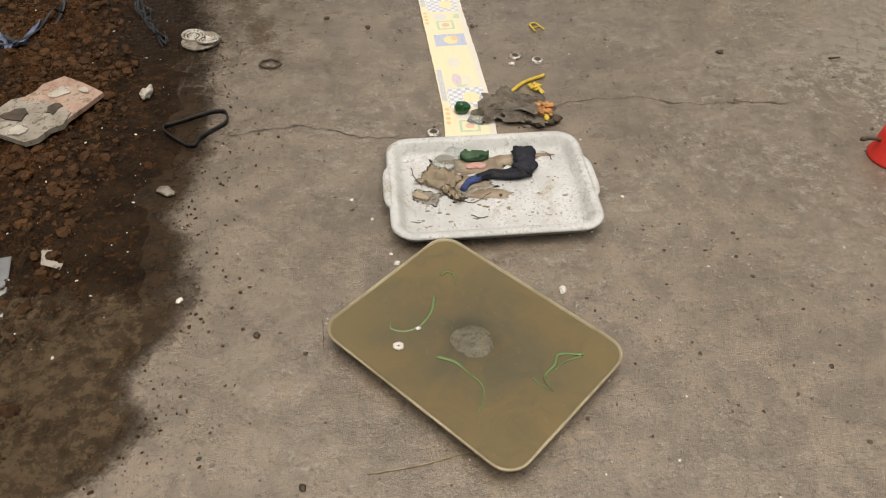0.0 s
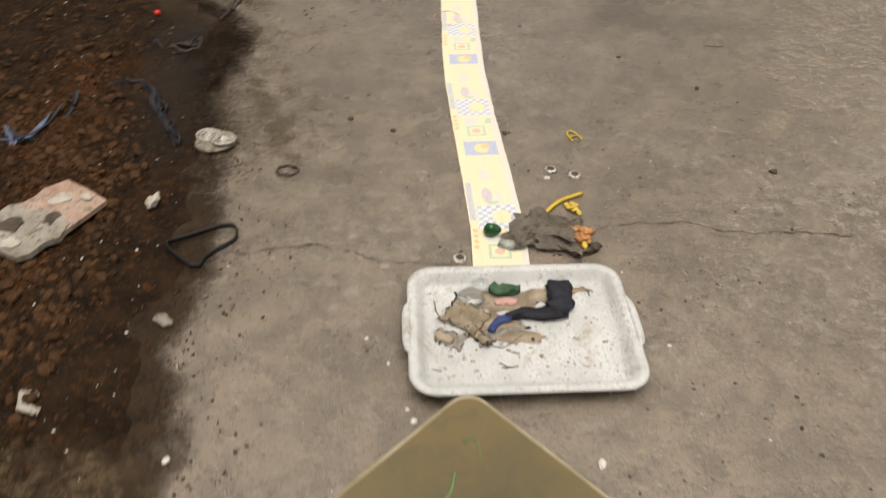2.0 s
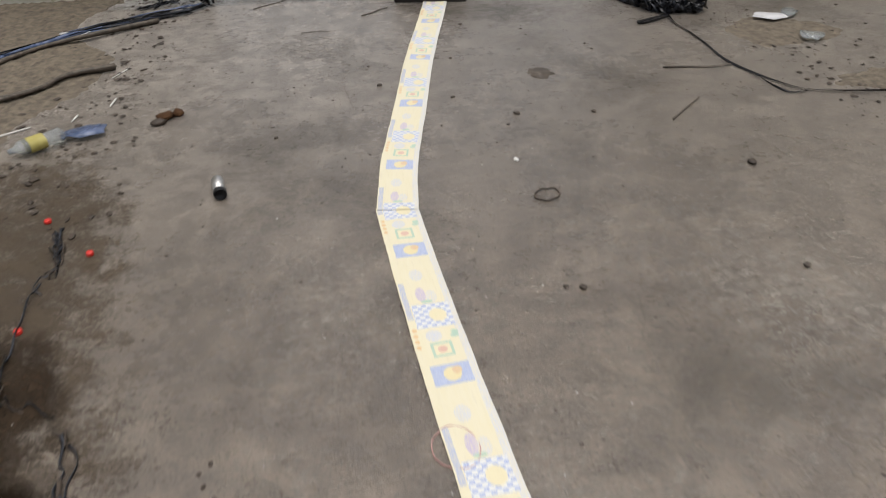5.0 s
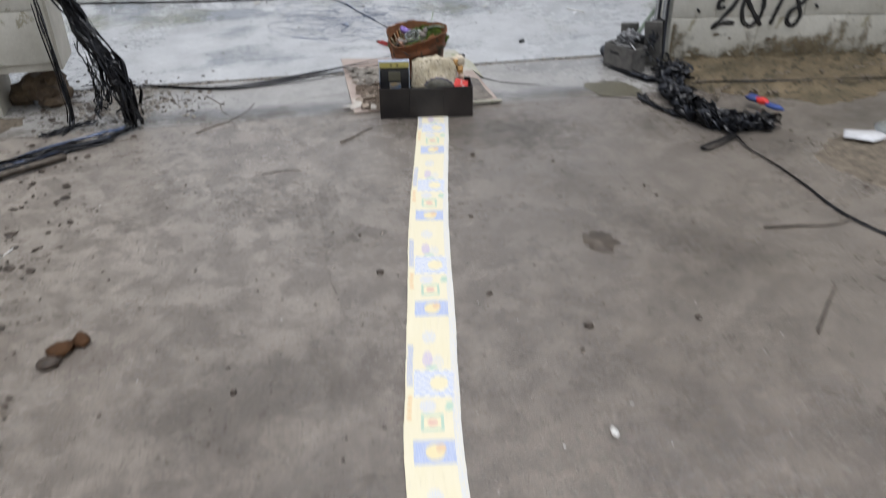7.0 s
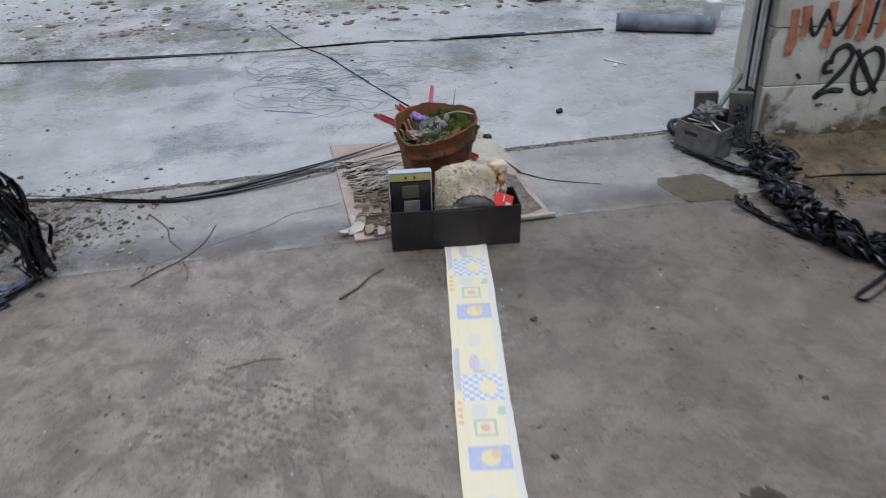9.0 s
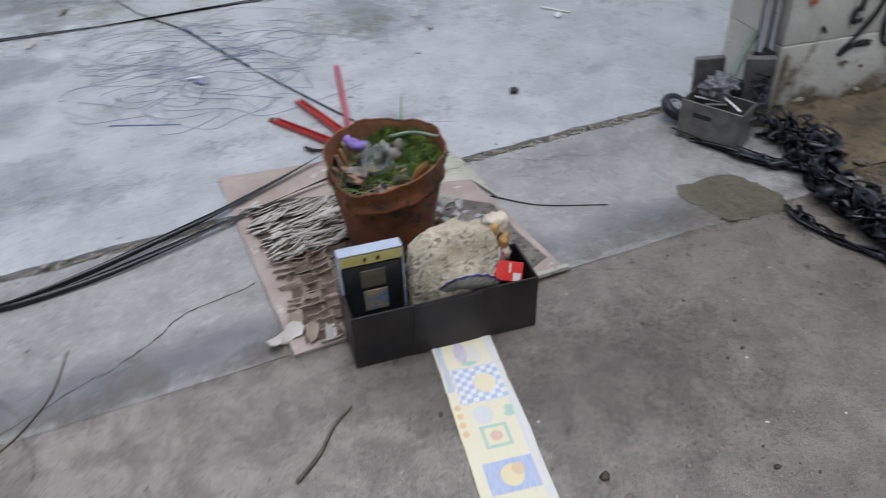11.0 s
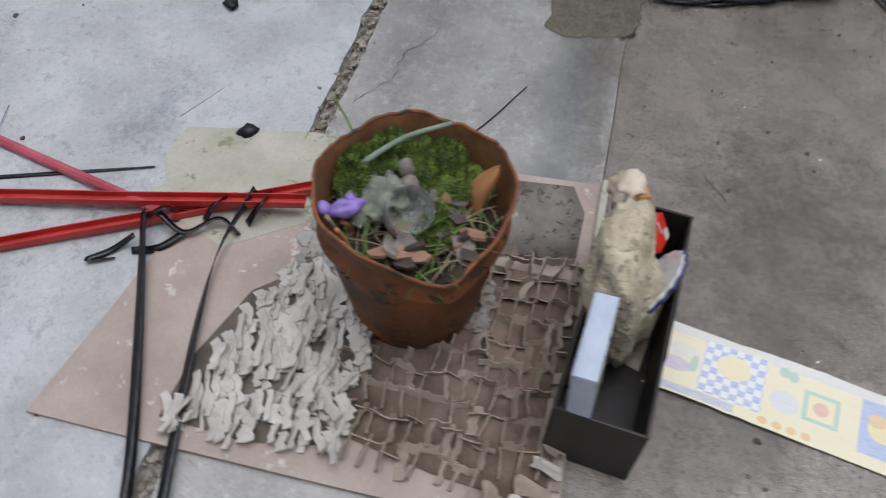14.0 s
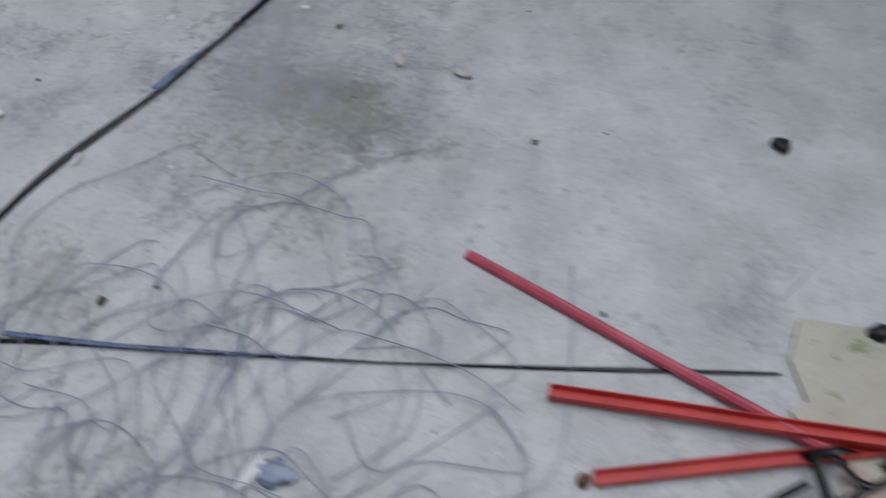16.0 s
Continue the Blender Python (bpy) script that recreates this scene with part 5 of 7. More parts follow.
def bottle_cap():
    cap = thing("crown_cork", label="crimped metal bottle cap lying on the concrete", category="bottle cap", group="bottle caps")
    bm, rings = bmesh.new(), []
    for r, z in ((0.0155, 0.0), (0.0158, 0.001), (0.0145, 0.004), (0.012, 0.0058), (0.004, 0.0062)):
        rings.append([Vector((r * (1 + (0.05 if z < 0.003 else 0) * math.cos(a * 21)) * math.cos(a), r * (1 + (0.05 if z < 0.003 else 0) * math.cos(a * 21)) * math.sin(a), z)) for a in (2 * math.pi * k / 42 for k in range(42))])
    skin(bm, rings)
    part("cap_shell", bm, "grimy_end", cap)
    bm = bmesh.new()
    bmesh.ops.create_circle(bm, cap_ends=True, segments=20, radius=0.0085, matrix=Matrix.Translation((0, 0, 0.0066)))
    part("cap_print", bm, "dark_bit", cap, "worn dark print")
    return cap


cap = bottle_cap()
cap.matrix_world = pose(0.177, 1.667, 0.0005)
for x, y, r in ((0.234, 1.648, 40), (-0.036, 1.332, 80)):
    copy_thing(cap, pose(x, y, 0.0005, 4, 0, r))
solo("yellow_tube", rod([(0.135, 1.455, 0.012), (0.155, 1.493, 0.008), (0.19, 1.54, 0.005), (0.244, 1.573, 0.005)], 0.0048, 8, 8), "yellow", "bent yellow plastic tube lying on the concrete", "tube")
bm = bmesh.new()
for k in range(6):
    g = random.Random(40 + k)
    box(bm, (g.uniform(-0.018, 0.018), g.uniform(-0.014, 0.014), 0.006), (0.022, 0.010, 0.003), Euler((g.uniform(-0.6, 0.6), g.uniform(-0.5, 0.5), g.uniform(0, 3))).to_matrix().to_4x4(), 0.001, 1)
solo("crumpled_plastic", bm, "yellow", "crumpled bright yellow plastic scrap on the concrete", "scrap", pose(0.222, 1.515, 0.001))
bm = bmesh.new()
sweep(bm, smooth_line([(-0.013, -0.02, 0.003), (-0.011, 0.016, 0.003), (0.0, 0.022, 0.004), (0.009, 0.014, 0.003), (0.014, -0.022, 0.003)], 6), 0.006, 0.004, 6)
sweep(bm, [Vector((-0.011, 0, 0.003)), Vector((0.011, 0, 0.003))], 0.005, 0.003, 6)
solo("yellow_clip", bm, "yellow", "small yellow plastic clip on the concrete", "clip", pose(0.247, 1.82, 0.0, 0, 0, 22))


def ring(name, x, y, r, thick, material, label, seed, squash=0.75, turn=0.0, gap=0.0):
    bm, pts = bmesh.new(), []
    for k in range(40):
        a = (2 * math.pi - gap) * k / 39
        q = r * (1 + 0.12 * noise.noise(Vector((math.cos(a), math.sin(a), seed))))
        pts.append(Vector((q * math.cos(a), squash * q * math.sin(a), thick * (0.6 + 0.5 * math.sin(a * 3) ** 2))))
    sweep(bm, pts, thick, thick, 6)
    return solo(name, bm, material, label, "ring", pose(x, y, 0, 0, 0, turn))


ring("rubber_ring", -0.455, 1.626, 0.026, 0.006, "dark_bit", "worn brown rubber ring lying on the concrete", 1)
ring("wire_ring", 0.346, 3.370, 0.040, 0.006, "dark_bit", "loose loop of dark wire on the concrete", 2, 0.8, 20)
ring("pink_band", -0.10, 2.50, 0.045, 0.0028, "pink", "thin pink rubber band half under the paper strip", 3, 1.2, 10)

# crushed can
can = thing("crushed_can", -0.655, 1.735, 0.002, 24, "flattened dirty silver drinks can at the soil's edge", "can")
bm, rings = bmesh.new(), []
for q, z in ((0.75, 0.001), (1.0, 0.003), (1.02, 0.007), (0.93, 0.011), (0.7, 0.0125), (0.4, 0.012), (0.1, 0.0118)):
    rings.append([Vector((0.050 * q * (1 + 0.10 * noise.noise(Vector((math.cos(a) * 2.2, math.sin(a) * 2.2, 7)))) * math.cos(a), 0.047 * q * (1 + 0.12 * noise.noise(Vector((math.cos(a) * 2.2, math.sin(a) * 2.2, 3)))) * math.sin(a), z + 0.0035 * q * noise.noise(Vector((math.cos(a) * 3 * q, math.sin(a) * 3 * q, 1))))) for a in (2 * math.pi * j / 30 for j in range(30))])
skin(bm, rings)
part("can_body", bm, "grimy", can, "creased dull metal", smooth=False)
for x, y, q, nm in ((-0.015, 0.020, 1.0, "can_base"), (0.015, -0.021, 0.95, "can_lid")):
    # stepped rings round a sunken centre
    bm = bmesh.new()
    prof = [(0.030, 0.0), (0.0305, 0.0035), (0.029, 0.005), (0.0265, 0.0035), (0.0255, 0.0005), (0.0225, 0.0), (0.021, 0.0028), (0.019, 0.003), (0.0175, 0.0006), (0.013, 0.0), (0.0115, 0.0022), (0.0095, 0.002), (0.0085, 0.0), (0.002, 0.0003)]
    skin(bm, [[Vector((r * q * math.cos(a) * (1 + 0.05 * noise.noise(Vector((2 * math.cos(a), 2 * math.sin(a), y * 90)))), 0.86 * r * q * math.sin(a), z * 1.3)) for a in (2 * math.pi * k / 32 for k in range(32))] for r, z in prof])
    can_end = part(nm, bm, "grimy_end", can, at=pose(x, y, 0.0125, 6 if y > 0 else -8, 4, 0))
    # dark rings along the two grooves
    bm = bmesh.new()
    for r in (0.0240, 0.0155):
        sweep(bm, [Vector((r * q * math.cos(a), 0.86 * r * q * math.sin(a), 0.001)) for a in (2 * math.pi * k / 28 for k in range(29))], 0.0026, 0.001, 4)
    part("dark_groove", bm, "dark_bit", can_end, "dark ring in the groove")
can_print = bmesh.new()
sheet(can_print, ragged(0.011, 9, 4, 1.4, 0.5), 0, 0.001, 0.001)
part("can_crease", can_print, "dark_bit", can, "dark crease", at=pose(0.0, -0.001, 0.0135, 0, 0, 10))

# muddy broken tile
tile = thing("broken_tile", -0.935, 1.388, 0.022, 60, "muddy broken tile with pinkish face lying on soil", "tile")
bm = bmesh.new()
sheet(bm, [(-0.012, -0.086), (0.05, -0.080), (0.108, -0.074), (0.114, 0.0), (0.112, 0.062), (0.06, 0.076), (0.03, 0.068), (-0.008, 0.072), (-0.02, 0.0)], 0.004, 0.011, 0.002, 6)
part("tile_face", bm, "tile", tile, "pinkish worn tile", smooth=False)
bm = bmesh.new()
sheet(bm, [(-0.118, -0.075), (-0.095, -0.088), (-0.055, -0.082), (-0.03, -0.096), (0.012, -0.075), (0.02, 0.0), (0.03, 0.055), (-0.02, 0.09), (-0.06, 0.08), (-0.09, 0.094), (-0.112, 0.07), (-0.128, 0.01)], 0.0, 0.013, 0.007, 2)
part("plaster_backing", bm, "tile_grey", tile, "grey crumbling plaster", smooth=False)
for k, (x, y, r) in enumerate(((0.055, 0.012, 0.024), (0.0, -0.03, 0.02), (0.09, -0.03, 0.012), (-0.06, 0.02, 0.026), (-0.10, -0.03, 0.02))):
    bm = bmesh.new()
    sheet(bm, ragged(r, 11, 8 + k, 1.2, 0.8, 0.4), 0, 0.0025, 0.003, k)
    part("paint_fleck", bm, "mud_flake" if k % 2 == 0 else "dark_bit", tile, at=pose(x, y, 0.0155 if x > -0.02 else 0.017, 0, 0, 37 * k), smooth=False)
solo("white_stone", lump(bmesh.new(), (0, 0, 0.012), (0.011, 0.022, 0.013), 6, 0.6, 3), "mud_flake", "pale chalky stone on wet soil", "stone", pose(-0.727, 1.469, 0.008, 0, 0, -15))
bm = bmesh.new()
for pts in ([(-0.517, 1.385), (-0.53, 1.40), (-0.56, 1.396), (-0.61, 1.365), (-0.652, 1.342)], [(-0.652, 1.342), (-0.65, 1.325), (-0.62, 1.295), (-0.585, 1.268)], [(-0.585, 1.268), (-0.567, 1.27), (-0.562, 1.295), (-0.54, 1.325), (-0.515, 1.355), (-0.517, 1.385)]):
    sweep(bm, smooth_line([(x, y, 0.014) for x, y in pts], 6), 0.0035, 0.011, 4)
solo("rubber_strap", bm, "rubber", "black rubber strap folded into a triangle", "strap")
bm = bmesh.new()
box(bm, (0, 0, 0.004), (0.026, 0.17, 0.003), None, 0.0012, 1)
solo("metal_strip", bm, worn("dull_zinc", (0.25, 0.27, 0.29), (0.4, 0.42, 0.44), 20, (0.4, 0.6), 0.7), "flat dull grey metal strip on soil", "metal strip", pose(-0.825, 0.83, 0.012, 4, 0, 14))
for x, y, s, k in ((-0.761, 0.918, 0.026, 3), (-0.60, 1.123, 0.018, 4), (-1.25, 2.82, 0.022, 5), (-1.21, 2.90, 0.018, 6)):
    bm = bmesh.new()
    sheet(bm, ragged(s, 9, k, 1.3, 0.8), 0, 0.002, 0.008, k)
    solo("paper_scrap", bm, "mud_flake" if k != 4 else "tile_grey", "torn pale paper scrap stuck on the soil", "paper", pose(x, y, 0.012 if x < -0.65 else 0.002, 5, 0, k * 40), group="soil papers")

cup = thing("red_cup", 0.992, 1.245, 0, 0, "bright red plastic cup standing upside down on the concrete", "cup")
bm = bmesh.new()
skin(bm, [[Vector((r * math.cos(a), r * math.sin(a), z)) for a in (2 * math.pi * k / 28 for k in range(28))] for r, z in ((0.048, 0.0), (0.055, 0.001), (0.056, 0.006), (0.052, 0.009), (0.044, 0.066), (0.041, 0.071), (0.034, 0.071), (0.032, 0.067), (0.004, 0.067))])
part("cup_body", bm, "red_plastic", cup, "bright red plastic")
part("wire_stub", rod([(-0.042, 0.0, 0.045), (-0.058, 0.002, 0.05), (-0.078, 0.006, 0.047)], 0.0042, 6, 8), "dark_bit", cup, "dark bent wire stub")
part("wire_tip", lump(bmesh.new(), (-0.081, 0.006, 0.046), (0.007, 0.006, 0.006), 4, 0.4, 2), "dark_bit", cup)

TWIGS = [
    ([(-0.134, 0.472), (-0.05, 0.488), (0.028, 0.512)], 0.0022, "straw"), ([(-0.234, 0.775), (-0.226, 0.715)], 0.0014, "twig"),
    ([(0.92, 3.775), (1.0, 3.85), (1.085, 3.925)], 0.006, "twig"), ([(-0.01, 5.178), (0.04, 5.21), (0.085, 5.255), (0.125, 5.278)], 0.0055, "twig"),
    ([(-0.482, 5.806), (-0.43, 5.70), (-0.42, 5.62), (-0.388, 5.55)], 0.003, "twig"), ([(-0.517, 5.407), (-0.45, 5.46), (-0.39, 5.50), (-0.33, 5.57), (-0.29, 5.67)], 0.0035, "twig"),
    ([(-0.50, 5.55), (-0.478, 5.50), (-0.49, 5.45)], 0.002, "twig"), ([(-0.39, 5.50), (-0.375, 5.44), (-0.38, 5.39)], 0.0018, "twig"),
    ([(0.68, 5.20), (0.735, 5.235)], 0.0012, "twig"), ([(-0.062, 6.56), (0.114, 6.467)], 0.004, "tape_blue"), ([(0.70, 6.14), (0.79, 6.09)], 0.002, "twig"),
    ([(0.68, 5.72), (0.76, 5.63), (0.90, 5.55)], 0.0028, "tape"), ([(-0.3, 4.99), (-0.22, 5.0), (-0.17, 4.985)], 0.002, "twig"),
    ([(0.70, 2.36), (0.76, 2.36)], 0.0018, "twig"), ([(1.0, 1.66), (1.03, 1.665)], 0.004, "dark_bit"), ([(-1.0, 4.70), (-1.05, 4.60)], 0.004, "white_bit"),
    ([(-1.11, 4.25), (-1.12, 4.20)], 0.006, "white_bit"), ([(-1.0, 4.38), (-1.01, 4.31)], 0.006, "white_bit"), ([(-1.35, 4.12), (-1.25, 4.18)], 0.006, "white_bit"),
    ([(1.49, 6.69), (1.55, 6.59)], 0.007, "white_bit"), ([(0.50, 5.66), (0.60, 5.52), (0.665, 5.425)], 0.003, "twig"), ([(0.60, 5.43), (0.67, 5.425)], 0.0035, "twig"),
]
for pts, r, m in TWIGS:
    lab = {"straw": "thin pale dry stalk lying on the concrete", "twig": "thin dark dry twig lying on the concrete", "tape_blue": "straight blue-grey plastic rod on the yard slab", "tape": "dark thin stick lying by the bucket", "dark_bit": "short dark stub on the concrete", "white_bit": "short pale splinter lying in the dirt"}[m]
    solo("twig" if m in ("twig", "straw") else "stick", rod([(x, y, 0.7 * r) for x, y in pts], 0.7 * r, 6, 6, 0.6), m, lab, "twig", group="twigs")
PEBBLES = [
    (-0.206, 1.10, 0.004, "white_bit"), (-0.16, 1.04, 0.004, "white_bit"), (-0.118, 0.94, 0.004, "white_bit"), (-0.105, 0.915, 0.006, "white_bit"), (-0.345, 0.74, 0.008, "dark_bit"), (-0.255, 0.70, 0.005, "dark_bit"), (0.205, 0.845, 0.008, "white_bit"), (0.362, 1.11, 0.004, "white_bit"), (-0.50, 0.82, 0.006, "white_bit"), (-0.23, 0.45, 0.008, "dark_bit"),
    (0.166, 1.632, 0.007, "white_bit"), (0.069, 1.825, 0.009, "dark_bit"), (0.72, 1.69, 0.011, "dark_bit"), (0.70, 1.47, 0.005, "dark_bit"), (-0.217, 1.82, 0.010, "dark_bit"), (-0.335, 1.87, 0.009, "dark_bit"), (-0.13, 1.81, 0.006, "pebble"), (-0.36, 1.98, 0.006, "pebble"), (0.62, 2.09, 0.010, "dark_bit"), (0.424, 2.268, 0.008, "dark_bit"), (0.872, 2.90, 0.013, "dark_bit"), (0.30, 2.925, 0.012, "dark_bit"), (0.26, 2.94, 0.008, "dark_bit"),
    (0.316, 3.60, 0.010, "white_bit"), (-0.03, 4.30, 0.013, "dark_bit"), (0.679, 3.90, 0.012, "dark_bit"), (0.41, 3.94, 0.014, "dark_bit"), (0.36, 3.86, 0.008, "dark_bit"), (-0.05, 4.51, 0.007, "dark_bit"), (0.89, 4.51, 0.008, "dark_bit"), (0.885, 4.58, 0.008, "dark_bit"), (0.67, 4.83, 0.007, "dark_bit"), (0.42, 4.95, 0.011, "dark_bit"), (0.29, 4.53, 0.009, "dark_bit"), (0.22, 4.13, 0.010, "dark_bit"), (-0.42, 3.92, 0.010, "dark_bit"), (0.55, 4.9, 0.005, "pebble"), (1.03, 6.16, 0.016, "rubber"), (0.68, 6.01, 0.018, "rubber"), (0.376, 5.243, 0.006, "dark_bit"),
    (-0.55, 2.55, 0.007, "dark_bit"), (-0.57, 2.53, 0.006, "dark_bit"), (-0.56, 2.50, 0.006, "dark_bit"), (-0.54, 2.47, 0.006, "dark_bit"), (-0.80, 4.16, 0.03, "clod"), (-0.76, 4.19, 0.022, "clod"), (-0.82, 4.12, 0.03, "dark_bit"), (1.02, 3.43, 0.02, "dark_bit"),
]
for k, (x, y, s, m) in enumerate(PEBBLES):
    s = s * 0.78 if m == "dark_bit" else s
    lab = {"white_bit": "small pale stone chip on the concrete", "dark_bit": "small dark lump of dirt on the concrete", "pebble": "small grey pebble on the concrete", "rubber": "small black charred lump on the slab", "clod": "brown curled dry leaf on the concrete"}[m]
    solo("pebble", lump(bmesh.new(), (0, 0, s * 0.35), (s * 1.1, s * 0.85, s * 0.5), k, 0.5, 2, k * 1.3), m, lab, "pebble", pose(x, y, 0.004 if y > 5.95 else 0.0), group="loose stones", smooth=m != "white_bit")
for x, y, tilt in ((-0.90, 3.32, 8), (-1.0, 3.02, 0), (-1.03, 2.45, 5), (-0.955, 2.595, 0), (-1.045, 3.51, 0)):
    bm = bmesh.new()
    skin(bm, [[Vector((r * math.cos(a), r * math.sin(a), z)) for a in (2 * math.pi * k / 14 for k in range(14))] for r, z in ((0.0095, 0.0), (0.010, 0.002), (0.0095, 0.008), (0.008, 0.010))])
    solo("stopper", bm, "red_plastic", "small bright red plastic stopper on dirt", "stopper", pose(x, y, 0.012 if x < -0.93 and y < 2.9 else 0.002, tilt), group="red caps")
bottle = thing("spray_can", -0.586, 3.585, 0.019, 98, "small silver can with a black end lying on concrete", "can")
bm = bmesh.new()
skin(bm, [[Vector((x, r * math.cos(a), r * math.sin(a))) for a in (2 * math.pi * k / 20 for k in range(20))] for x, r in ((0.05, 0.010), (0.046, 0.0165), (0.04, 0.0185), (-0.03, 0.0185))])
part("can_body", bm, "steel", bottle, "bright silver metal")
bm = bmesh.new()
skin(bm, [[Vector((x, r * math.cos(a), r * math.sin(a))) for a in (2 * math.pi * k / 20 for k in range(20))] for x, r in ((-0.03, 0.019), (-0.048, 0.019), (-0.05, 0.017), (-0.04, 0.013))])
part("can_end", bm, "rubber", bottle, "black plastic end")
bm = bmesh.new()
skin(bm, [[Vector((x, r * math.cos(a), r * math.sin(a) * 0.8)) for a in (2 * math.pi * k / 16 for k in range(16))] for x, r in ((-0.09, 0.010), (-0.07, 0.012), (-0.05, 0.028), (0.0, 0.03), (0.03, 0.026), (0.08, 0.03), (0.09, 0.02))])
plastic_bottle = thing("plastic_bottle", -1.18, 3.99, 0.03, 38, "muddy clear plastic bottle with a yellow label", "bottle")
part("bottle_body", bm, "bag", plastic_bottle)
bm = bmesh.new()
skin(bm, [[Vector((x, 0.0302 * math.cos(a), 0.0245 * math.sin(a))) for a in (2 * math.pi * k / 16 for k in range(16))] for x in (-0.03, 0.025)], caps=False)
part("bottle_label", bm, "case_yellow", plastic_bottle, "faded yellow label")
for x, y, w, d, m, r in ((-1.05, 4.08, 0.14, 0.07, "tape_blue", 15), (-1.3, 5.17, 0.12, 0.07, "paper_white", 20), (1.81, 4.70, 0.14, 0.09, "paper_white", -20), (1.84, 4.42, 0.10, 0.09, "bag", 10), (1.92, 4.73, 0.12, 0.06, "bag", 40)):
    bm = bmesh.new()
    sheet(bm, [(w * a, d * b) for a, b in ragged(0.55, 14, int(x * 70), 1, 1, 0.3)], 0, 0.002, 0.004, x)
    solo("plastic_scrap", bm, m, {"tape_blue": "crumpled blue-grey plastic scrap on leaf litter", "paper_white": "crumpled pale paper scrap on the dirt", "bag": "crumpled clear plastic scrap on the dirt"}[m], "plastic scrap", pose(x, y, 0.016, 3, 0, r), group="plastic scraps")

for k in range(26):
    g = random.Random(300 + k)
    x, y = g.uniform(-0.6, 2.4), g.uniform(6.5, 8.4)
    bm = bmesh.new()
    sheet(bm, ragged(g.uniform(0.008, 0.028), 9, k, 1.6, 0.6, 0.4), 0, 0.0015, 0.006, k)
    solo("yard_scrap", bm, ("paper_white", "mud_flake", "litter")[k % 3], ("torn white paper scrap on the yard slab", "pale flake of dried mud on the yard slab", "brown dry leaf fragment on the yard slab")[k % 3], "scrap", pose(x, y, 0.0042, g.uniform(-4, 4), 0, g.uniform(0, 360)), group="yard scraps", smooth=False)

# ---- the box, its contents, the bucket and the board ----
BX, BY, BT = 0.356, 5.381, -10.5
B = pose(BX, BY, 0, 0, 0, BT)
planter = thing("plastic_trough", BX, BY, 0, BT, "dark brown-grey plastic trough standing on the floor", "trough")
L, D, H, W = 0.356, 0.112, 0.121, 0.004
for nm, c, sz in (("front_panel", (0, -D / 2 + W / 2, H / 2 + 0.001), (L, W, H)), ("back_panel", (0, D / 2 - W / 2, H / 2 + 0.001), (L, W, H)), ("side_panel", (-L / 2 + W / 2, 0, H / 2 + 0.001), (W, D - 2 * W, H)), ("side_panel", (L / 2 - W / 2, 0, H / 2 + 0.001), (W, D - 2 * W, H)), ("base_panel", (0, 0, 0.004), (L - 2 * W, D - 2 * W, 0.005))):
    part(nm, box(bmesh.new(), c, sz, None, 0.0014, 2), "box", planter, smooth=False)
part("centre_rib", box(bmesh.new(), (0.0, -D / 2 - 0.0006, H / 2), (0.13, 0.003, H - 0.004), None, 0.001, 1), "box", planter, "slightly raised front rib", smooth=False)

# cassette in its case
case = tagged(new("video_cassette"), "black video cassette in a grey and yellow case", "video cassette")
case.empty_display_size = 0.02
case.matrix_world = B @ pose(-0.118, 0.016, 0.008, -5, 0, 0)
part("case_back", box(bmesh.new(), (0, 0.0135, 0.0975), (0.118, 0.003, 0.195), None, 0.001, 1), "case_grey", case, "pale grey case back", smooth=False)
part("case_top", box(bmesh.new(), (0, -0.001, 0.1935), (0.118, 0.026, 0.003), None, 0.001, 1), "case_grey", case, "pale blue-grey case top", smooth=False)
for sx in (-1, 1):
    part("case_side", box(bmesh.new(), (sx * 0.0575, -0.001, 0.096), (0.003, 0.026, 0.19), None, 0.001, 1), "case_grey", case, smooth=False)
shell = part("cassette", box(bmesh.new(), (0, -0.002, 0.084), (0.106, 0.022, 0.165), None, 0.0015, 2), "vhs", case, "black plastic cassette", smooth=False)
part("cassette_window", box(bmesh.new(), (0.0, -0.0135, 0.138), (0.046, 0.002, 0.036), None, 0.0006, 1), worn("smoked_window", (0.07, 0.065, 0.04), (0.13, 0.12, 0.08), 30, (0.2, 0.4)), shell, "smoked olive window", smooth=False)
part("cassette_label", box(bmesh.new(), (0.002, -0.0135, 0.090), (0.044, 0.002, 0.044), None, 0.0006, 1), worn("picture_label", (0.05, 0.15, 0.3), (0.38, 0.26, 0.08), 45, (0.3, 0.5)), shell, "blue and orange picture label", smooth=False)
part("yellow_band", box(bmesh.new(), (0, -0.0125, 0.180), (0.112, 0.003, 0.02), None, 0.0006, 1), "case_yellow", case, "dull yellow card band", smooth=False)
for x in (-0.012, 0.012):
    part("dark_mark", box(bmesh.new(), (x, -0.0145, 0.180), (0.006, 0.002, 0.007)), "vhs", case, smooth=False)

# limestone block
bm = lump(bmesh.new(), (0, 0, 0), (0.098, 0.042, 0.122), 5, 0.30, 4, 0, 1.5)
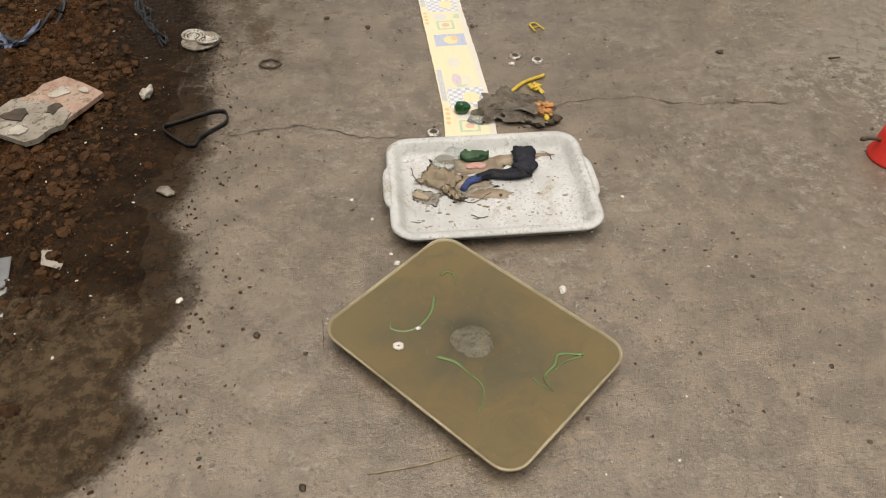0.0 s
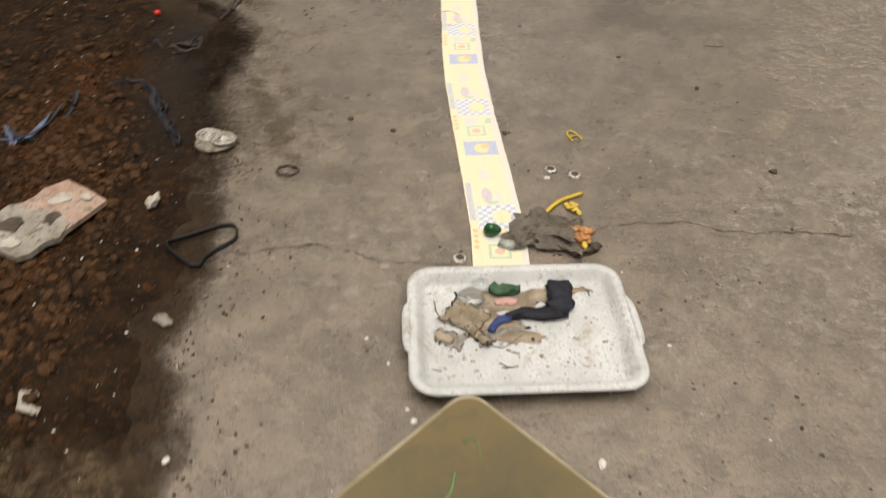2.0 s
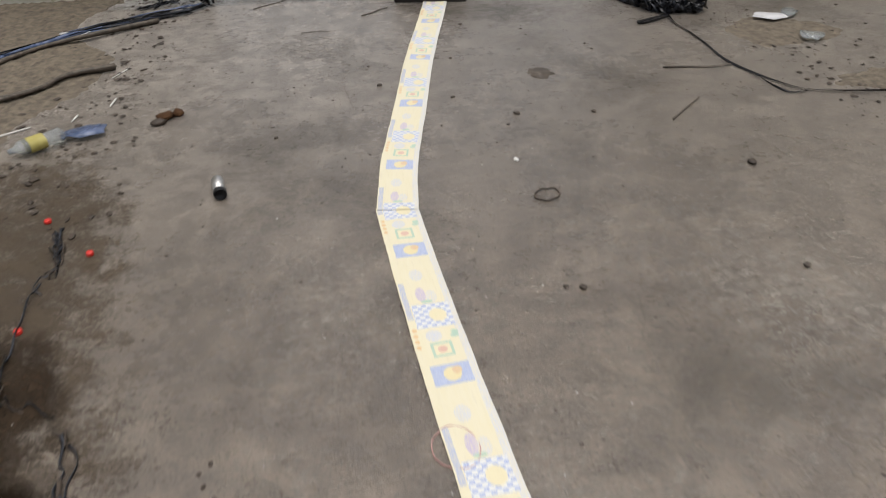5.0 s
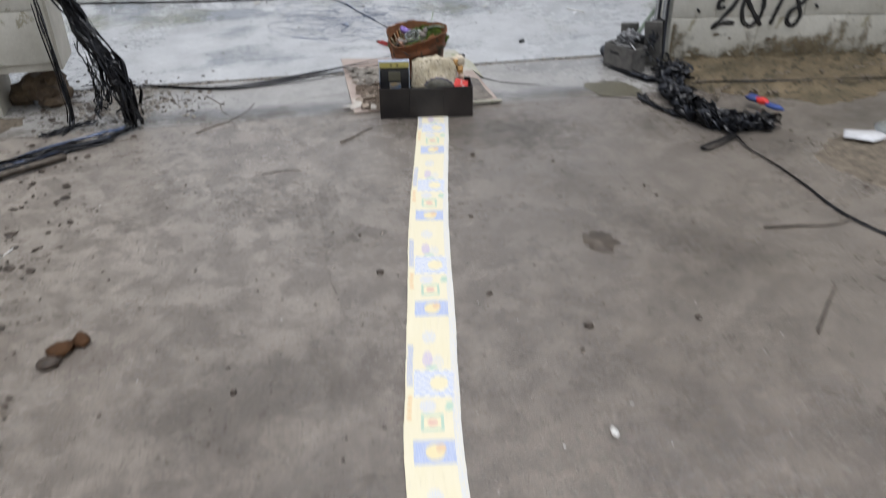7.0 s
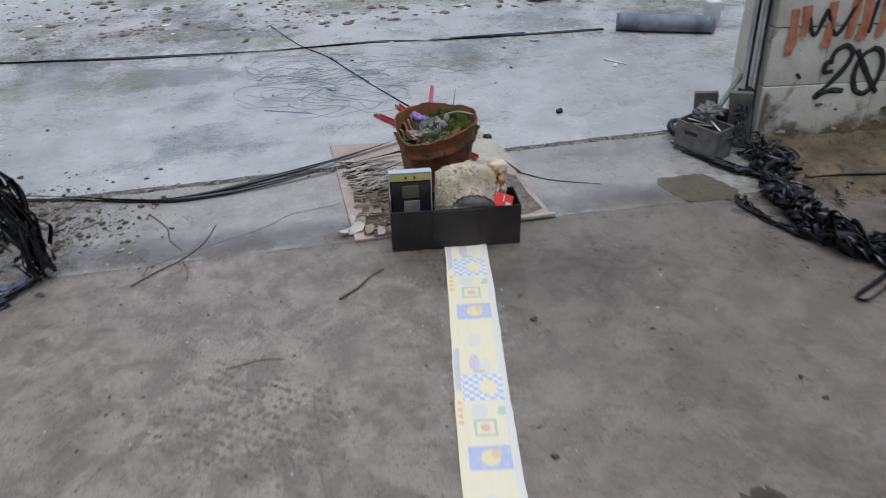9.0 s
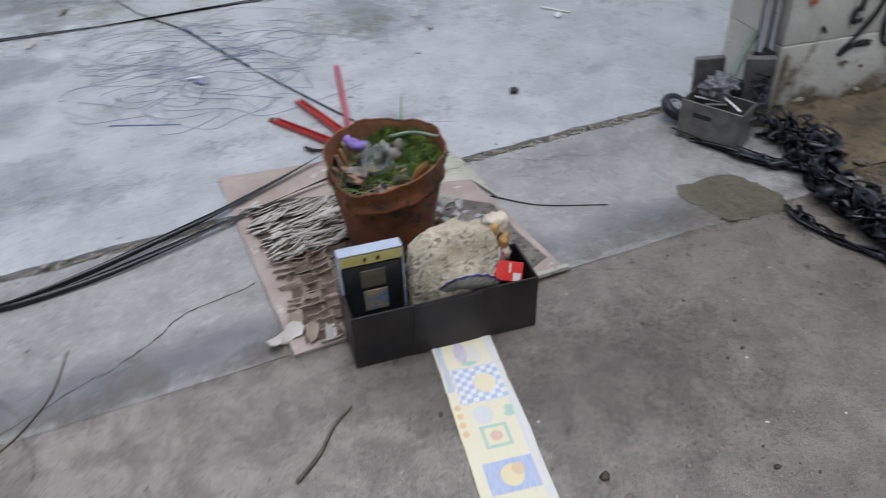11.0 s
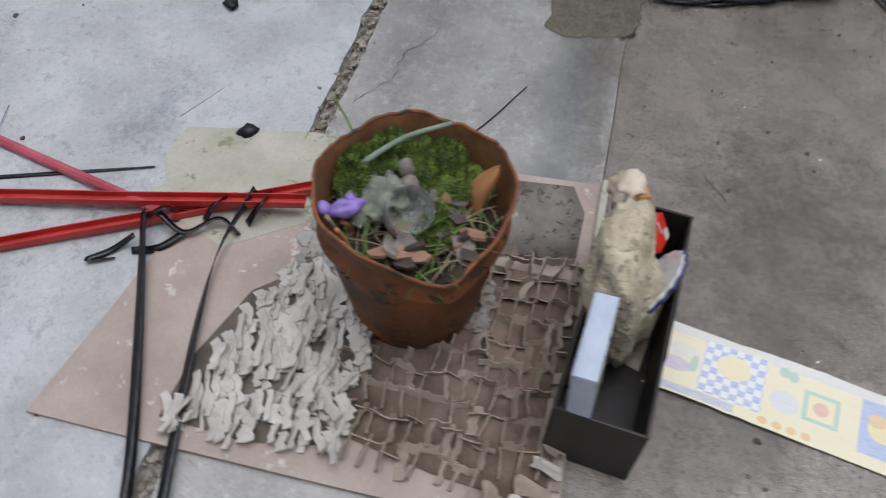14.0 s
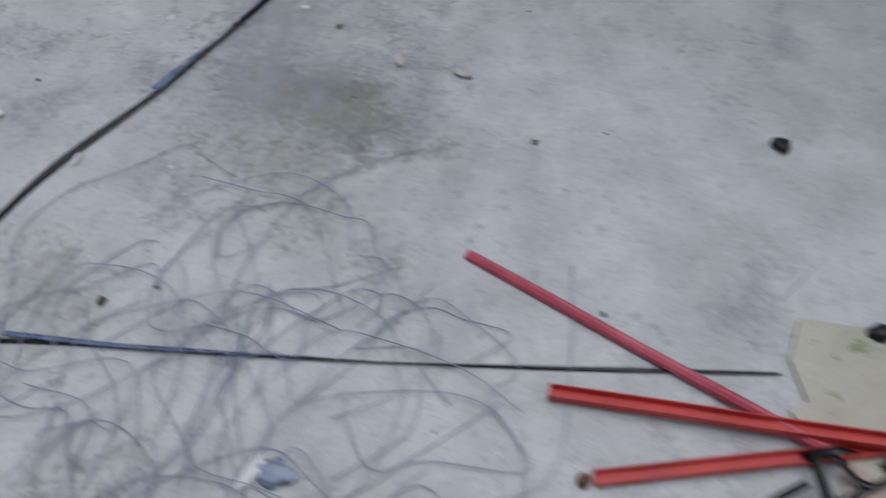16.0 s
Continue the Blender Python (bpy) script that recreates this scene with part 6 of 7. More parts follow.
for v in bm.verts:
    q = v.co
    q.x = math.copysign(min(abs(q.x), 0.086 + 0.006 * noise.noise(q * 20)), q.x)
    q.z = min(q.z, 0.100 - 0.10 * max(0, q.x - 0.02) - 0.35 * max(0, -q.x - 0.055) + 0.006 * noise.noise(q * 30))
    q.y = q.y * (1.08 - 2.2 * max(0.0, q.z)) + 0.05 * max(0.0, q.z) + 0.004 * noise.noise(q * 28)
    v.co = q * (1 + 0.06 * noise.noise(q * 45) + 0.045 * noise.noise(q * 110) + 0.02 * noise.noise(q * 260))
solo("limestone_block", bm, "rock", "rough pale yellowish limestone standing in the trough", "stone", B @ pose(0.035, 0.014, 0.112, -8, 0, 0))
# cream fluffy husk on the stone's flank
husk = tagged(new("husk"), "cream and orange fibrous husk leaning on the stone", "husk")
husk.empty_display_size = 0.02
husk.matrix_world = B @ pose(0.130, 0.045, 0.112)
for k, (p, r, m, nm) in enumerate((((-0.002, -0.006, 0.082), (0.024, 0.020, 0.020), "amber", "cream_fibre"), ((0.008, 0.004, 0.070), (0.018, 0.017, 0.020), "amber", "cream_fibre"), ((-0.014, 0.004, 0.072), (0.013, 0.013, 0.016), "amber", "cream_fibre"), ((-0.012, -0.020, 0.078), (0.012, 0.010, 0.016), "amber2", "orange_rind"), ((0.004, -0.020, 0.050), (0.014, 0.012, 0.022), "amber2", "orange_rind"), ((0.008, -0.018, 0.020), (0.015, 0.013, 0.022), "amber", "cream_fibre"), ((-0.004, -0.024, 0.062), (0.006, 0.005, 0.009), "dark_bit", "dark_scab"))):
    part(nm, lump(bmesh.new(), p, r, k + 3, 0.55, 3, 0.4 * k, 2.6), m, husk)
# cigarette packet
packet = tagged(new("cigarette_packet"), "small red and white cigarette packet in the trough", "packet")
packet.matrix_world = B @ pose(0.118, -0.008, 0.118) @ Matrix.Rotation(radians(-35), 4, "X") @ Matrix.Rotation(radians(108), 4, "Y") @ Matrix.Scale(0.82, 4)
packet.empty_display_size = 0.02
part("packet_box", box(bmesh.new(), (0, 0, 0.022), (0.046, 0.02, 0.064), None, 0.0015, 2), "red_plastic", packet, "red card", smooth=False)
part("packet_panel", box(bmesh.new(), (0.012, -0.0104, 0.040), (0.018, 0.0012, 0.018)), "white_bit", packet, "white panel", smooth=False)
part("print_bar", box(bmesh.new(), (-0.008, -0.0104, 0.022), (0.022, 0.001, 0.004)), "white_bit", packet, smooth=False)
part("white_stick", rod([(-0.018, 0, -0.004), (-0.06, 0.0, -0.006)], 0.0036, 4, 8), "white_bit", packet, "white paper stick")
# crimped lid
lid = tagged(new("crimped_lid"), "dirty white crimped lid with a dark rim", "lid")
lid.matrix_world = B @ pose(0.052, -0.026, 0.106, 0, 0, -8) @ pose(0, 0, 0, 116) @ Matrix.Scale(1.2, 4)
lid.empty_display_size = 0.02


def crimp(r, z, amp):
    return [Vector((r * (1 + amp * math.cos(18 * a)) * math.cos(a), r * (1 + amp * math.cos(18 * a)) * math.sin(a), z)) for a in (2 * math.pi * k / 108 for k in range(108))]


bm = bmesh.new()
skin(bm, [crimp(0.0475, 0.0, 0.03), crimp(0.046, 0.003, 0.03), crimp(0.040, 0.006, 0.015), crimp(0.030, 0.007, 0.0), crimp(0.006, 0.0072, 0.0)])
part("lid_disc", bm, worn("grimy_enamel", (0.2, 0.19, 0.15), (0.42, 0.41, 0.36), 40, (0.35, 0.6), spots=(0.08, 0.08, 0.06)), lid)
bm = bmesh.new()
skin(bm, [crimp(0.0470, -0.0010, 0.03), crimp(0.0450, -0.0032, 0.03), crimp(0.038, -0.0016, 0.015), crimp(0.03, -0.0014, 0.0)])
part("lid_back", bm, worn("white_enamel", (0.56, 0.57, 0.58), (0.74, 0.75, 0.76), 40, (0.25, 0.5), spots=(0.2, 0.19, 0.16), spot_at=0.6), lid, "chipped white enamel")
bm = bmesh.new()
line = crimp(0.0478, 0.001, 0.03)
sweep(bm, line + [line[0]], 0.003, 0.004, 6)
part("lid_rim", bm, worn("navy_rim", (0.03, 0.025, 0.09), (0.08, 0.06, 0.2), 40, (0.3, 0.5)), lid, "dark navy rim")

# bucket
KX, KY = 0.392, 5.668
bucket = thing("rusty_bucket", KX, KY, 0.011, 0, "battered rusty metal bucket with torn rim full of moss", "bucket")


def rim_height(a):
    """Height of the torn rim by direction: low and folded towards the trough and the west."""
    d = (a - radians(222) + math.pi) % (2 * math.pi) - math.pi
    low = math.exp(-((d / 0.75) ** 2))
    return 0.236 - 0.046 * low + 0.0025 * math.sin(5 * a) + 0.0016 * math.sin(13 * a) + 0.0012 * math.sin(31 * a)


def bucket_ring(k, inner):
    out = []
    for j in range(72):
        a = 2 * math.pi * j / 72
        h = rim_height(a) * k
        r = 0.089 + (0.1235 - 0.089) * (h / 0.236) - (0.0025 if inner else 0)
        dent = 0.006 * noise.noise(Vector((math.cos(a) * 2, math.sin(a) * 2, h * 9))) * min(1, k * 2)
        d = (a - radians(205) + math.pi) % (2 * math.pi) - math.pi
        dent += (0.012 * math.exp(-((d / 0.28) ** 2)) - 0.007 * math.exp(-(((d - 0.45) / 0.3) ** 2))) * max(0, k - 0.6) / 0.4
        if 0.74 < k < 0.80:
            dent += 0.0065
        r += dent
        out.append(Vector((r * math.cos(a), r * math.sin(a), h)))
    return out


bm = bmesh.new()
ks = [0.0, 0.03, 0.15, 0.3, 0.45, 0.6, 0.72, 0.755, 0.785, 0.81, 0.88, 0.95, 1.0]
skin(bm, [bucket_ring(k, False) for k in ks])
inner = bmesh.new()
skin(inner, [bucket_ring(k, True) for k in [1.0, 0.95, 0.88, 0.81, 0.74, 0.68, 0.62]], caps=False)
bm.faces.ensure_lookup_table()
bmesh.ops.delete(bm, geom=[max(bm.faces, key=lambda fc: fc.calc_center_median().z + (1 if len(fc.verts) > 10 else 0))], context="FACES")
part("bucket_wall", bm, "rust", bucket, "rusty riveted sheet metal")
part("bucket_inside", inner, "rust_in", bucket, "orange rusty inner face")
bm = bmesh.new()
line = bucket_ring(1.0, False)
sweep(bm, line + [line[0]], 0.0055, 0.006, 6)
part("rolled_rim", bm, "rust", bucket)
bm = bmesh.new()
sheet(bm, [(0, 0), (0.03, 0.008), (0.05, 0.03), (0.045, 0.062), (0.02, 0.072), (-0.006, 0.05)], 0, 0.002, 0.012, 3)
part("torn_flap", bm, "rust", bucket, at=pose(-0.098, 0.055, 0.135, 80, 0, 55))
bm = bmesh.new()
bmesh.ops.create_grid(bm, x_segments=34, y_segments=34, size=0.116)
bmesh.ops.delete(bm, geom=[v for v in bm.verts if v.co.xy.length > 0.118], context="VERTS")
for v in bm.verts:
    v.co.z = 0.165 + 0.022 * noise.noise(Vector((v.co.x * 22, v.co.y * 22, 2))) + 0.012 * noise.noise(Vector((v.co.x * 60, v.co.y * 60, 5))) + 0.12 * max(0, v.co.x * 0.6 + v.co.y * 0.1 - 0.02)
part("soil_fill", bm, worn("bucket_soil", (0.022, 0.015, 0.010), (0.075, 0.054, 0.036), 30, (0.7, 0.95), spots=(0.28, 0.2, 0.14), spot_at=0.62, bump=1.0, dist=0.008), bucket, "dark crumbly soil")

K = bucket.matrix_world.copy()
g = random.Random(77)


def moss_pad(x, y, z, r, seed):
    bm, gg = bmesh.new(), random.Random(seed)
    lump(bm, (0, 0, 0), (r, r * 0.75, r * 0.5), seed, 0.35, 3, seed)
    for k in range(260):
        a, u = gg.uniform(0, 6.3), gg.random() ** 0.5
        p = Vector((r * u * math.cos(a), 0.75 * r * u * math.sin(a), r * 0.5 * math.sqrt(max(0, 1 - u * u))))
        d = (p.normalized() + Vector((gg.gauss(0, 0.4), gg.gauss(0, 0.4), gg.uniform(0.2, 0.8)))).normalized() * gg.uniform(0.006, 0.013)
        s = d.cross(Vector((gg.gauss(0, 1), gg.gauss(0, 1), 0.1))).normalized() * 0.0014
        a1, a2, a3 = bm.verts.new(p - s), bm.verts.new(p + s), bm.verts.new(p + d)
        bm.faces.new((a1, a2, a3))
    return solo("moss_pad", bm, "moss", "bright green moss pad growing in the rusty bucket", "moss", K @ pose(x, y, z), group="moss pads")


for k, (x, y, z, r) in enumerate(((0.02, 0.085, 0.198, 0.028), (0.052, 0.09, 0.205, 0.026), (0.088, 0.05, 0.208, 0.028), (0.085, 0.01, 0.19, 0.042), (0.075, 0.055, 0.195, 0.035), (0.055, -0.05, 0.185, 0.038), (0.095, -0.03, 0.198, 0.03), (0.0, -0.03, 0.175, 0.03), (-0.035, -0.03, 0.172, 0.026), (0.04, 0.0, 0.178, 0.03))):
    moss_pad(x, y, z, r, 60 + k)
bm = bmesh.new()
for k in range(110):
    x, y = g.uniform(-0.09, 0.10), g.uniform(-0.09, 0.08)
    if math.hypot(x, y) > 0.11:
        continue
    a, ln = g.uniform(0, 6.3), g.uniform(0.02, 0.07)
    d = Vector((math.cos(a), math.sin(a), g.uniform(0.1, 0.9))) * ln
    p = Vector((x, y, 0.165))
    sweep(bm, smooth_line([p, p + d * 0.5 + Vector((0, 0, 0.008)), p + d], 3), 0.0024, 0.0009, 4, 0.5, 0.3)
solo("grass_tuft", bm, "grass", "short green grass blades sprouting in the bucket", "grass", K, kind="stuff")
bm = bmesh.new()
for k in range(130):
    x, y = g.uniform(-0.10, 0.07), g.uniform(-0.09, 0.085)
    if math.hypot(x, y) > 0.108:
        continue
    a, ln = g.uniform(0, 6.3), g.uniform(0.03, 0.08)
    d = Vector((math.cos(a), math.sin(a), g.uniform(-0.05, 0.35))) * ln
    p = Vector((x, y, 0.172))
    if math.hypot(x + d.x, y + d.y) < 0.115:
        sweep(bm, smooth_line([p, p + d * 0.5 + Vector((0, 0, 0.006)), p + d], 3), 0.0026, 0.0018, 5, 0, 0.5)
solo("dry_stalks", bm, "straw", "tangled dry brown stalks lying in the bucket", "stalks", K, kind="stuff")
for k in range(26):
    x, y = g.uniform(-0.095, 0.05), g.uniform(-0.085, 0.06)
    if math.hypot(x, y) < 0.098:
        bm = bmesh.new()
        sheet(bm, ragged(g.uniform(0.009, 0.02), 6, k, 1.3, 0.7, 0.35), 0, 0.004, 0.003, k)
        solo("terracotta_shard", bm, ("clay_bit", "dark_bit", "pebble")[k % 3], ("broken terracotta shard lying in the bucket", "dark bark chip lying in the bucket", "grey stone flake lying in the bucket")[k % 3], "shard", K @ pose(x, y, 0.178 + g.uniform(0, 0.01), g.uniform(-30, 30), g.uniform(-30, 30), g.uniform(0, 360)), group="bucket shards", smooth=False)
solo("plant_stalk", rod([(0.035, 0.095, 0.20), (0.075, 0.03, 0.235), (0.105, -0.03, 0.246)], 0.0042, 6, 7, 0.8), worn("grey_green_stem", (0.16, 0.21, 0.14), (0.28, 0.34, 0.25), 30), "grey-green stiff stem lying across the bucket", "stem", K)
solo("tall_blade", rod([(0.06, 0.07, 0.18), (0.085, 0.10, 0.235), (0.10, 0.125, 0.275)], 0.0022, 6, 6, 0.5), "grass", "tall thin grass blade rising above the bucket rim", "grass", K)
bm = bmesh.new()
skin(bm, [[Vector((r * math.cos(a), r * math.sin(a), z)) for a in (2 * math.pi * k / 18 for k in range(18))] for r, z in ((0.030, 0.0), (0.031, 0.002), (0.031, 0.028), (0.029, 0.028), (0.028, 0.004))])
solo("clear_jar", bm, "glass", "small clear plastic pot lying in the bucket", "pot", K @ pose(-0.012, 0.01, 0.192, 20, -25, 0))
bm = bmesh.new()
bm.free()
bm = crumple(0.10, 0.085, 5, 0.020, 14, 12, 0.0012, 0.3, 1.6)
solo("clear_bag", bm, worn("cloudy_wrapper", (0.44, 0.46, 0.36), (0.62, 0.64, 0.56), 18, (0.15, 0.4), Transmission_Weight=0.35), "crumpled cloudy plastic wrapper in the bucket", "wrapper", K @ pose(0.012, 0.055, 0.182, -14, 14, 30))
bm = lump(bmesh.new(), (0, 0, 0), (0.017, 0.013, 0.017), 3, 0.25, 3)
lump(bm, (0.016, 0.006, 0.017), (0.011, 0.010, 0.014), 5, 0.25, 2)
solo("grey_pebbles", bm, "pebble", "pale grey rounded pebble pair in the bucket", "pebble", K @ pose(0.022, 0.012, 0.205))
bm = lump(bmesh.new(), (0, 0, 0), (0.014, 0.024, 0.012), 3, 0.4, 3)
lump(bm, (0.004, 0.026, 0.006), (0.011, 0.011, 0.010), 7, 0.4, 2)
lump(bm, (0.012, -0.012, 0.004), (0.008, 0.008, 0.012), 9, 0.4, 2)
solo("purple_toy", bm, "purple", "small lumpy purple plastic toy lying in the bucket", "toy", K @ pose(-0.034, 0.080, 0.212, 0, 40, 30) @ Matrix.Scale(0.95, 4))
bm, rings = bmesh.new(), []
for k in range(15):
    # a curled rind, thick in the middle, split at its lower end
    u = k / 14
    c = Vector((0.004 * math.sin(u * 5), 0.010 * math.sin(u * math.pi), -0.055 + 0.11 * u))
    w = 0.019 * math.sin(math.pi * min(1.0, 0.12 + 0.9 * u)) ** 0.5
    rings.append([c + Vector((w * math.cos(a) * (1 + 0.25 * noise.noise(Vector((math.cos(a), math.sin(a), u * 6)))), 0.6 * w * math.sin(a) + 0.25 * w * abs(math.cos(a)), 0.003 * math.sin(3 * a))) for a in (2 * math.pi * j / 18 for j in range(18))])
skin(bm, rings)
for dx in (-0.010, 0.010):
    lump(bm, (dx, 0.002, -0.056), (0.007, 0.006, 0.020), 9, 0.3, 3)
solo("tan_toy", bm, "tan_toy", "tan curled plastic toy leaning inside the bucket rim", "toy", K @ pose(0.040, -0.086, 0.186, 14, 4, 25))
for k, (x, y) in enumerate(((-0.045, 0.085), (-0.058, 0.07), (-0.072, 0.06), (-0.035, 0.07), (-0.09, 0.035))):
    solo("dry_twig", rod([(x, y, 0.15), (x - 0.004, y + 0.004, 0.185), (x - 0.01, y + 0.012, 0.218 - 0.006 * k)], 0.0045, 4, 6, 0.7), "tan_toy" if k % 2 else "straw", "stub of broken dry stem standing in the bucket", "stem", K, group="bucket stems")

# board with peeling scraps
board = thing("hardboard_sheet", 0.0, 0.0, 0.0, 0, "thin worn pinkish hardboard sheet lying on the slabs", "board")
bm = bmesh.new()
sheet(bm, [(0.082, 5.442), (0.30, 5.428), (0.50, 5.415), (0.668, 5.402), (0.67, 5.62), (0.672, 5.80), (0.50, 5.86), (0.43, 5.97), (0.47, 6.05), (0.30, 6.085), (0.128, 6.125), (0.115, 5.95), (0.098, 5.7)], 0.002, 0.006)
part("board_sheet", bm, "board", board, smooth=False)
bm = bmesh.new()
sheet(bm, [(0.47, 6.05), (0.43, 5.97), (0.50, 5.86), (0.672, 5.80), (0.69, 5.70), (0.70, 5.90), (0.685, 6.02), (0.672, 6.115), (0.60, 6.125), (0.54, 6.10), (0.52, 6.12), (0.485, 6.10)], 0.0035, 0.005)
part("rotten_corner", bm, "board_old", board, "weathered mossy board corner", smooth=False)
bm = bmesh.new()
box(bm, (0.60, 5.405, 0.012), (0.15, 0.012, 0.012), Matrix.Rotation(radians(-5), 4, "Z"), 0.002, 1)
part("edge_batten", bm, "board_old", board, "grey edge batten", smooth=False)


def curl(bm, p, ln, wd, turn, lean, bend):
    """A curled strip of paper standing on edge or lying over."""
    m = Matrix.Translation(p) @ Matrix.Rotation(turn, 4, "Z") @ Matrix.Rotation(lean, 4, "X")
    rings = []
    for k in range(6):
        u = k / 5 - 0.5
        y0 = bend * (u * u - 0.12)
        rings.append([m @ Vector((u * ln, y0 + e, z + 0.18 * wd * math.sin(k * 2.1 + turn))) for e, z in ((0.0007, 0), (0.0012 + bend * 0.15, wd), (-0.0007 + bend * 0.15, wd), (-0.0007, 0))])
    skin(bm, rings)


net = thing("paper_net", label="cracked brown paper net peeling off the board", category="paper net")
g = random.Random(21)
for r in range(13):
    for c in range(10):
        u, v = c / 9, r / 12
        x = 0.118 + 0.345 * u + 0.003 * r + 0.006 * math.sin(r * 1.3)
        y = 5.452 + 0.285 * v - 0.035 * u
        if x < 0.11 + 0.03 * max(0, 1 - v * 2) or math.hypot(x - KX, y - KY) < 0.09:
            continue
        base = 0.0085 + 0.012 * max(0, noise.noise(Vector((x * 14, y * 14, 3))) + 0.2)
        for way in (1, -1):
            piece = bmesh.new()
            if way > 0:
                curl(piece, (x + g.gauss(0, 0.002), y + g.gauss(0, 0.002), base), g.uniform(0.036, 0.046), g.uniform(0.008, 0.016), g.gauss(-0.1, 0.14), g.gauss(0.35, 0.45), g.uniform(-0.007, 0.009))
            else:
                curl(piece, (x + 0.017 + g.gauss(0, 0.003), y + 0.012 + g.gauss(0, 0.002), base), g.uniform(0.024, 0.032), g.uniform(0.008, 0.015), radians(86) + g.gauss(0, 0.22), g.gauss(0.2, 0.5), g.uniform(-0.006, 0.006))
            part("paper_curl", piece, "net", net, smooth=False)
bm = bmesh.new()
sheet(bm, [(0.112, 5.458), (0.30, 5.44), (0.46, 5.43), (0.47, 5.56), (0.46, 5.70), (0.30, 5.76), (0.17, 5.74), (0.135, 5.60)], 0.0082, 0.0012, 0.004, 5)
part("backing_paper", bm, worn("brown_backing", (0.12, 0.085, 0.06), (0.25, 0.185, 0.135), 25), net, "brown backing paper")

# flat dark brown sheet that shows between the flakes
bm = bmesh.new()
sheet(bm, [(0.15, 5.72), (0.25, 5.74), (0.33, 5.72), (0.36, 5.80), (0.41, 5.84), (0.36, 5.90), (0.24, 5.945), (0.15, 5.955), (0.135, 5.84)], 0.0082, 0.0012, 0.002, 5)
solo("flake_backing", bm, worn("dark_backing", (0.10, 0.08, 0.06), (0.22, 0.18, 0.14), 25, (0.6, 0.9)), "dark brown sheet under the peeling flakes", "glue", kind="structure")
# flat dark sheet that paints the bucket's shade onto the board
bm = bmesh.new()
sheet(bm, [(0.50, 5.44), (0.60, 5.43), (0.655, 5.45), (0.65, 5.56), (0.66, 5.68), (0.60, 5.74), (0.52, 5.76), (0.49, 5.60)], 0.0082, 0.0012, 0.002, 8)
solo("bucket_shade", bm, "dust_dirt", "dark sheet on the board painting the shade beside the bucket", "dirt", kind="structure")
bm = bmesh.new()
for k in range(300):
    u, v = g.random(), g.random()
    x, y = 0.14 + 0.27 * u, 5.72 + 0.24 * v - 0.10 * u * v
    if math.hypot(x - KX, y - KY) < 0.088:
        continue
    n = noise.noise(Vector((x * 12, y * 12, 7)))
    curl(bm, (x, y, 0.0085 + 0.018 * g.random() * (1 - v * 0.4)), g.uniform(0.022, 0.06), g.uniform(0.008, 0.017), radians(10) + n * 0.7 + g.gauss(0, 0.28), g.uniform(0.8, 1.45), g.uniform(-0.008, 0.010))
solo("paper_flakes", bm, "scrap", "layered grey curled paper flakes peeling off the board", "paper flakes", kind="stuff", smooth=False)
bm = bmesh.new()
for k in range(230):
    a, r = g.uniform(-2.2, 2.3), g.uniform(0.095, 0.20)
    x, y = KX + r * math.cos(a) + 0.02, KY + r * math.sin(a)
    if 5.43 < y and (x > 0.56 or y > 5.46 + 0.1):
        curl(bm, (x, y, 0.0095), g.uniform(0.012, 0.032), g.uniform(0.008, 0.018), g.uniform(0, 3.1), g.uniform(0.9, 1.5), g.uniform(-0.006, 0.006))
solo("paper_flakes", bm, worn("grey_flakes", (0.28, 0.26, 0.23), (0.47, 0.45, 0.41), 40, (0.6, 0.85)), "grey paper flakes strewn round the bucket", "paper flakes", kind="stuff", smooth=False)
for k, (x, y, s, r) in enumerate(((0.095, 5.495, 0.032, 20), (0.13, 5.478, 0.028, 60), (0.06, 5.485, 0.022, 10), (0.115, 5.525, 0.024, 40), (0.16, 5.46, 0.026, 70), (0.20, 5.455, 0.03, 15))):
    bm = bmesh.new()
    sheet(bm, ragged(s * 0.7, 11, k + 9, 1.2, 0.75, 0.35), 0, 0.0012, 0.016, k)
    solo("paper_flap", bm, "net" if k % 2 else "scrap", "large curled torn paper flap at the board's corner", "paper flap", pose(x, y, 0.011, 14, -8, r), group="paper flaps", smooth=False)

# red bars bound with tape
def angle_bar(a, b, wide, material, label, z0, z1, pink=False):
    a, b = Vector((*a, z0)), Vector((*b, z1))
    d = (b - a).normalized()
    s = Vector((-d.y, d.x, 0)).normalized() * wide / 2
    up = Vector((0, 0, 1))
    if pink:
        prof = [s * 1.0, s * 0.75 + up * 0.008, s * 0.15 + up * 0.011, s * -0.3 + up * 0.011, s * -0.85 + up * 0.007, s * -1.0]
    else:
        prof = [s * 1.0, s * 1.0 + up * 0.013, s * 0.82 + up * 0.013, s * 0.8 + up * 0.003, s * -0.8 + up * 0.003, s * -0.82 + up * 0.013, s * -1.0 + up * 0.013, s * -1.0]
    bm = bmesh.new()
    skin(bm, [[a + d * (t * (b - a).length) + p + up * 0.001 * math.sin(t * 9) for p in prof] for t in (0, 0.004, 0.25, 0.5, 0.75, 0.996, 1)])
    return part("metal_bar", bm, material, bars, label, smooth=False)


bars = thing("bar_bundle", label="three red metal bars bound together with black tape", category="bar bundle")


angle_bar((0.640, 6.592), (0.468, 6.058), 0.017, "pink_bar", "glossy faded red metal bar bound with black tape", 0.003, 0.012, True)
angle_bar((0.447, 6.420), (0.519, 5.862), 0.019, "red_bar", "bright red channel-section metal bar bound with tape", 0.006, 0.030)
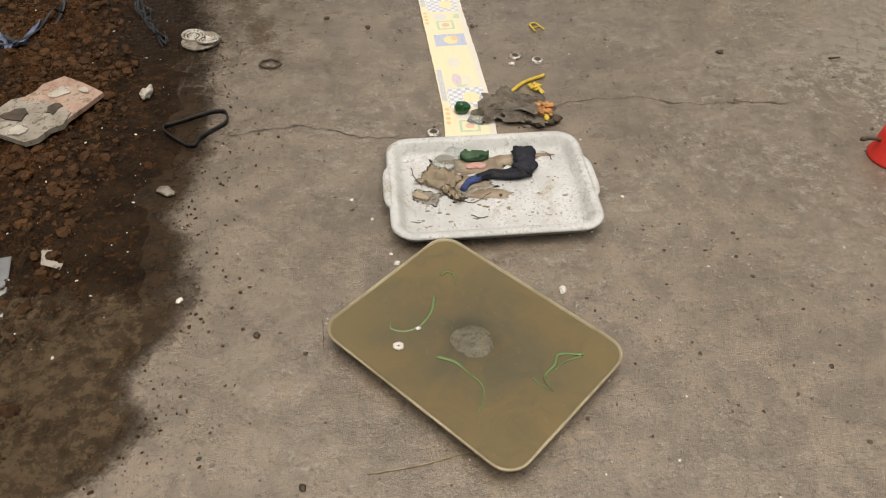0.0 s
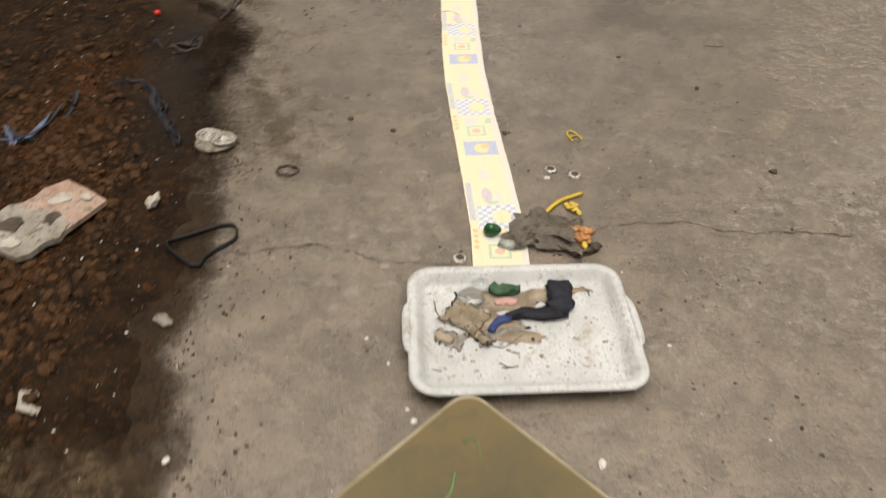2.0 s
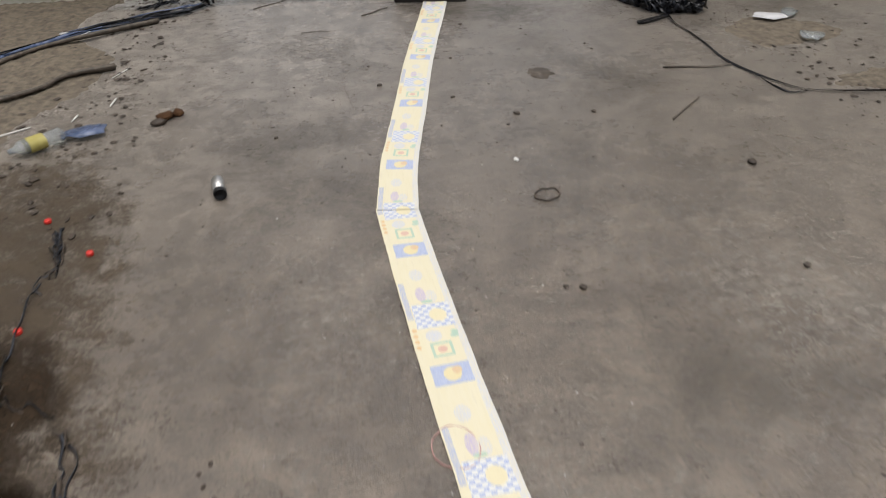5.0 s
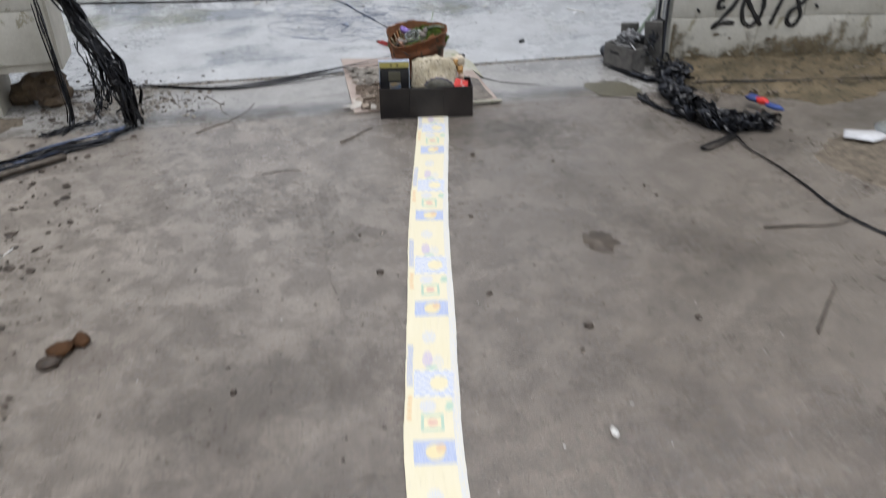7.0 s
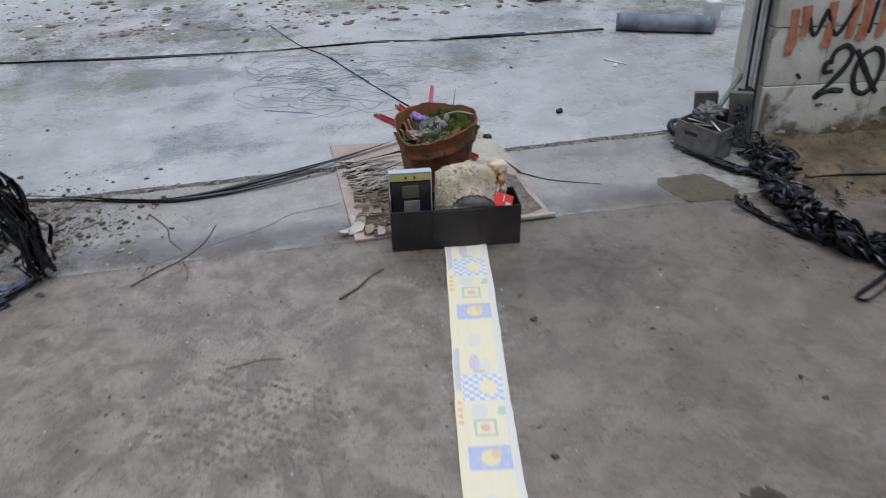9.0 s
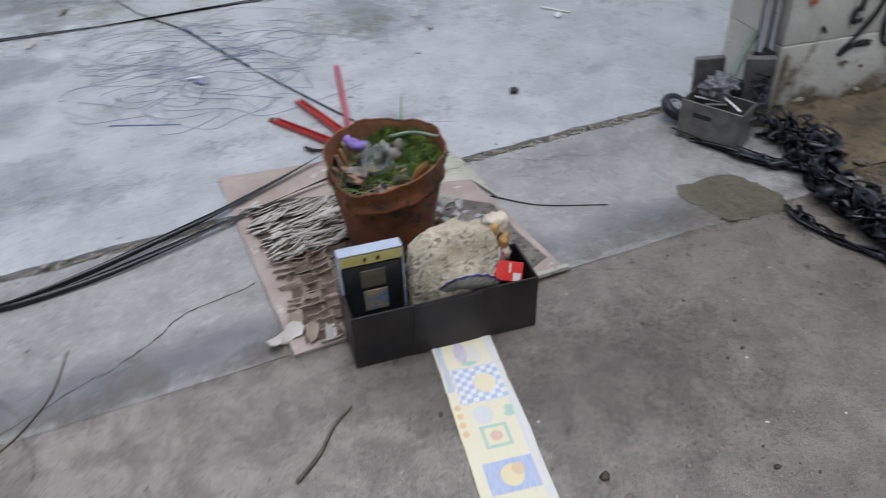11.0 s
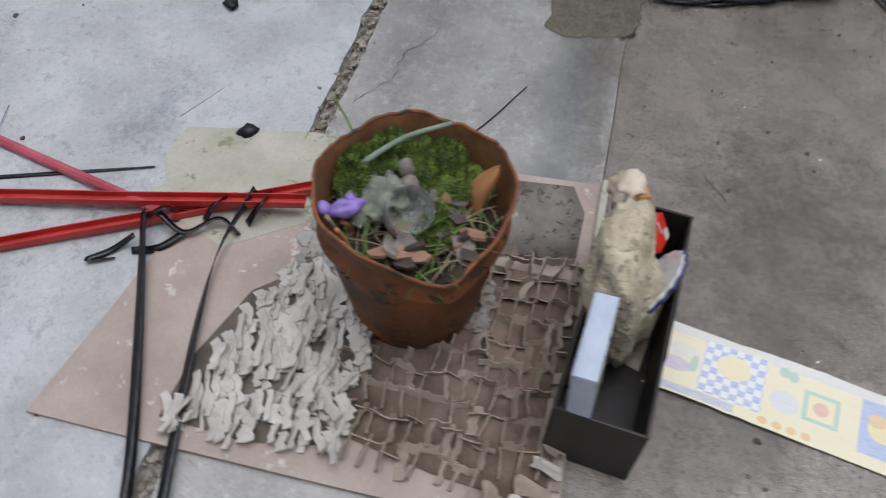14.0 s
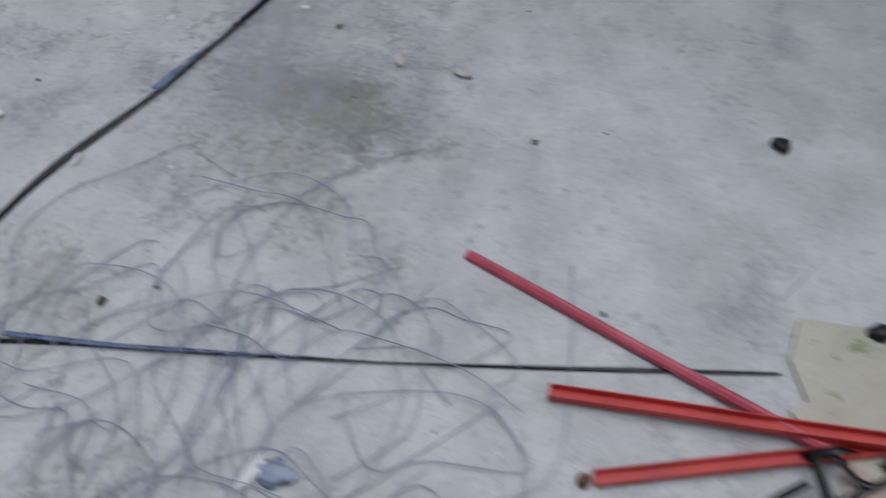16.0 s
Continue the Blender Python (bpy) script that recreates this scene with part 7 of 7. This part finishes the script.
angle_bar((0.350, 6.340), (0.578, 5.832), 0.018, "red_bar", "bright red channel-section metal bar with a dark end", 0.004, 0.014)
part("bar_stub", lump(bmesh.new(), (0.345, 6.352, 0.008), (0.010, 0.008, 0.006), 4, 0.4, 2), "rust", bars, "rusty stub")


# ---- tapes, straps and wires ----
def tape(name, pts, wide, material, label, category="tape", twist=3.0, steps=8, thick=0.0014, group="black tapes", kind=""):
    return solo(name, sweep(bmesh.new(), smooth_line(pts, steps), wide, thick, 4, twist), material, label, category, group=group, kind=kind)


for pts, w in (
    ([(0.455, 6.105, 0.012), (0.468, 6.07, 0.034), (0.485, 6.045, 0.012)], 0.014), ([(0.47, 6.01, 0.012), (0.488, 5.995, 0.038), (0.53, 5.985, 0.014)], 0.014),
    ([(0.478, 5.945, 0.012), (0.50, 5.925, 0.042), (0.545, 5.93, 0.012)], 0.014), ([(0.46, 6.075, 0.03), (0.44, 6.03, 0.018), (0.47, 5.985, 0.026), (0.455, 5.95, 0.012)], 0.010),
    ([(0.42, 6.10, 0.02), (0.395, 6.13, 0.006), (0.37, 6.155, 0.008), (0.385, 6.12, 0.004)], 0.010), ([(0.44, 6.03, 0.018), (0.41, 6.06, 0.010), (0.40, 6.10, 0.006)], 0.012),
):
    part("tape_binding", sweep(bmesh.new(), smooth_line(pts, 8), w, 0.0014, 4, 0.8), "tape", bars, "glossy black plastic tape")
tape("plastic_strap", [(-0.97, 6.03, 0.02), (-0.75, 5.985, 0.008), (-0.55, 5.905, 0.006), (-0.40, 5.868, 0.008), (-0.226, 5.885, 0.012), (0.0, 5.94, 0.016), (0.111, 5.972, 0.018), (0.30, 6.04, 0.022), (0.461, 6.10, 0.03)], 0.014, "tape", "long taut black plastic strap across the slabs", "strap", 4.0, group="straps")
tape("plastic_strap", [(-0.96, 6.04, 0.03), (-0.74, 5.992, 0.012), (-0.53, 5.90, 0.009), (-0.40, 5.858, 0.008), (-0.233, 5.858, 0.010), (-0.06, 5.885, 0.014), (0.097, 5.918, 0.016), (0.30, 5.955, 0.020), (0.42, 5.965, 0.024), (0.53, 5.945, 0.036)], 0.014, "tape", "long glossy black plastic strap across the board", "strap", 5.0, group="straps")
tape("plastic_strap", [(-1.9, 7.76, 0.006), (-1.164, 7.58, 0.006), (-0.539, 7.44, 0.008), (0.01, 7.36, 0.006), (0.40, 7.325, 0.006), (0.60, 7.31, 0.006), (0.85, 7.25, 0.006), (1.2, 7.19, 0.006), (1.713, 7.13, 0.008)], 0.014, "tape", "long black plastic strap lying across the yard", "strap", 9.0, group="straps")
tape("plastic_strap", [(0.08, 7.86, 0.004), (0.19, 7.40, 0.005), (0.289, 7.165, 0.005), (0.384, 6.80, 0.005), (0.449, 6.555, 0.005), (0.51, 6.35, 0.004), (0.575, 6.135, 0.004)], 0.007, "tape", "thin blackish strap running along the yard slab", "strap", 7.0, group="straps")
# two blue strips over the black straps, painted sheen rather than further straps
tape("plastic_strap", [(0.30, 7.165, 0.0085), (0.34, 6.97, 0.0085), (0.40, 6.74, 0.0085)], 0.008, "tape_blue", "pale blue strip painting the sheen on the thin strap", "strap", 1.0, group="straps")
tape("plastic_strap", [(0.83, 7.255, 0.012), (0.95, 7.235, 0.012), (1.1, 7.207, 0.012), (1.3, 7.18, 0.012)], 0.018, "tape_blue", "pale blue strip painting the sheen on the long yard strap", "strap", 1.5, group="straps")

g = random.Random(4)
hair = thing("wire_tangle", label="loose tangle of thin dark wires on the yard slab", category="wire tangle")
for k in range(60):
    cx, cy = g.uniform(-0.05, 0.45), g.uniform(6.55, 7.15)
    r, a0, way = g.uniform(0.07, 0.26), g.uniform(0, 6.3), g.choice((1, -1))
    pts = [(cx + (r + g.gauss(0, 0.03)) * math.cos(a0 + way * t * 0.55) + 0.02 * t, cy + 0.8 * (r + g.gauss(0, 0.03)) * math.sin(a0 + way * t * 0.55), 0.004 + 0.0012 * (k % 6) + 0.003 * g.random()) for t in range(g.randint(4, 9))]
    part("wire", sweep(bmesh.new(), smooth_line(pts, 5), 0.0013, 0.0011, 4), "wire", hair)
part("wire_knot", lump(bmesh.new(), (0.235, 6.715, 0.006), (0.016, 0.022, 0.004), 4, 0.8, 3), "wire", hair, "matted dark clump")


def bundle(name, spine, spread, count, seed, label, wide=(0.006, 0.014), wild=0.5, mats=("tape", "tape", "tape_grey"), loops=0.0, curly=6.0, reach=(0.3, 0.8)):
    """Many tapes that follow one spine loosely, each of them a part."""
    top = thing(name, label=label, category="tape bundle")
    gg, line = random.Random(seed), smooth_line(spine, 6)
    for k in range(count):
        a = gg.uniform(0, 1 - reach[0]) * len(line)
        b = min(len(line) - 1, a + gg.uniform(*reach) * len(line))
        o = Vector((gg.gauss(0, spread), gg.gauss(0, spread), gg.gauss(0, spread * 0.6)))
        pts, n = [], 7
        for i in range(n):
            p = line[min(len(line) - 1, int(a + (b - a) * i / (n - 1)))]
            q = p + o + Vector((gg.gauss(0, 1), gg.gauss(0, 1), gg.gauss(0, 0.6))) * spread * wild
            q.z = max(0.004, q.z + loops * math.sin(i * 1.7 + k))
            pts.append(q)
        part("tape_strand", sweep(bmesh.new(), smooth_line(pts, 4), gg.uniform(*wide), 0.0015, 4, gg.uniform(-curly, curly)), mats[k % len(mats)], top)
    return top


bundle("tape_bundle", [(1.52, 5.50, 0.03), (1.44, 5.42, 0.03), (1.38, 5.30, 0.03), (1.36, 5.20, 0.03), (1.34, 5.08, 0.035), (1.36, 4.95, 0.035), (1.45, 4.90, 0.025), (1.56, 4.90, 0.02)], 0.0125, 150, 2, "tangled heap of glossy black plastic tape on the floor", (0.012, 0.040), wild=1.3, loops=0.012, curly=5.0, reach=(0.06, 0.22))
bundle("tape_bundle", [(1.30, 5.33, 0.012), (1.24, 5.30, 0.012), (1.25, 5.20, 0.01), (1.28, 5.09, 0.01), (1.33, 5.02, 0.01)], 0.007, 9, 3, "loose black tape loops beside the heap", wild=0.8)
bundle("tape_bundle", [(1.26, 5.76, 0.008), (1.31, 5.60, 0.010), (1.36, 5.48, 0.012), (1.42, 5.40, 0.02)], 0.009, 14, 8, "flattened black tape strands beside the grey boxes", wild=0.6)
tape("tape_loop", [(1.40, 4.86, 0.01), (1.30, 4.82, 0.008), (1.21, 4.785, 0.006), (1.225, 4.765, 0.006), (1.30, 4.79, 0.008), (1.38, 4.83, 0.01)], 0.012, "tape", "black tape loop trailing from the heap", twist=2)
tape("cable", [(1.38, 4.83, 0.01), (1.37, 4.74, 0.006), (1.378, 4.576, 0.005), (1.373, 4.43, 0.005), (1.362, 4.30, 0.005), (1.372, 4.195, 0.006), (1.42, 4.05, 0.006), (1.50, 3.92, 0.006), (1.65, 3.86, 0.008), (1.916, 3.806, 0.01), (2.3, 3.72, 0.01)], 0.010, "tape", "thin black cable trailing over the concrete", "cable", 5.0, group="cables")
tape("cable", [(1.362, 4.21, 0.006), (1.28, 4.20, 0.005), (1.18, 4.22, 0.005), (1.087, 4.235, 0.005)], 0.009, "twig", "dry brown branch forking from the cable", "branch", 2.0, group="cables")
tape("cable", [(1.40, 4.13, 0.006), (1.40, 3.98, 0.008), (1.43, 3.90, 0.006), (1.50, 3.90, 0.006)], 0.008, "tape", "loose black cable loop on the concrete", "cable", 4.0, group="cables")
tape("cable", [(1.44, 5.37, 0.012), (1.56, 5.33, 0.028), (1.753, 5.279, 0.03), (1.95, 5.24, 0.03), (2.2, 5.19, 0.03), (2.6, 5.1, 0.03)], 0.009, "tape", "black cable running along the dirt by the wall", "cable", 5.0, group="cables")
tape("cable", [(1.30, 5.22, 0.03), (1.36, 5.20, 0.06), (1.41, 5.19, 0.085), (1.43, 5.20, 0.10)], 0.010, "tape", "stiff black tape end sticking up from the heap", "tape", 1.0)

bundle("tape_bundle", [(1.34, 5.62, 0.05), (1.40, 5.60, 0.08), (1.44, 5.62, 0.11), (1.46, 5.64, 0.15)], 0.012, 12, 31, "black cables tangled round the junction box", (0.004, 0.009), 0.8, ("tape", "tape_grey"), reach=(0.2, 0.7))
bundle("tape_bundle", [(1.53, 5.60, 0.03), (1.49, 5.53, 0.035), (1.46, 5.47, 0.03), (1.44, 5.42, 0.03)], 0.022, 40, 33, "black crinkled tape spilling from the wall end", (0.006, 0.018), 1.0, loops=0.01, reach=(0.2, 0.5))

# hanging tape on the west side
bundle("hanging_tape", [(-0.98, 5.72, 1.35), (-0.95, 5.69, 0.9), (-0.93, 5.66, 0.62), (-0.87, 5.62, 0.42), (-0.80, 5.57, 0.28), (-0.75, 5.54, 0.15), (-0.73, 5.52, 0.03)], 0.016, 100, 5, "thick bunch of black plastic tape hanging to the floor", (0.005, 0.020), 0.6, ("tape",), curly=5.0, reach=(0.2, 0.6))
bundle("hanging_tape", [(-0.90, 5.62, 0.42), (-0.86, 5.62, 0.26), (-0.84, 5.62, 0.12), (-0.85, 5.60, 0.06)], 0.02, 18, 15, "black tape ends dangling above the floor", (0.005, 0.010), 0.4)
bundle("hanging_tape", [(-1.02, 5.70, 0.7), (-1.00, 5.68, 0.45), (-0.98, 5.66, 0.2), (-0.97, 5.62, 0.02), (-1.0, 5.50, 0.012)], 0.009, 10, 16, "thin black tapes hanging down the pillar edge", (0.005, 0.009), 0.3)
bundle("tape_bundle", [(-0.73, 5.54, 0.02), (-0.78, 5.47, 0.014), (-0.86, 5.42, 0.014), (-1.0, 5.34, 0.014), (-1.12, 5.27, 0.014), (-1.3, 5.15, 0.016), (-1.6, 4.85, 0.02), (-1.9, 4.6, 0.02)], 0.012, 26, 7, "black tape strands running over the dirt to the wall", (0.006, 0.012), 0.5, ("tape", "tape", "tape_grey", "tape_blue"))
bundle("tape_bundle", [(-0.80, 5.62, 0.012), (-0.90, 5.60, 0.012), (-0.98, 5.56, 0.012), (-1.06, 5.50, 0.012)], 0.007, 9, 9, "short black tape strands at the pillar's foot", (0.005, 0.010), 0.5)
bundle("tape_bundle", [(-1.03, 2.0, 0.018), (-0.96, 2.0, 0.02), (-0.90, 1.97, 0.02), (-0.842, 1.87, 0.018), (-0.80, 1.80, 0.016), (-0.745, 1.72, 0.012)], 0.005, 14, 11, "grey torn tape strands lying on wet soil", (0.003, 0.009), 1.0, ("tape_grey", "tape_grey", "tape"))
bundle("tape_bundle", [(-1.0, 3.46, 0.008), (-0.97, 3.28, 0.008), (-1.0, 3.156, 0.008), (-0.985, 2.87, 0.008), (-0.96, 2.78, 0.008), (-0.86, 2.71, 0.008), (-0.815, 2.62, 0.008), (-0.82, 2.40, 0.006)], 0.006, 16, 13, "grey torn tape strands lying on the concrete", (0.003, 0.009), 1.1, ("tape_grey", "dark_bit", "tape_grey", "tape"), curly=12.0, reach=(0.06, 0.22))
bundle("tape_bundle", [(-1.27, 1.69, 0.02), (-1.2, 1.75, 0.02), (-1.13, 1.68, 0.02), (-1.09, 1.80, 0.02), (-1.08, 1.92, 0.02)], 0.012, 6, 17, "torn bluish tape scraps on the soil", (0.006, 0.014), 0.8, ("tape_grey", "tape_blue"))
bundle("tape_bundle", [(-1.0, 2.25, 0.018), (-0.93, 2.22, 0.018), (-0.86, 2.22, 0.018), (-0.84, 2.30, 0.014)], 0.012, 5, 19, "torn dark tape scraps on the soil", (0.005, 0.012), 0.8, ("tape_grey", "dark_bit"))
for pts, w in (([(-1.484, 4.387, 0.02), (-1.3, 4.5, 0.022), (-1.217, 4.622, 0.02), (-1.05, 4.70, 0.014)], 0.03), ([(-1.6, 4.75, 0.02), (-1.41, 4.99, 0.02), (-1.2, 5.13, 0.02), (-0.95, 5.29, 0.012)], 0.024)):
    tape("dry_branch", pts, w, "twig", "dark dry branch lying in the leaf litter", "branch", 1.0, thick=0.014, group="branches")

# grey boxes and conduits at the east wall's end
gbox = thing("junction_box", 1.338, 5.665, 0, -68, "open grey metal junction box at the wall's end", "junction box")
part("box_front", box(bmesh.new(), (0, -0.045, 0.055), (0.165, 0.004, 0.11), None, 0.002, 1), "grey_box", gbox, smooth=False)
part("box_back", box(bmesh.new(), (0, 0.045, 0.055), (0.165, 0.004, 0.11), None, 0.002, 1), "grey_box", gbox, smooth=False)
for sx in (-1, 1):
    part("box_side", box(bmesh.new(), (sx * 0.0805, 0, 0.055), (0.004, 0.086, 0.11), None, 0.002, 1), "grey_box", gbox, smooth=False)
part("box_floor", box(bmesh.new(), (0, 0, 0.004), (0.157, 0.086, 0.004)), "grey_box", gbox, smooth=False)
part("box_slot", box(bmesh.new(), (-0.02, -0.0475, 0.075), (0.05, 0.002, 0.012)), "black_paint", gbox, "dark slot", smooth=False)
for k, (x, y, a) in enumerate(((-0.03, 0, 35), (0.03, 0.01, -25), (0.0, -0.015, 60))):
    part("bent_tab", box(bmesh.new(), (x, y, 0.105), (0.07, 0.007, 0.002), Euler((0.3, 0.2, radians(a))).to_matrix().to_4x4(), 0.001, 1), "steel", gbox, "bright bent metal tab", smooth=False)
for x, y, w, d, h, rz, m, lab in ((1.42, 5.79, 0.08, 0.02, 0.165, -30, "grey_box", "upright flat dark grey metal plate behind the box"), (1.47, 5.665, 0.075, 0.022, 0.20, -40, "grey_box", "rounded dusty dark grey shield leaning on the wall"), (1.41, 5.70, 0.06, 0.05, 0.13, 20, "rubber", "black plastic casing among the cables"), (1.50, 5.69, 0.045, 0.04, 0.20, 0, "rubber", "narrow black plastic casing against the wall end")):
    solo("equipment_casing", box(bmesh.new(), (0, 0, h / 2), (w, d, h), Euler((0.06, -0.08, 0)).to_matrix().to_4x4(), 0.005, 2), m, lab, "casing", pose(x, y, 0.002, 0, 0, rz), smooth=False)
wheel = tagged(new("small_wheel"), "small grey rubber wheel with a pale metal hub", "wheel")
wheel.matrix_world = pose(1.33, 5.80, 0.034, 28, 12, 0)
bm = bmesh.new()
skin(bm, [[Vector((r * math.cos(a), r * math.sin(a), z)) for a in (2 * math.pi * k / 28 for k in range(28))] for r, z in ((0.026, -0.012), (0.038, -0.014), (0.045, -0.008), (0.046, 0.002), (0.040, 0.012), (0.029, 0.013), (0.025, 0.006))])
part("tyre", bm, "tape_grey", wheel, "worn grey rubber")
bm = bmesh.new()
skin(bm, [[Vector((r * math.cos(a), r * math.sin(a), z)) for a in (2 * math.pi * k / 20 for k in range(20))] for r, z in ((0.025, 0.004), (0.024, 0.007), (0.014, 0.005), (0.011, 0.011), (0.006, 0.011), (0.005, 0.004))])
part("hub", bm, "pale_pipe", wheel, "pale metal hub")
solo("matted_lump", lump(bmesh.new(), (0, 0, 0), (0.045, 0.032, 0.035), 12, 0.5, 4, 0.3, 3.0), worn("grey_matting", (0.16, 0.16, 0.165), (0.34, 0.34, 0.34), 60, (0.7, 0.95), spots=(0.07, 0.07, 0.07), spot_at=0.54, bump=1.0, dist=0.006), "matted grey fibre lump resting on the open box", "lump", pose(1.372, 5.70, 0.122, 0, 0, -30))
for k in range(6):
    x = 1.485 + 0.013 * k
    solo("conduit", rod([(x - 0.02, 5.66 + 0.008 * (k % 3), 0.02), (x, 5.70 + 0.012 * (k % 3), 0.25), (x + 0.004, 5.72 + 0.01 * (k % 3), 0.8), (x, 5.72 + 0.01 * (k % 3), 2.2)], (0.007, 0.004, 0.010)[k % 3], 6, 8), ("pale_pipe", "grey_box", "tape_grey")[k % 3], ("pale grey metal conduit rising along the wall end", "dark grey metal conduit rising along the wall end", "dark grey cable rising along the wall end")[k % 3], "conduit", group="conduits")
solo("green_hose", rod([(1.40, 5.70, 0.13), (1.45, 5.72, 0.18), (1.50, 5.73, 0.24)], 0.009, 6, 8), worn("grey_green_hose", (0.16, 0.2, 0.15), (0.25, 0.3, 0.23), 20), "short grey-green hose among the casings", "hose")

shoe = thing("toy_plane", 1.63, 5.045, 0.022, -72, "blue and red plastic toy fragment on the dirt", "toy")
part("blue_wing", lump(bmesh.new(), (-0.05, 0.004, 0.014), (0.034, 0.026, 0.014), 3, 0.2, 3), "blue_plastic", shoe, "dark blue plastic")
part("red_body", lump(bmesh.new(), (-0.01, 0.0, 0.016), (0.03, 0.018, 0.014), 5, 0.15, 3), "red_plastic", shoe, "bright red plastic")
part("blue_tail", lump(bmesh.new(), (0.05, -0.004, 0.012), (0.042, 0.018, 0.011), 7, 0.2, 3), "blue_plastic", shoe, "dark blue plastic")
solo("grey_tube", rod([(1.77, 7.11, 0.045), (1.98, 7.0, 0.046), (2.2, 6.90, 0.045)], 0.044, 6, 14), worn("grey_roll", (0.10, 0.115, 0.15), (0.26, 0.29, 0.35), 12, spots=(0.5, 0.52, 0.55), spot_at=0.62), "thick grey-blue rolled tube lying in the yard", "tube")
solo("white_bucket_lid", box(bmesh.new(), (2.25, 7.0, 0.07), (0.07, 0.06, 0.13), None, 0.01, 2), "paper_white", "crumpled white packaging beside the grey tube", "packaging")
for k in range(9):
    g = random.Random(200 + k)
    solo("rubbish_bag", lump(bmesh.new(), (2.0 + g.uniform(-0.35, 0.7), 7.9 + g.uniform(-0.2, 0.5), 0.02), (g.uniform(0.04, 0.11), 0.05, 0.03), k, 1.0, 3, g.uniform(0, 3), 2.5), ("tape_grey", "paper_white", "litter")[k % 3], "crumpled rubbish lying far across the yard", "rubbish", group="far rubbish", smooth=False)
solo("flat_patch", sheet(bmesh.new(), [(x * 0.046 + 0.605, y * 0.055 + 4.30) for x, y in ragged(1.0, 22, 3, 1, 1, 0.35)], 0.0003, 0.0005), "imprint2", "flat dark oily patch stuck on the concrete", "stain")

# faint printed grid left on the concrete
grid = thing("grid_mark", -0.256, 4.81, 0.0008, -38, "faint dark grid imprint left on the concrete", "imprint", kind="structure")
bm = bmesh.new()
g = random.Random(3)
for r in range(11):
    for c in range(19):
        if noise.noise(Vector((c * 0.33, r * 0.45, 8))) + g.uniform(-0.45, 0.45) > -0.12:
            x, y = (c - 9) * 0.0200 + g.gauss(0, 0.001), (r - 5) * 0.0262 + g.gauss(0, 0.001)
            q = g.uniform(0.6, 1.1)
            sheet(bm, [(x + a * q, y + b * q) for a, b in ragged(0.0075, 7, r * 30 + c, 1.0, 0.85, 0.25)], 0.0003, 0.0004)
part("grid_print", bm, M["imprint"], grid, smooth=False)
